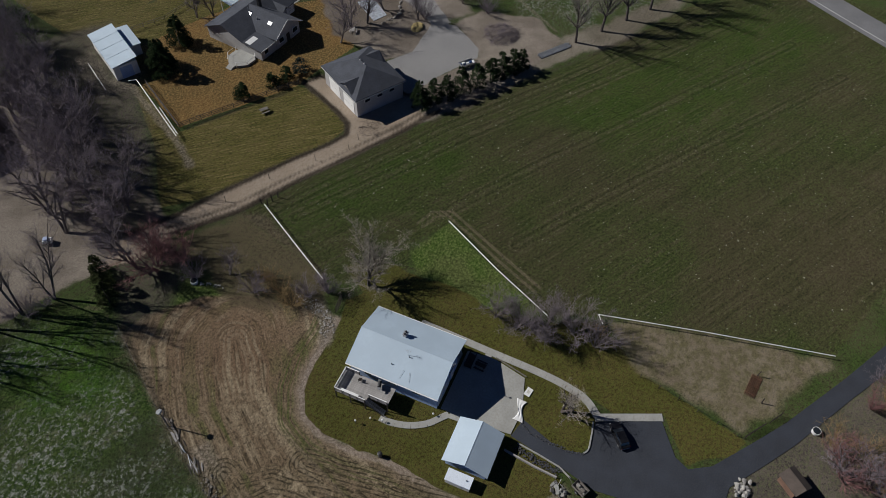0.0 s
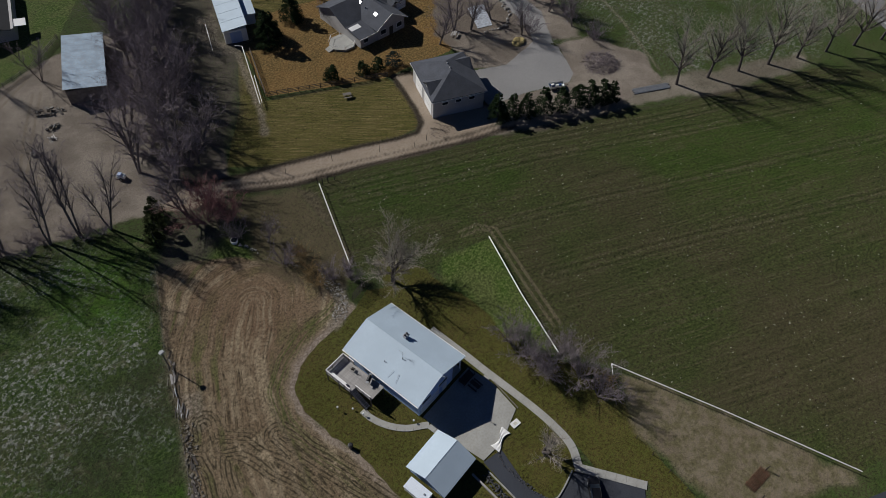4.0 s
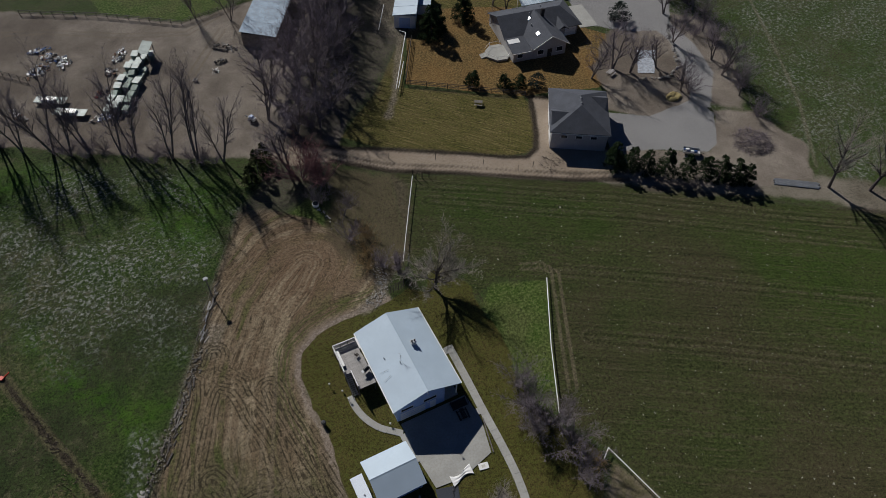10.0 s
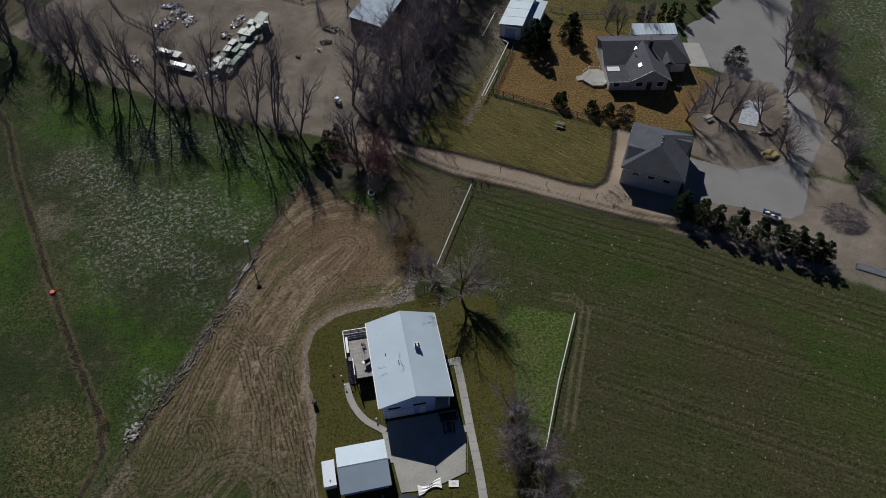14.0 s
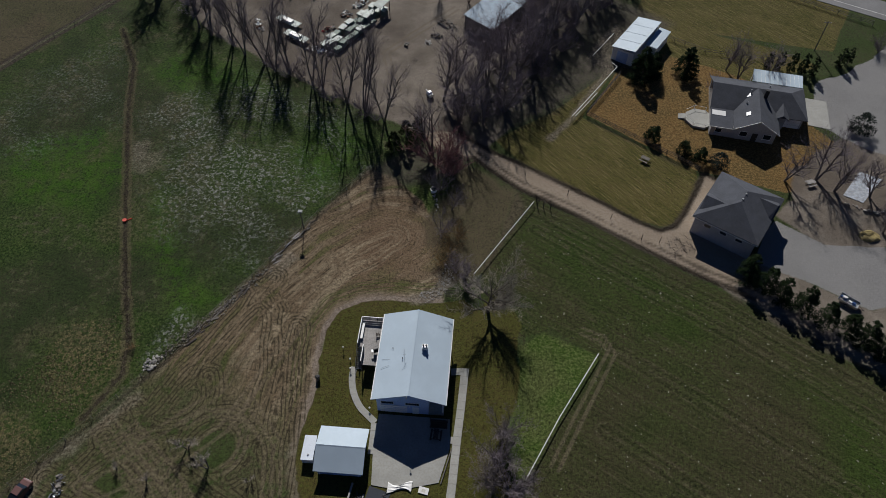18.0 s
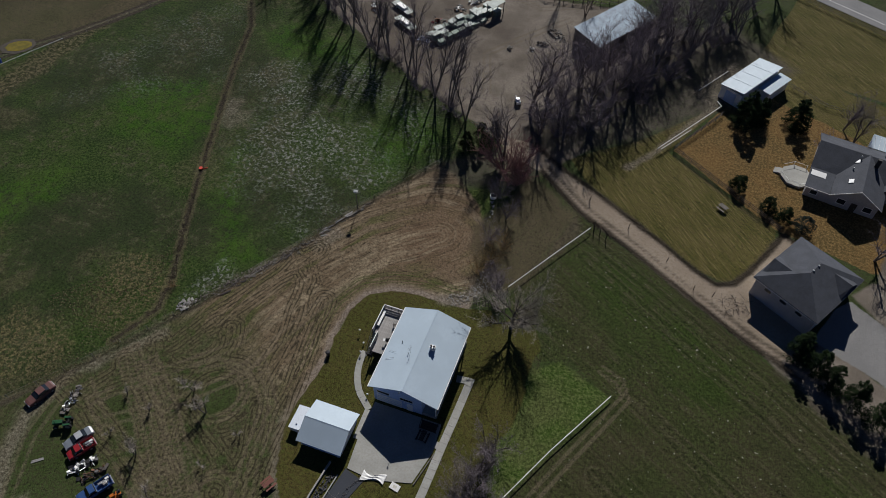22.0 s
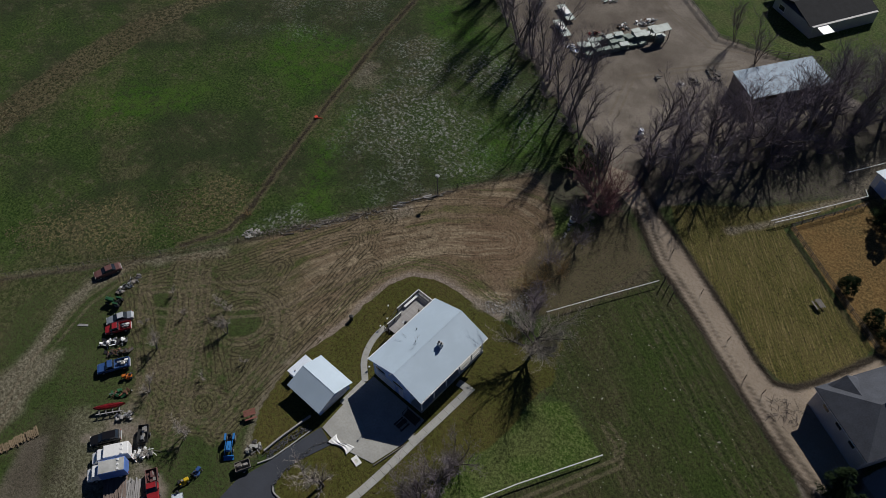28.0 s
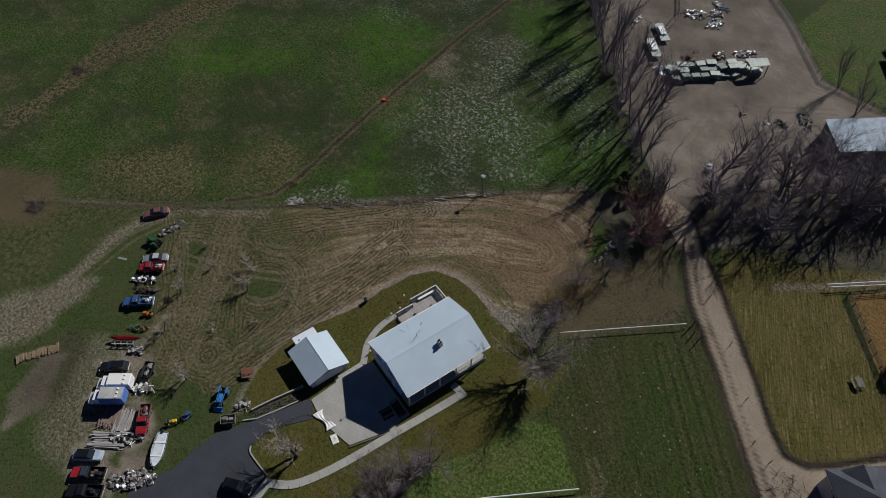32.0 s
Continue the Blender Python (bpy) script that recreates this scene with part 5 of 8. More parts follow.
trailer("dark utility trailer with junk", pose(-32.8, -38.0, 0, 0, 0, -40), 2.8, 1.5, black, [metal, stone])
trailer("small grey trailer by the rock wall", pose(-17.6, -31.4, 0, 0, 0, 62), 2.2, 1.4, grey_wood, [stone, grey_wood])
trailer("flat silver trailer behind the pines", pose(66.2, 17.6, 0, 0, 0, -40), 3.4, 1.7, metal, [blue_car, white])


def boat():
    b = thing("boat", "upturned pale aluminium boat on the grass", "boat", pose(-19.35, -41.75, 0, 0, 0, -38))
    hull = bmesh.new()
    rings = []
    for x, w, z in ((-2.7, 0.78, 0.72), (-1.6, 0.92, 0.8), (0, 0.98, 0.82), (1.3, 0.86, 0.8), (2.2, 0.5, 0.76), (2.75, 0.05, 0.7)):
        rings.append([hull.verts.new((x, y * w, zz)) for y, zz in ((-1, z), (-0.92, 0.35), (-0.45, 0.15), (0, 0.08), (0.45, 0.15), (0.92, 0.35), (1, z))])
    for a, c in zip(rings[:-1], rings[1:]):
        for k in range(6):
            hull.faces.new((a[k], a[k + 1], c[k + 1], c[k]))
    hull.faces.new(rings[0])
    bmesh.ops.solidify(hull, geom=hull.faces[:], thickness=0.05)
    bmesh.ops.recalc_face_normals(hull, faces=hull.faces[:])
    part("hull", hull, mat("boat_aluminium", (0.62, 0.66, 0.70), 0.4, 0.2, spread=0), b, smooth=False)
    part("cover", loft([(-2.65, 0.72, 0.5, 0.62, 0.6), (0, 0.93, 0.5, 0.75, 0.7), (1.4, 0.8, 0.5, 0.72, 0.6), (2.5, 0.2, 0.5, 0.66, 0.15)]), mat("pale_boat_cover", (0.60, 0.65, 0.70), 0.6, spread=0), b)
    for x in (-1.2, 0.9):
        part("thwart", boxed(x, -0.85, 0.74, x + 0.25, 0.85, 0.79), white, b)
    part("outboard", boxed(-3.0, -0.18, 0.4, -2.7, 0.18, 1.05, 0.05), black, b)
    for x in (-1.8, 1.2):
        part("trestle", boxed(x, -0.7, -0.02, x + 0.12, 0.7, 0.2), grey_wood, b)


boat()


def canoe():
    c = thing("canoe", "red canoe lying on a pale timber rack", "canoe", pose(-40.6, -38.7, 0.0, 0, 0, 52))
    h = bmesh.new()
    rings = []
    for k in range(9):
        x = -2.4 + 0.6 * k
        w = 0.44 * max(0.02, 1 - (x / 2.42) ** 2) ** 0.6
        rings.append([h.verts.new((x, y * w, z)) for y, z in ((-1, 0.62), (-0.8, 0.9), (0, 1.02), (0.8, 0.9), (1, 0.62))])
    for a, b in zip(rings[:-1], rings[1:]):
        for k in range(4):
            h.faces.new((a[k], a[k + 1], b[k + 1], b[k]))
    bmesh.ops.solidify(h, geom=h.faces[:], thickness=0.03)
    part("hull", h, red_car, c)
    for x in (-1.5, -0.5, 0.5, 1.5):
        part("rack_arm", boxed(x - 0.06, -1.1, 0.5, x + 0.06, 0.4, 0.6), deck_wood, c)
        part("rack_leg", boxed(x - 0.06, -1.1, -0.05, x + 0.06, -0.98, 0.5), deck_wood, c)
        part("rack_leg", boxed(x - 0.06, 0.28, -0.05, x + 0.06, 0.4, 0.5), deck_wood, c)
    part("rack_rail", boxed(-1.9, -1.15, 0.6, 1.9, -1.03, 0.7), deck_wood, c)


canoe()


# ---- timber, scrap and machines ----
def lumber_pile(label, m, L, W, layers, material, seed):
    p = thing("lumber_pile", label, "timber", m)
    rng = random.Random(seed)
    meshes = [part("board", boxed(-L / 2, -0.09, 0, L / 2, 0.09, 0.05), material, p)]
    meshes[0].matrix_basis = pose(0, -W / 2, 0.0)
    for lay in range(layers):
        n = int(W / 0.24)
        for k in range(n):
            if rng.random() < 0.12 * lay:
                continue
            y = -W / 2 + (k + 0.5) * W / n
            shared("board", meshes[0].data, p, pose(rng.uniform(-0.25, 0.25), y, 0.055 * lay + 0.02, 0, rng.uniform(-1, 1), rng.uniform(-4, 4)) @ Matrix.Diagonal((rng.uniform(0.7, 1.1), 1, 1, 1)))


lumber_pile("stack of weathered reddish boards", pose(-29.0, -45.6, 0, 0, 0, -38), 3.6, 3.2, 5, mat("reddish_boards", (0.24, 0.18, 0.15), 0.85, spread=0.5), 2)
lumber_pile("stack of old grey boards", pose(-26.9, -44.4, 0, 0, 0, -40), 3.8, 2.6, 4, deck_wood, 5)
lumber_pile("flat stack of wide planks on bearers", pose(-25.4, -47.3, 0, 0, 0, 50), 5.2, 2.4, 6, deck_wood, 7)
lumber_pile("split logs stacked in rows on grass", pose(-46.6, -51.2, 0, 0, 0, -15), 1.5, 6.6, 4, mat("tan_firewood", (0.27, 0.20, 0.12), 0.9, spread=0.5), 9)
lumber_pile("row of old fence boards lying flat", pose(-57.4, -33.0, 0, 0, 0, 38), 1.8, 0.4, 1, deck_wood, 11)


def scrap_heap(label, m, size, count, materials, seed, tall=0.7):
    """A heap of separate pieces: bars, boxes, drums and sheets."""
    h = thing("scrap_heap", label, "scrap", m)
    rng = random.Random(seed)
    for k in range(int(count * 1.7)):
        a, r = rng.uniform(0, 6.283), rng.random() ** 0.6
        x, y = size[0] * r * math.cos(a), size[1] * r * math.sin(a)
        z = tall * (1 - r) * rng.random()
        kind = rng.random()
        mm = pose(x, y, z, rng.uniform(-25, 25), rng.uniform(-25, 25), rng.uniform(0, 360)) @ Matrix.Diagonal((0.72, 0.6, 0.6, 1))
        c = materials[rng.randrange(len(materials))]
        if kind < 0.35:
            b = boxed(-rng.uniform(0.4, 1.3), -0.07, 0, rng.uniform(0.4, 1.3), 0.07, 0.1)
            n = "bar"
        elif kind < 0.65:
            b = boxed(-rng.uniform(0.2, 0.6), -rng.uniform(0.15, 0.5), 0, rng.uniform(0.2, 0.6), rng.uniform(0.15, 0.5), rng.uniform(0.1, 0.6), 0.04)
            n = "crate"
        elif kind < 0.8:
            b = tube(bmesh.new(), (0, 0, 0), (rng.uniform(-0.4, 0.4), 0.1, rng.uniform(0.3, 0.8)), rng.uniform(0.12, 0.3), None, 10)
            n = "drum"
        else:
            b = uneven(boxed(-rng.uniform(0.3, 0.9), -rng.uniform(0.2, 0.6), 0.0, rng.uniform(0.3, 0.9), rng.uniform(0.2, 0.6), 0.04), 0.08, k)
            n = "sheet"
        bmesh.ops.transform(b, matrix=mm, verts=b.verts)
        low = min(v.co.z for v in b.verts)
        bmesh.ops.translate(b, vec=(0, 0, -low + max(0, z * 0.6) - 0.03), verts=b.verts)
        part(n, b, c, h)
    return h


rust = mat("rusty_iron", (0.16, 0.075, 0.04), 0.8, var=0.3, spread=0.4)
scrap_heap("heap of white and grey scrap metal", pose(-24.2, -44.6, 0, 0, 0, 50), (2.6, 1.1), 42, [white, metal, stone, grey_wood, black], 1, 0.6)
scrap_heap("tangled heap of branches, boards and white sheet", pose(-17.6, -46.6, 0, 0, 0, 58), (3.4, 1.5), 90, [white, grey_wood, grey_wood, dark_wood, dark_wood, grey_wood, metal, deck_wood], 2, 0.8)
scrap_heap("white engine parts beside the red pickup", pose(-50.4, -31.6, 0, 0, 0, 50), (2.2, 0.8), 26, [white, metal, black], 3, 0.5)
scrap_heap("black machine frames on grass", pose(-48.4, -32.4, 0, 0, 0, 50), (2.2, 0.6), 20, [black, rust, dark_wood], 4, 0.4)
scrap_heap("rusty farm implement frames on grass", pose(-58.6, -23.2, 0, 0, 0, 95), (2.4, 0.7), 22, [black, grey_wood, metal], 5, 0.4)
scrap_heap("dark garden machinery on bare ground", pose(-41.6, -36.2, 0, 0, 0, 50), (1.6, 0.6), 14, [black, rust, green_paint], 6, 0.4)
scrap_heap("dismantled machine parts on bare ground", pose(-37.8, -38.2, 0, 0, 0, 50), (1.4, 0.7), 16, [black, metal, deck_wood], 7, 0.4)
scrap_heap("grey rubble and boards beside the trailer", pose(-30.6, -39.8, 0, 0, 0, 50), (2.0, 0.8), 22, [stone, grey_wood, white], 8, 0.3)
scrap_heap("stone blocks and bins at the drive's edge", pose(-18.8, -28.6, 0, 0, 0, 62), (1.3, 0.9), 16, [stone, concrete, grey_wood], 9, 0.5)


# ---- paths, walls and small things round the house ----
def ribbon(pts, width):
    """The outline of a path of that width along a line."""
    p = [Vector((x, y, 0)) for x, y in pts]
    left, right = [], []
    for i, q in enumerate(p):
        d = (p[min(i + 1, len(p) - 1)] - p[max(i - 1, 0)]).normalized()
        n = Vector((-d.y, d.x, 0)) * width / 2
        left.append((q + n).to_tuple()[:2])
        right.append((q - n).to_tuple()[:2])
    return left, right


def paved(name, label, pts, width, z, piece):
    """A concrete path poured in separate slabs with joints between them."""
    ob = thing(name, label, "path", kind="structure")
    done, carry = [], 0.0
    line = [Vector((x, y, 0)) for x, y in pts]
    length = [0.0]
    for a, b in zip(line[:-1], line[1:]):
        length.append(length[-1] + (b - a).length)

    def at(s):
        for k in range(len(line) - 1):
            if s <= length[k + 1] + 1e-6:
                return line[k].lerp(line[k + 1], (s - length[k]) / (length[k + 1] - length[k]))
        return line[-1]

    n = max(1, round(length[-1] / piece))
    for k in range(n):
        s0, s1 = length[-1] * k / n + 0.012, length[-1] * (k + 1) / n - 0.012
        left, right = ribbon([at(s0).to_tuple()[:2], at((s0 + s1) / 2).to_tuple()[:2], at(s1).to_tuple()[:2]], width)
        part("slab", prism(bmesh.new(), left + right[::-1], -0.1, z), concrete, ob)
    return ob


def curve(pts, n=6):
    """A smooth line through points."""
    p = [Vector((x, y, 0)) for x, y in pts]
    out = []
    for i in range(len(p) - 1):
        a, b, c, d = p[max(i - 1, 0)], p[i], p[i + 1], p[min(i + 2, len(p) - 1)]
        for k in range(n):
            t = k / n
            v = 0.5 * (2 * b + (c - a) * t + (2 * a - 5 * b + 4 * c - d) * t * t + (3 * b - a - 3 * c + d) * t ** 3)
            out.append((v.x, v.y))
    return out + [pts[-1]]


paved("path", "long pale concrete footpath past the porch", curve([(-0.35, 0.6), (-0.75, -6), (-1.2, -12), (-1.7, -19.8), (-2.3, -24.5), (-3.4, -28.4), (-5.6, -31.0)]), 1.25, 0.035, 1.5)
paved("path", "pale concrete strip edging the asphalt", [(-5.9, -30.6), (-1.9, -40.3)], 1.25, 0.04, 1.5)
paved("path", "short concrete landing at the porch", [(-2.6, -0.2), (-1.0, 0.0)], 1.2, 0.03, 1.6)
paved("path", "short concrete landing before the stairs", [(-2.4, -11.9), (-1.8, -11.9)], 1.1, 0.03, 1.0)
paved("path", "curved pale concrete path beside the deck", curve([(-18.4, -0.2), (-18.5, -2.2), (-17.9, -4.8), (-16.6, -7.2), (-14.8, -8.9), (-13.9, -9.7)]), 1.05, 0.03, 1.2)
paved("path", "narrow concrete strip along the garage", [(-14.0, -9.8), (-13.95, -14.8)], 1.0, 0.028, 1.3)


def porch_stairs():
    s = thing("stairs", "dark timber stairs and bench below the porch", "stairs", pose(-4.0, -8.9, 0, 0, 0, -1.7))
    for k in range(4):
        part("step", boxed(-1.3, -0.3 * k - 0.3, 0, 1.2, -0.3 * k + 0.0, 0.5 - 0.12 * k), dark_wood, s)
    for x in (-1.35, 1.25):
        part("handrail", tube(bmesh.new(), (x, 0, 1.4), (x, -1.3, 0.95), 0.035), dark_wood, s)
        for y in (-0.1, -1.2):
            part("post", boxed(x - 0.05, y - 0.05, 0, x + 0.05, y + 0.05, 1.38 + 0.3 * y), dark_wood, s)


porch_stairs()


def picnic_table(x, y, turn, material, label):
    t = thing("picnic_table", label, "table", pose(x, y, 0, 0, 0, turn))
    for k in range(5):
        part("top_board", boxed(-0.9, -0.36 + k * 0.15, 0.72, 0.9, -0.23 + k * 0.15, 0.76), material, t)
    for sy in (-1, 1):
        part("bench_board", boxed(-0.9, sy * 0.75 - 0.13, 0.42, 0.9, sy * 0.75 + 0.13, 0.46), material, t)
        for x_ in (-0.65, 0.65):
            part("leg", tube(bmesh.new(), (x_, sy * 0.7, -0.03), (x_, sy * 0.2, 0.72), 0.045, sides=4), material, t)
    for x_ in (-0.65, 0.65):
        part("crossbar", boxed(x_ - 0.04, -0.85, 0.38, x_ + 0.04, 0.85, 0.42), material, t)


picnic_table(-4.4, -11.4, 85, dark_wood, "dark timber picnic table in the house's shade")
picnic_table(34.9, 51.3, -35, grey_wood, "grey timber picnic table on the grass")
picnic_table(67.4, 46.6, 20, deck_wood, "pale timber table under the bare tree")
picnic_table(-23.2, -25.4, 62, mat("red_stained_wood", (0.20, 0.07, 0.05), 0.7, spread=0.3), "small red-brown timber bench at the lawn's edge")


def trellis(x, y, turn):
    t = thing("trellis", "dark timber lattice frame standing behind the house", "trellis", pose(x, y, 0, 0, 0, turn))
    for k in range(6):
        part("upright", boxed(-1.3 + k * 0.52 - 0.04, -0.04, -0.05, -1.3 + k * 0.52 + 0.04, 0.04, 2.2), dark_wood, t)
    for k in range(5):
        part("crossbar", boxed(-1.4, -0.07, 0.3 + k * 0.45, 1.4, -0.02, 0.37 + k * 0.45), dark_wood, t)


trellis(-2.9, 14.6, 4)


def path_lamp(x, y, h=0.8):
    l = thing("garden_lamp", "white globe garden lamp on a short post", "lamp", pose(x, y, 0), "garden lamps")
    part("post", tube(bmesh.new(), (0, 0, -0.05), (0, 0, h), 0.035), black, l)
    g = bmesh.new()
    bmesh.ops.create_icosphere(g, subdivisions=2, radius=0.17, matrix=Matrix.Translation((0, 0, h + 0.12)))
    part("globe", g, white, l)


path_lamp(-20.6, 2.8)
path_lamp(-18.9, -0.9, 0.6)
path_lamp(-19.2, 1.0, 0.3)
path_lamp(-15.0, -7.6, 0.5)


def litter_bin(x, y):
    b = thing("bin", "dark grey lidded dustbin on the lawn's edge", "bin", pose(x, y, 0, 0, 0, 25))
    part("body", tube(bmesh.new(), (0, 0, -0.04), (0, 0, 0.85), 0.28, 0.36, 12), mat("dark_grey_plastic", (0.05, 0.055, 0.065), 0.5), b)
    part("lid", tube(bmesh.new(), (0, 0, 0.85), (0, 0, 0.95), 0.4, 0.22, 12), black, b)
    part("handle", tube(bmesh.new(), (-0.12, 0, 0.97), (0.12, 0, 0.97), 0.03), black, b)


litter_bin(-23.9, -2.8)


def tarpaulin():
    t = bmesh.new()
    bmesh.ops.create_grid(t, x_segments=26, y_segments=12, size=1)
    for v in t.verts:
        x, y = v.co.x, v.co.y
        w = 0.30 + 0.55 * abs(x) ** 1.5
        v.co = Vector((x * 1.75, y * w + 0.35 * math.sin(x * 2.2), 0.09 + 0.10 * abs(noise.noise(Vector((x * 3.1, y * 4, 1)))) + 0.10 * math.sin(y * 7 + x * 3) * (1 - abs(x)) * 0.8))
    bmesh.ops.solidify(t, geom=t.faces[:], thickness=0.02)
    ob = part("tarpaulin", t, white, smooth=True)
    ob.matrix_basis = pose(-9.2, -19.6, 0.02, 0, 0, -4)
    tagged(ob, "crumpled white tarpaulin lying on the concrete", "tarpaulin")


tarpaulin()
board = thing("sign_board", "white panel lying flat on the ground", "panel", pose(-5.7, -19.9, 0.03, 3, 2, -12))
part("panel", boxed(-0.75, -0.5, 0.0, 0.75, 0.5, 0.07, 0.02), white, board)
part("frame", boxed(-0.3, -0.2, 0.07, 0.25, 0.2, 0.09), mat("pale_cream_paint", (0.66, 0.64, 0.56), 0.6), board)


def stones(label, line, count, size, seed, spread_=0.4, rows=1, material=None, name="stone_wall"):
    """A row or bank of separate rough stones along a line."""
    w = thing(name, label, "wall" if name == "stone_wall" else "stones")
    rng = random.Random(seed)
    meshes = []
    for k in range(5):
        b = bmesh.new()
        bmesh.ops.create_icosphere(b, subdivisions=1, radius=0.5)
        for v in b.verts:
            v.co *= rng.uniform(0.75, 1.15)
        ob = part("stone", b, material or stone, w)
        meshes.append(ob)
    p = [Vector((x, y, 0)) for x, y in line]
    total = sum((b - a).length for a, b in zip(p[:-1], p[1:]))
    for k in range(count):
        s = total * (k + rng.random()) / count
        for a, b in zip(p[:-1], p[1:]):
            if s <= (b - a).length:
                break
            s -= (b - a).length
        q = a.lerp(b, min(1, s / (b - a).length))
        q += Vector((rng.uniform(-spread_, spread_), rng.uniform(-spread_, spread_), 0))
        z = size * rng.uniform(0.5, 1.3)
        m = pose(q.x, q.y, z * 0.18 + (size * 0.5 * rng.randrange(rows)), rng.uniform(0, 40), rng.uniform(0, 40), rng.uniform(0, 360)) @ Matrix.Diagonal((z * 1.3, z, z * 0.5, 1))
        if k < 5:
            meshes[k].matrix_basis = m
        else:
            shared("stone", meshes[k % 5].data, w, m)
    return w


dark_slate = mat("dark_slate_stone", (0.075, 0.075, 0.082), 0.8, var=0.3, scale=2, fine=8, bump=0.4, spread=0.6)
stones("low edging of dark broken slate along the drive", [(-12.2, -30.4), (-12.7, -28.7), (-12.4, -25.4), (-12.1, -22.3), (-11.0, -20.4)], 120, 0.20, 3, 0.28, 1, dark_slate)
stones("bed of dark slate between two kerbs by the garage", [(-15.2, -21.0), (-15.9, -24.7), (-16.4, -28.2)], 150, 0.26, 4, 0.55, 1, dark_slate)
stones("pale rubble washed up behind the house", [(-8.5, 14.2), (-5.6, 15.4), (-4.2, 18.0), (-3.6, 21.8)], 190, 0.22, 5, 1.1, 1, mat("pale_rubble", (0.45, 0.43, 0.40), 0.9, spread=0.5), "rubble")
stones("rough stones along the pasture ditch", [(-36.5, 19.0), (-43.0, 9.0), (-49.5, 0.5), (-52, -2.5)], 290, 0.30, 6, 0.9, 1, mat("mossy_dark_stone", (0.25, 0.225, 0.185), 0.95, spread=0.6), "rubble")
stones("pale stones by the culvert in the pasture edge", [(-50.6, -0.6), (-52.0, -2.2)], 50, 0.45, 7, 0.9, 1, mat("pale_rubble", (0.45, 0.43, 0.40), 0.9), "rubble")
stones("boulder ring round the gravel mound", [(71.6, 42.4), (78.7, 39.4), (83.6, 42.0), (86.0, 46.0), (88.0, 50.0), (92.0, 56.0)], 60, 0.7, 8, 0.5, 1, None, "rubble")
stones("heap of pale rocks beside the road", [(-7.6, -53.2), (-9.8, -53.0)], 60, 0.55, 9, 0.9, 2, mat("pale_rubble", (0.45, 0.43, 0.40), 0.9), "rubble")
stones("broken concrete at the foot of the lane hedge", [(-8.0, 39.5), (-7.4, 37.5), (-6.8, 34.8)], 18, 0.45, 10, 0.3, 1, mat("pale_rubble", (0.45, 0.43, 0.40), 0.9), "rubble")


def kerb(label, line, material, h=0.18, w=0.22, piece=1.0, name="kerb"):
    k_ = thing(name, label, "kerb", kind="structure")
    p = [Vector((x, y, 0)) for x, y in line]
    for a, b in zip(p[:-1], p[1:]):
        n = max(1, round((b - a).length / piece))
        t = math.degrees(math.atan2(b.y - a.y, b.x - a.x))
        L = (b - a).length / n
        me = None
        for k in range(n):
            q = a.lerp(b, (k + 0.5) / n)
            if me is None:
                o = part("kerbstone", boxed(-L / 2 + 0.008, -w / 2, -0.1, L / 2 - 0.008, w / 2, h, 0.02), material, k_)
                me = o.data
                o.matrix_basis = pose(q.x, q.y, 0, 0, 0, t)
            else:
                shared("kerbstone", me, k_, pose(q.x, q.y, 0, 0, 0, t))


kerb("pale concrete kerb round the grass island", curve([(-12.1, -30.5), (-11.3, -31.0), (-9.2, -30.9), (-6.7, -30.6)], 4), concrete)
kerb("pale kerb between the slate bed and the drive", [(-14.3, -20.9), (-14.9, -24.7), (-15.5, -27.8), (-16.5, -29.7)], concrete, 0.16, 0.2, 1.2)
kerb("grey timber sleepers along the garage bank", [(-16.1, -19.4), (-16.9, -24.6), (-17.2, -27.8)], deck_wood, 0.35, 0.25, 2.2)
kerb("timber edging beside the concrete apron", [(-3.3, -18.8), (-1.9, -13.2)], grey_wood, 0.15, 0.15, 1.5)


# ---- fences ----
def post_fence(label, line, posts, rails, h, post_r, rail_r, material, rail_mat=None, name="fence"):
    f = thing(name, label, "fence")
    p = [Vector((x, y, 0)) for x, y in line]
    me = None
    for a, b in zip(p[:-1], p[1:]):
        n = max(1, round((b - a).length / posts))
        t = math.degrees(math.atan2(b.y - a.y, b.x - a.x))
        L = (b - a).length
        for k in range(n + 1):
            q = a.lerp(b, k / n)
            if me is None:
                o = part("post", tube(bmesh.new(), (0, 0, -0.1), (0, 0, h + 0.08), post_r, post_r * 0.9, 8), material, f)
                me = o.data
                o.matrix_basis = pose(q.x, q.y, 0)
            else:
                shared("post", me, f, pose(q.x, q.y, 0))
        for z in rails:
            for k in range(n):
                u, v = a.lerp(b, k / n), a.lerp(b, (k + 1) / n)
                part("rail", tube(bmesh.new(), (u.x, u.y, z), (v.x, v.y, z + 0.01 * (k % 3)), rail_r, rail_r, 6), rail_mat or material, f)
    return f


pipe = mat("white_pipe", (0.84, 0.84, 0.83), 0.4, var=0.05, bump=0, spread=0.03)
post_fence("white pipe rail fence across the field's corner", [(11.7, 37.5), (6.0, 28.2), (0.6, 19.3)], 3.6, (0.95,), 0.9, 0.05, 0.07, dark_wood, pipe)
post_fence("white pipe rail fence beside the bright grass", [(21.5, 4.3), (14.5, -7.5), (8.6, -18.6)], 4.0, (0.7,), 0.65, 0.05, 0.085, grey_wood, pipe)
post_fence("long white pipe rail fence along the pen", [(12.0, -26.5), (15.5, -44), (19.0, -64.2)], 4.0, (0.9,), 0.85, 0.05, 0.08, grey_wood, pipe)
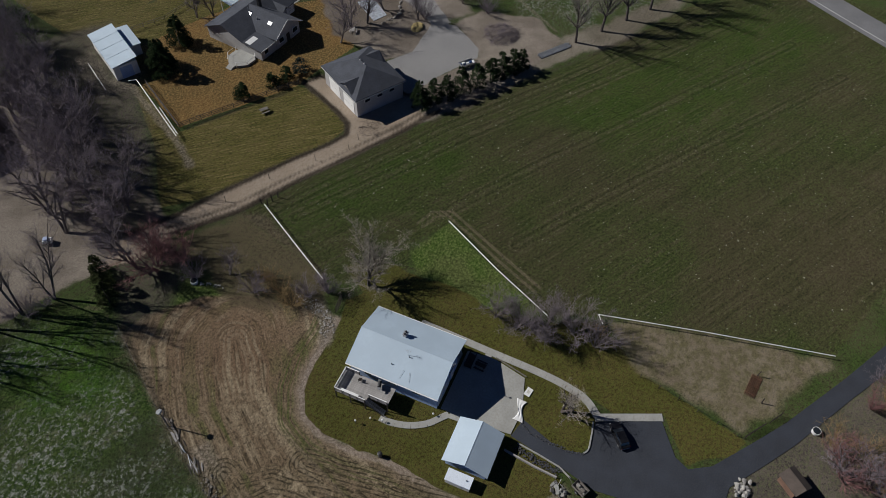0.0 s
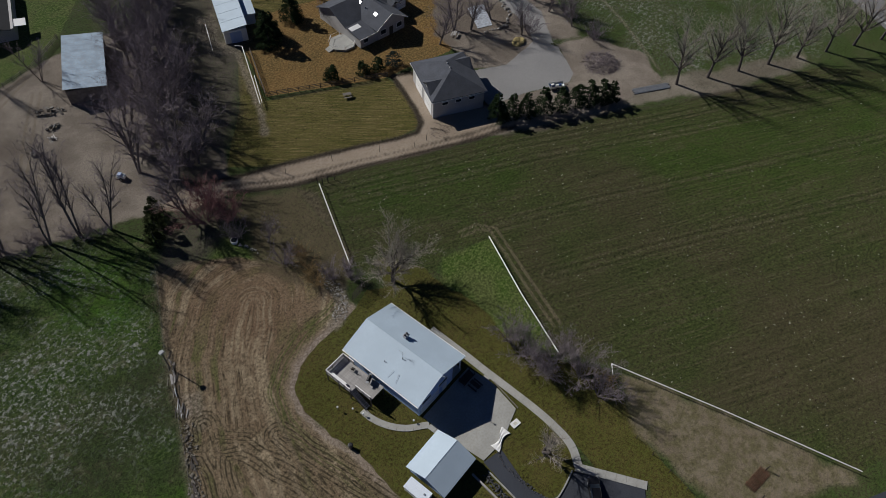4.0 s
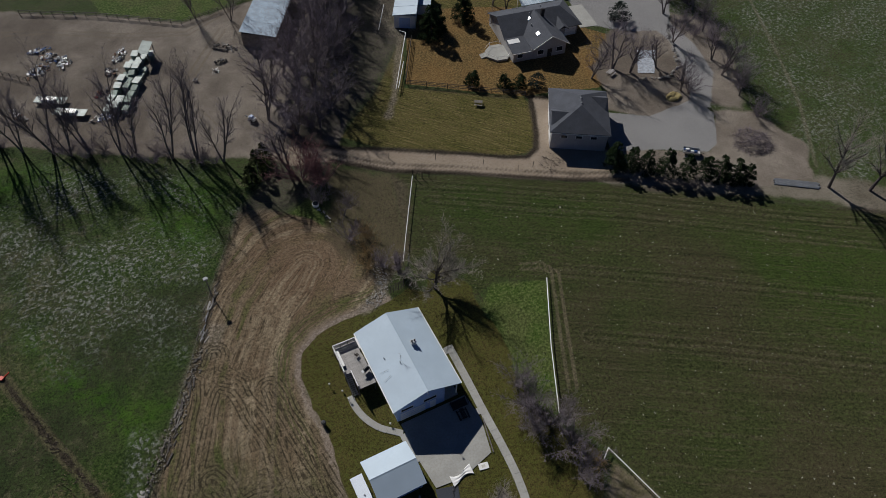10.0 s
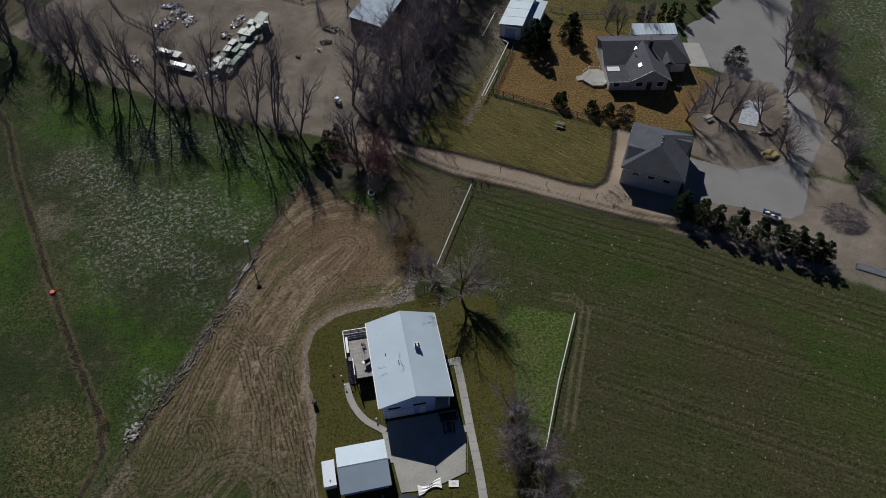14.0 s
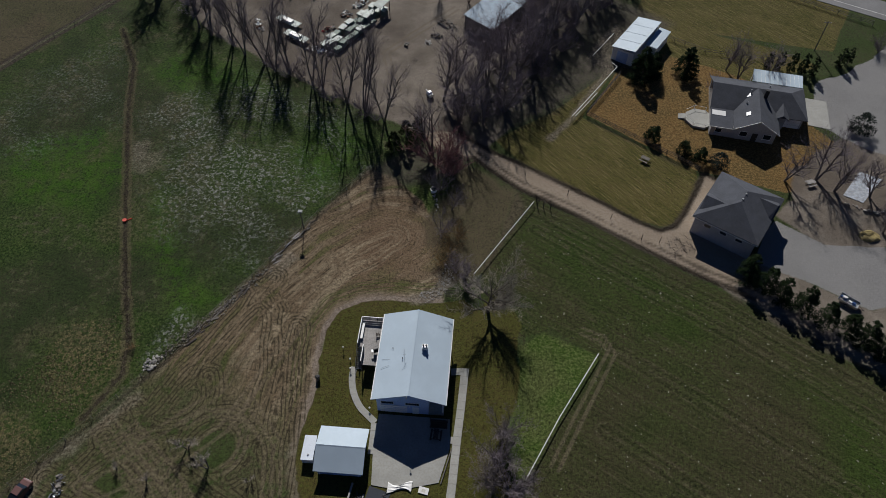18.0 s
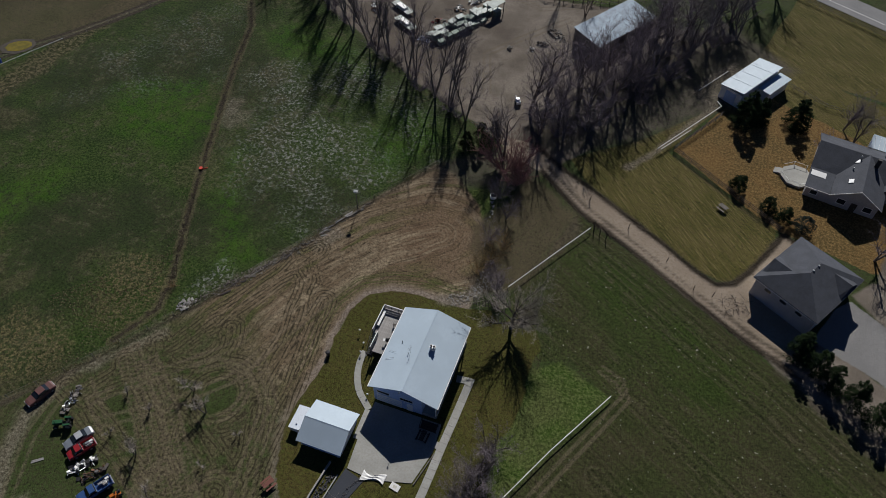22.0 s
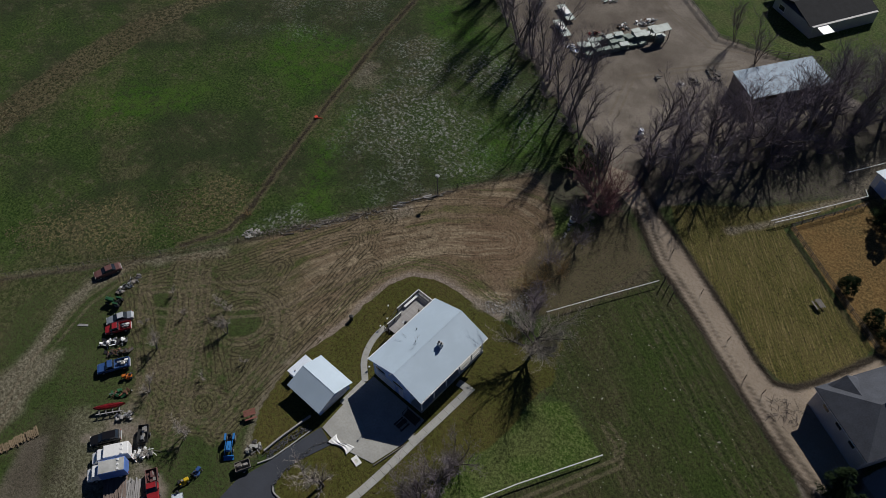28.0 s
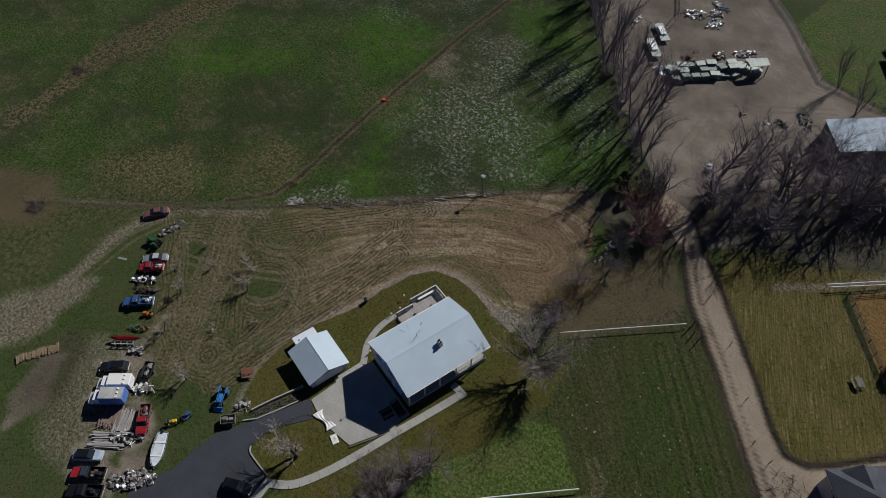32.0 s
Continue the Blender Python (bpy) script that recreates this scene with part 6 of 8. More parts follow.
post_fence("short white pipe rail turning at the pen's corner", [(12.0, -26.5), (10.4, -27.6)], 2.0, (0.9,), 0.85, 0.05, 0.08, grey_wood, pipe)
post_fence("white pipe rail fence by the white shed", [(26.7, 84.9), (32.4, 94.0)], 3.5, (1.15,), 1.1, 0.05, 0.085, grey_wood, pipe)
post_fence("white pipe rail fence along the path by the lawn", [(31.0, 82.4), (32.0, 81.0), (20.6, 63.0)], 3.5, (1.15,), 1.1, 0.05, 0.085, grey_wood, pipe)
post_fence("short white pipe rail beside the path", [(26.6, 71.3), (21.3, 63.2)], 3.5, (1.0,), 0.95, 0.05, 0.07, grey_wood, pipe)
post_fence("low wire fence along the far field's edge", [(-118.4, 55.4), (-101.8, 84.6), (-90, 106)], 6.0, (0.9,), 0.9, 0.06, 0.02, grey_wood)
post_fence("white pipe rail fence at the far field's edge", [(-130, 34), (-122.1, 48.9), (-118.4, 55.4)], 4.0, (0.9,), 0.85, 0.05, 0.07, grey_wood, pipe)
post_fence("brown timber rail fence round the golden lawn", [(32.6, 79.2), (23.9, 64.9), (35.4, 56.5), (41.8, 52.0), (45.6, 49.0)], 2.4, (0.35, 0.75, 1.15), 1.2, 0.08, 0.055, dark_wood)
post_fence("grey timber corral fence of the scrap yard", [(-48, 132), (-31.6, 122.6), (-14.2, 110.0), (-2.4, 111.6), (8, 117)], 2.6, (0.4, 0.8, 1.2), 1.3, 0.09, 0.06, grey_wood)
post_fence("timber rail fence along the far road", [(40, 136.5), (57.5, 127.2), (76, 117.2), (98, 104)], 3.0, (0.4, 0.8, 1.15), 1.2, 0.08, 0.055, grey_wood)
post_fence("timber rail fence behind the neighbour's garden", [(45, 95), (54, 89.5), (64, 87.5), (76, 89)], 3.0, (0.5, 1.0), 1.1, 0.07, 0.05, grey_wood)
post_fence("old dark post fence beside the scrap pens", [(-50.5, 104), (-58, 112), (-62, 122)], 2.4, (0.4, 0.8, 1.2), 1.3, 0.08, 0.05, dark_wood)
post_fence("sagging grey post fence along the pasture", PASTURE_FENCE, 4.5, (0.95,), 1.0, 0.06, 0.018, grey_wood)
post_fence("dark posts with wire along the verge", [(3.6, -35.6), (-0.6, -51.4)], 3.5, (0.9,), 1.0, 0.06, 0.015, dark_wood)


def lone_posts(label, spots, h, r, material):
    f = thing("fence_posts", label, "post")
    me = None
    for k, (x, y) in enumerate(spots):
        m = pose(x, y, -0.1, 3 * (-1) ** k, 2, 20 * k)
        if me is None:
            o = part("post", tube(bmesh.new(), (0, 0, 0), (0, 0, h), r, r * 0.85, 8), material, f)
            me, o.matrix_basis = o.data, m
        else:
            shared("post", me, f, m)


lone_posts("dark wooden posts beside the gravel lane", [(12.4, 37.4), (13.6, 37.0), (14.9, 36.6), (12.3, 38.6)], 1.7, 0.1, dark_wood)
lone_posts("thin dark posts along the lane", [(10.2, 45.2), (18.5, 40.5), (26.4, 34.8), (31.7, 29.9), (35.0, 29.5)], 1.5, 0.06, dark_wood)


def metal_gate(label, a, b, h=1.2):
    a, b = Vector((*a, 0)), Vector((*b, 0))
    g = thing("gate", label, "gate")
    for z in (0.15, 0.4, 0.65, 0.9, h):
        part("gate_rail", tube(bmesh.new(), a + Vector((0, 0, z)), b + Vector((0, 0, z)), 0.03), dark_wood, g)
    for k in range(4):
        q = a.lerp(b, k / 3)
        part("gate_upright", tube(bmesh.new(), q + Vector((0, 0, -0.08)), q + Vector((0, 0, h + 0.1)), 0.04), dark_wood, g)


metal_gate("dark pipe gate into the bare pen", (-0.6, -52.4), (2.7, -55.0))
metal_gate("second dark pipe gate beside the lane", (3.4, -55.7), (5.4, -57.2))


def yard_pole():
    p = thing("lamp_post", "wooden yard pole with a lamp head", "lamp", pose(-31.75, 28.5, 0))
    part("pole", tube(bmesh.new(), (0, 0, -0.2), (0, 0, 4.7), 0.1, 0.075, 8), grey_wood, p)
    part("arm", tube(bmesh.new(), (0, 0, 4.6), (0.1, 0.5, 4.95), 0.03), metal, p)
    part("lamp_head", loft([(-0.4, 0.28, 4.85, 5.05, 0.24), (0.0, 0.36, 4.83, 5.12, 0.28), (0.4, 0.28, 4.85, 5.05, 0.24)]), mat("weathered_lamp_grey", (0.30, 0.31, 0.32), 0.6, spread=0), p)
    return p


yard_pole()


def telegraph_pole(x, y, h, label):
    p = thing("utility_pole", label, "pole", pose(x, y, 0))
    part("pole", tube(bmesh.new(), (0, 0, -0.2), (0, 0, h), 0.14, 0.1, 8), grey_wood, p)
    part("crossarm", boxed(-0.9, -0.06, h - 0.5, 0.9, 0.06, h - 0.36), grey_wood, p)
    for k in (-0.7, 0, 0.7):
        part("insulator", tube(bmesh.new(), (k, 0, h - 0.36), (k, 0, h - 0.2), 0.05, 0.03), white, p)


telegraph_pole(80.6, 92.4, 8, "tall wooden utility pole by the far fence")


def hut():
    s = thing("hut", "small brown timber hut with a dark roof", "hut", pose(-5.4, -59.6, 0, 0, 0, -43))
    brown = mat("reddish_brown_planks", (0.20, 0.115, 0.08), 0.8, spread=0.4)
    part("wall", extruded([(-1.2, 0), (-1.2, 1.9), (0, 2.6), (1.2, 1.9), (1.2, 0)], -1.5, 1.5), brown, s)
    for b in gable(1.5, -1.8, 1.8, 1.85, 2.75, thick=0.1):
        part("roof", b, mat("brown_shingles", (0.085, 0.066, 0.055), 0.9, bump=0.4, spread=0.1), s)
    for k in range(8):
        part("plank", boxed(-1.2 + k * 0.3 + 0.01, -1.53, 0.02, -0.92 + k * 0.3, -1.5, 1.85), brown, s)
    d = part("door", boxed(-0.4, -1.57, 0.02, 0.4, -1.53, 1.7), dark_wood, s)
    part("handle", tube(bmesh.new(), (0.25, -1.57, 0.9), (0.25, -1.63, 0.9), 0.03), metal, d)


hut()


def hay_feeder():
    f = thing("hay_feeder", "rusty iron rail feeder lying in the pen", "feeder", pose(8.9, -52.6, 0, 0, 0, -12))
    for k in range(7):
        part("bar", tube(bmesh.new(), (-2.1, -0.75 + k * 0.25, 0.06 + 0.03 * (k % 2)), (2.1, -0.7 + k * 0.25, 0.1), 0.05, sides=5), rust, f)
    for x in (-1.6, 0, 1.6):
        part("cross_bar", tube(bmesh.new(), (x, -0.85, 0.16), (x, 0.9, 0.16), 0.05, sides=5), rust, f)


hay_feeder()
lone_posts("two dark posts standing in the pen", [(11.0, -53.0), (6.4, -54.2)], 1.6, 0.09, dark_wood)


def water_tank(x, y, label, body):
    t = thing("water_trough", label, "trough", pose(x, y, 0, 0, 0, 30))
    part("tub", tube(bmesh.new(), (0, 0, -0.03), (0, 0, 0.6), 0.6, 0.65, 16), body, t)
    part("water", tube(bmesh.new(), (0, 0, 0.6), (0, 0, 0.62), 0.58, 0.58, 16), pane_mat, t)


water_tank(-7.9, 39.9, "white plastic trough beside the bushes", white)
water_tank(4.6, -62.4, "white trough by the wood's edge", white)
feed = thing("feed_bucket", "red plastic tub on the pasture path", "tub", pose(-65.8, 28.3, 0, 0, 0, 15))
part("tub", tube(bmesh.new(), (0, 0, -0.03), (0, 0, 0.35), 0.32, 0.4, 12), paint("signal_orange_plastic", (0.62, 0.05, 0.02), 0.5), feed)
part("rope", tube(bmesh.new(), (0.3, 0, 0.1), (1.3, 0.4, 0.03), 0.09), paint("signal_orange_plastic", (0.62, 0.05, 0.02), 0.5), feed)


# ---- the scrap yard ----
pallet_mat = mat("pale_green_grey_boards", (0.25, 0.31, 0.27), 0.8, var=0.2, spread=0.5, stain=(0.22, 0.25, 0.22))


def pallet_stack(x, y, turn, n, seed, top=None):
    rng = random.Random(seed)
    s = thing("pallet_stack", "stack of pale greenish timber pallets", "pallets", pose(x, y, 0, 0, 0, turn), "pallet stacks in the scrap yard")
    comb = [(-0.9, 0.13), (0.9, 0.13), (0.9, 0.0), (0.8, 0.0), (0.8, 0.1), (0.05, 0.1), (0.05, 0.0), (-0.05, 0.0), (-0.05, 0.1), (-0.8, 0.1), (-0.8, 0.0), (-0.9, 0.0)]
    deck = extruded(comb, -0.65, 0.65)
    o = part("pallet", deck, pallet_mat, s)
    for k in range(n):
        m = pose(rng.uniform(-0.08, 0.08), rng.uniform(-0.08, 0.08), 0.15 * k, 0, 0, rng.uniform(-4, 4))
        if k == 0:
            o.matrix_basis = m
        else:
            shared("pallet", o.data, s, m)
    if top:
        part("cover", boxed(-1.1, -0.8, 0.15 * n, 1.1, 0.8, 0.15 * n + 0.06, 0.02), top, s)


rngp = random.Random(4)
cover_mat = mat("pale_sheet_cover", (0.39, 0.45, 0.42), 0.6, spread=0.2)
for r in range(3):
    for k in range(9):
        if rngp.random() < 0.12:
            continue
        a = Vector((-35.6, 84.0)).lerp(Vector((-25.2, 101.6)), (k + 0.5) / 9) + Vector((0.86, -0.5)) * (r - 1) * 1.75
        pallet_stack(a.x + rngp.uniform(-0.2, 0.2), a.y + rngp.uniform(-0.2, 0.2), 60 + rngp.uniform(-10, 10), rngp.randrange(5, 13), 10 * r + k, cover_mat if rngp.random() < 0.45 else None)


def pallet_roof(x, y):
    s = thing("open_shelter", "small open shelter with a pale sheet roof", "shelter", pose(x, y, 0, 0, 0, 62))
    part("roof", slab_roof([(-2.3, -1.1, 3.0), (2.3, -1.1, 3.0), (2.3, 1.1, 3.4), (-2.3, 1.1, 3.4)], 0.08), cover_mat, s)
    for dx in (-2.0, 2.0):
        for dy, hh in ((-0.9, 2.95), (0.9, 3.3)):
            part("post", boxed(dx - 0.08, dy - 0.08, -0.05, dx + 0.08, dy + 0.08, hh), grey_wood, s)


pallet_roof(-24.6, 100.2)
mixed = [white, metal, blue_car, grey_paint, black, stone, rust]
for k, (x, y, sx, sy, n, mm) in enumerate(((-46.0, 114.5, 2.6, 1.2, 20, [blue_car, grey_paint, white]), (-47.5, 107.2, 3.6, 1.8, 30, mixed), (-42.0, 107.5, 2.4, 1.5, 24, [white, metal, grey_paint]),
                                          (-44.5, 110.8, 2.8, 1.4, 22, mixed), (-38.6, 84.0, 2.4, 1.2, 22, [white, blue_car, stone]), (-37.0, 92.5, 1.8, 1.0, 14, [rust, red_car, black]), (-30.4, 104.4, 3.0, 1.2, 24, [white, metal, grey_paint, rust]),
                                          (-33.5, 99.0, 2.2, 1.2, 18, [rust, white, black]), (-8.0, 96.5, 3.0, 1.6, 26, [grey_wood, dark_wood, black]), (-10.6, 91.5, 2.0, 0.8, 12, [dark_wood, black]), (-12.5, 88.5, 1.0, 0.5, 6, [white, deck_wood]),
                                          (-17.5, 87.6, 0.8, 0.5, 5, [stone]), (-54.0, 93.0, 3.4, 0.8, 22, [white, stone, rust]))):
    scrap_heap("scattered crates, drums and scrap in the yard", pose(x, y, 0, 0, 0, 40 * k), (sx, sy), n, mm, 30 + k, 0.9)


def flatbed(x, y, turn, label):
    t = thing("flatbed_trailer", label, "trailer", pose(x, y, 0, 0, 0, turn))
    part("bed", boxed(-3.4, -1.1, 0.7, 3.4, 1.1, 0.85, 0.03), cover_mat, t)
    part("load", boxed(-1.8, -0.7, 0.85, 1.4, 0.6, 1.25, 0.05), white, t)
    for x_ in (-2.2, -1.3):
        for y_ in (-0.95, 0.95):
            wheel(t, x_, y_, 0.4, 0.25)
    part("leg", boxed(2.4, -0.1, -0.05, 2.6, 0.1, 0.7), black, t)


flatbed(-47.0, 94.2, -32, "pale flatbed trailer in the scrap yard")
flatbed(-44.0, 88.2, -32, "pale low trailer by the cottonwoods")


def sawbench(x, y):
    s = thing("log_splitter", "white and blue machine standing on bare ground", "machine", pose(x, y, 0, 0, 0, 120))
    part("body", boxed(-0.9, -0.5, 0.3, 0.7, 0.5, 1.0, 0.08), white, s)
    part("cowl", boxed(-0.4, -0.45, 1.0, 0.5, 0.45, 1.35, 0.1), paint("pale_blue_paint", (0.35, 0.42, 0.6)), s)
    part("beam", boxed(0.7, -0.12, 0.5, 1.9, 0.12, 0.7), black, s)
    for y_ in (-0.6, 0.6):
        wheel(s, -0.2, y_, 0.34, 0.2)


sawbench(-10.6, 68.8)


def pipe_stack():
    s = thing("pipe_stack", "bundle of long grey irrigation pipes", "pipes", pose(79.2, 1.0, 0, 0, 0, -36.5))
    for k in range(9):
        part("pipe", tube(bmesh.new(), (-4.4 + 0.2 * (k % 3), -0.8 + 0.2 * k, 0.09), (4.3 + 0.15 * (k % 4), -0.75 + 0.2 * k, 0.1), 0.085, None, 8), metal, s)


pipe_stack()


def brush_pile(x, y, r, h, seed, label, material, count=420):
    rng = random.Random(seed)
    segs = []
    for _ in range(count):
        a, d = rng.uniform(0, 6.283), r * rng.random() ** 0.6
        z = h * (1 - (d / r) ** 2) * rng.random()
        way = Vector((rng.gauss(0, 1), rng.gauss(0, 1), rng.gauss(0, 0.35))).normalized()
        p = Vector((d * math.cos(a), d * math.sin(a), z + 0.05))
        L = rng.uniform(0.6, 1.8)
        q = p + way * L
        q.z = max(q.z, 0.02)
        segs.append((p, q, rng.uniform(0.015, 0.06), 0.012, 2))
    ob = new("brush_pile", tubes_mesh("brush_pile", segs, material, 0.012))
    ob.matrix_basis = pose(x, y, 0)
    tagged(ob, label, "brush", kind="stuff")


def gravel_mat_patch():
    b = prism(bmesh.new(), [(78.6, 51.0), (82.4, 49.0), (76.6, 42.2), (73.2, 44.0)], -0.06, 0.05)
    bmesh.ops.subdivide_edges(b, edges=b.edges[:], cuts=2)
    ob = part("ground_sheet", uneven(b, 0.04, 3), mat("faded_blue_sheet", (0.32, 0.36, 0.42), 0.6, var=0.3, scale=1.5, fine=4, stain=(0.28, 0.24, 0.19), spread=0))
    tagged(ob, "faded blue plastic sheet half covered with soil", "sheet")


gravel_mat_patch()
straw_heap = thing("straw_heap", "small heap of yellow straw on bare ground", "straw", pose(75.0, 33.5, 0))
sb = bmesh.new()
bmesh.ops.create_icosphere(sb, subdivisions=3, radius=1.0, matrix=Matrix.Diagonal((1.9, 1.4, 0.7, 1)))
part("straw", uneven(sb, 0.3, 2, 1.3), mat("yellow_straw", (0.38, 0.30, 0.13), 0.95, fine=20, bump=0.8, spread=0), straw_heap)


def strewn_lengths(label, start, end, count, materials, seed):
    """Long thin boards and pipes that lie along the foot of a fence."""
    w = thing("scrap_timber", label, "scrap")
    rng = random.Random(seed)
    a, b = Vector((*start, 0)), Vector((*end, 0))
    turn = math.degrees(math.atan2(b.y - a.y, b.x - a.x))
    for _ in range(count):
        q = a.lerp(b, rng.random())
        L, t = rng.uniform(0.5, 2.2), rng.uniform(0.05, 0.16)
        m = pose(q.x + rng.gauss(0, 0.35), q.y + rng.gauss(0, 0.35), 0.02, 0, 0, turn + rng.gauss(0, 14))
        kind_ = rng.choice(materials)
        if kind_ is metal:
            part("pipe", tube(bmesh.new(), (-L / 2, 0, t / 2), (L / 2, 0, t / 2), t / 2, None, 6), kind_, w).matrix_basis = m
        else:
            part("board", boxed(-L / 2, -t, 0, L / 2, t, t * 0.6, 0.006), kind_, w).matrix_basis = m


strewn_lengths("pale boards and pipes lying along the pasture fence", (-30.6, 29.6), (-36.6, 19.8), 30, [deck_wood, metal, grey_wood, grey_wood, dark_wood], 50)
strewn_lengths("grey branches and boards in the weedy fence bank", (-37.5, 18.0), (-47.0, 2.6), 26, [grey_wood, dark_wood, dark_wood], 51)


# ---- the far pond ----
def pond():
    m = bpy.data.materials.new("murky_yellow_water")
    m.use_nodes = True
    nt = m.node_tree
    b = nt.nodes["Principled BSDF"]
    tc = nt.nodes.new("ShaderNodeTexCoord").outputs["Object"]
    link(nt, mix(nt, ramp(nt, noise_node(nt, tc, 0.8, 3), 0.35, 0.65), (0.20, 0.16, 0.03), (0.14, 0.12, 0.03)), b.inputs["Base Color"])
    b.inputs["Roughness"].default_value = 0.12
    p = thing("pond", "small murky yellow pond in the far field", "pond", pose(-127.4, 50.3, 0, 0, 0, 32), kind="structure")
    part("water", prism(bmesh.new(), [(3.0 * math.cos(k * 0.35) * (1 + 0.06 * math.sin(3 * k)), 2.0 * math.sin(k * 0.35)) for k in range(18)], -0.1, 0.05), m, p)
    rng = random.Random(4)
    bank = []
    for k in range(26):
        a = k * 0.2417
        bank.append((4.1 * math.cos(a) * rng.uniform(0.9, 1.1), 2.9 * math.sin(a) * rng.uniform(0.9, 1.1)))
    part("bank", prism(bmesh.new(), bank, -0.15, 0.02), mat("wet_dark_soil", (0.045, 0.036, 0.024), 0.8, var=0.3, scale=1, fine=6, bump=0.4, spread=0), p)
    drum = thing("plastic_drum", "blue plastic drum by the far fence", "drum", pose(-127.2, 43.9, 0))
    body = part("body", tube(bmesh.new(), (0, 0, -0.05), (0, 0, 0.9), 0.3, 0.3, 12), paint("blue_plastic", (0.02, 0.08, 0.5), 0.4), drum)
    part("rim", tube(bmesh.new(), (0, 0, 0.9), (0, 0, 0.95), 0.32, 0.32, 12), paint("blue_plastic", (0.02, 0.08, 0.5), 0.4), body)


pond()


# ---- the workshop beyond the lane ----
def hip_planes(w, l, eave, ridge, run, thick=0.14):
    """Four planes of a hip roof, ridge along y; w and l half sizes, run the half length of the ridge."""
    a, b, c, d = (-w, -l, eave), (w, -l, eave), (w, l, eave), (-w, l, eave)
    s, n = (0, -run, ridge), (0, run, ridge)
    return [slab_roof(p, thick) for p in ([a, b, s], [b, c, n, s], [c, d, n], [d, a, s, n])]


def workshop():
    s = thing("workshop", "beige hip-roofed workshop with dark grey shingles", "building", pose(49.4, 35.05, 0, 0, 0, 57.5))
    e, r, w, l = 4.7, 7.6, 6.2, 7.1
    # local x runs along the long south-west side
    part("wall", boxed(-l + 0.5, -w + 0.5, 0, l - 0.5, w - 0.5, e), beige, s)
    for b in hip_planes(w, l, e, r, 1.6):
        bmesh.ops.transform(b, matrix=Matrix.Rotation(radians(90), 4, "Z"), verts=b.verts)
        part("roof", b, roof_dark, s, "dark grey shingled hip roof plane")
    part("fascia", boxed(-l, -w, e - 0.3, l, -w + 0.06, e - 0.14), white, s)
    part("fascia", boxed(-l, w - 0.06, e - 0.3, l, w, e - 0.14), white, s)
    for x in (-l, l - 0.06):
        part("fascia", boxed(x, -w + 0.06, e - 0.3, x + 0.06, w - 0.06, e - 0.14), white, s)
    # cross gables
    for x0, y0, sy in ((2.6, -w + 0.3, -1), (-2.6, w - 0.3, 1)):
        for k in (-1, 1):
            pts = [(x0, y0, 6.5), (x0 + 2.6 * k, y0, e + 0.1), (x0 + 2.6 * k, y0 - sy * 0.7, e + 0.25), (x0, y0 - sy * 4.0, 6.5)]
            part("cross_gable", slab_roof(pts, 0.14), roof_dark, s)
        g = bmesh.new()
        v = [g.verts.new(p) for p in ((x0 - 2.3, y0 - sy * 0.3, e), (x0 + 2.3, y0 - sy * 0.3, e), (x0, y0 - sy * 0.3, 6.25))]
        g.faces.new(v)
        bmesh.ops.solidify(g, geom=g.faces[:], thickness=0.1)
        part("gable_wall", g, beige, s)
    for k in (-1, 1):
        part("roof_vent", boxed(k * 0.8 - 0.15, -0.2, r - 0.25, k * 0.8 + 0.15, 0.1, r + 0.12, 0.03), metal, s)
    # openings on the north-west and south-west walls
    for y in (-3.6, -0.6, 2.4):
        w_ = part("window", boxed(-l + 0.42, y, 3.0, -l + 0.5, y + 1.4, 3.8), white, s)
        part("pane", boxed(-l + 0.4, y + 0.07, 3.07, -l + 0.45, y + 1.33, 3.73), pane_mat, w_)
    for x in (-4.2, -1.2, 1.8):
        window(s, x, x + 1.6, 3.0, 3.7, -w + 0.5, -1)
    d = part("garage_door", boxed(-5.4, w - 0.5, 0, -1.2, w - 0.43, 3.2), white, s)
    part("door_groove", boxed(-5.38, w - 0.43, 1.55, -1.22, w - 0.42, 1.6), beige, d)
    d = part("garage_door", boxed(0.4, w - 0.5, 0, 4.6, w - 0.43, 3.2), white, s)
    part("door_groove", boxed(0.42, w - 0.43, 1.55, 4.58, w - 0.42, 1.6), beige, d)


workshop()


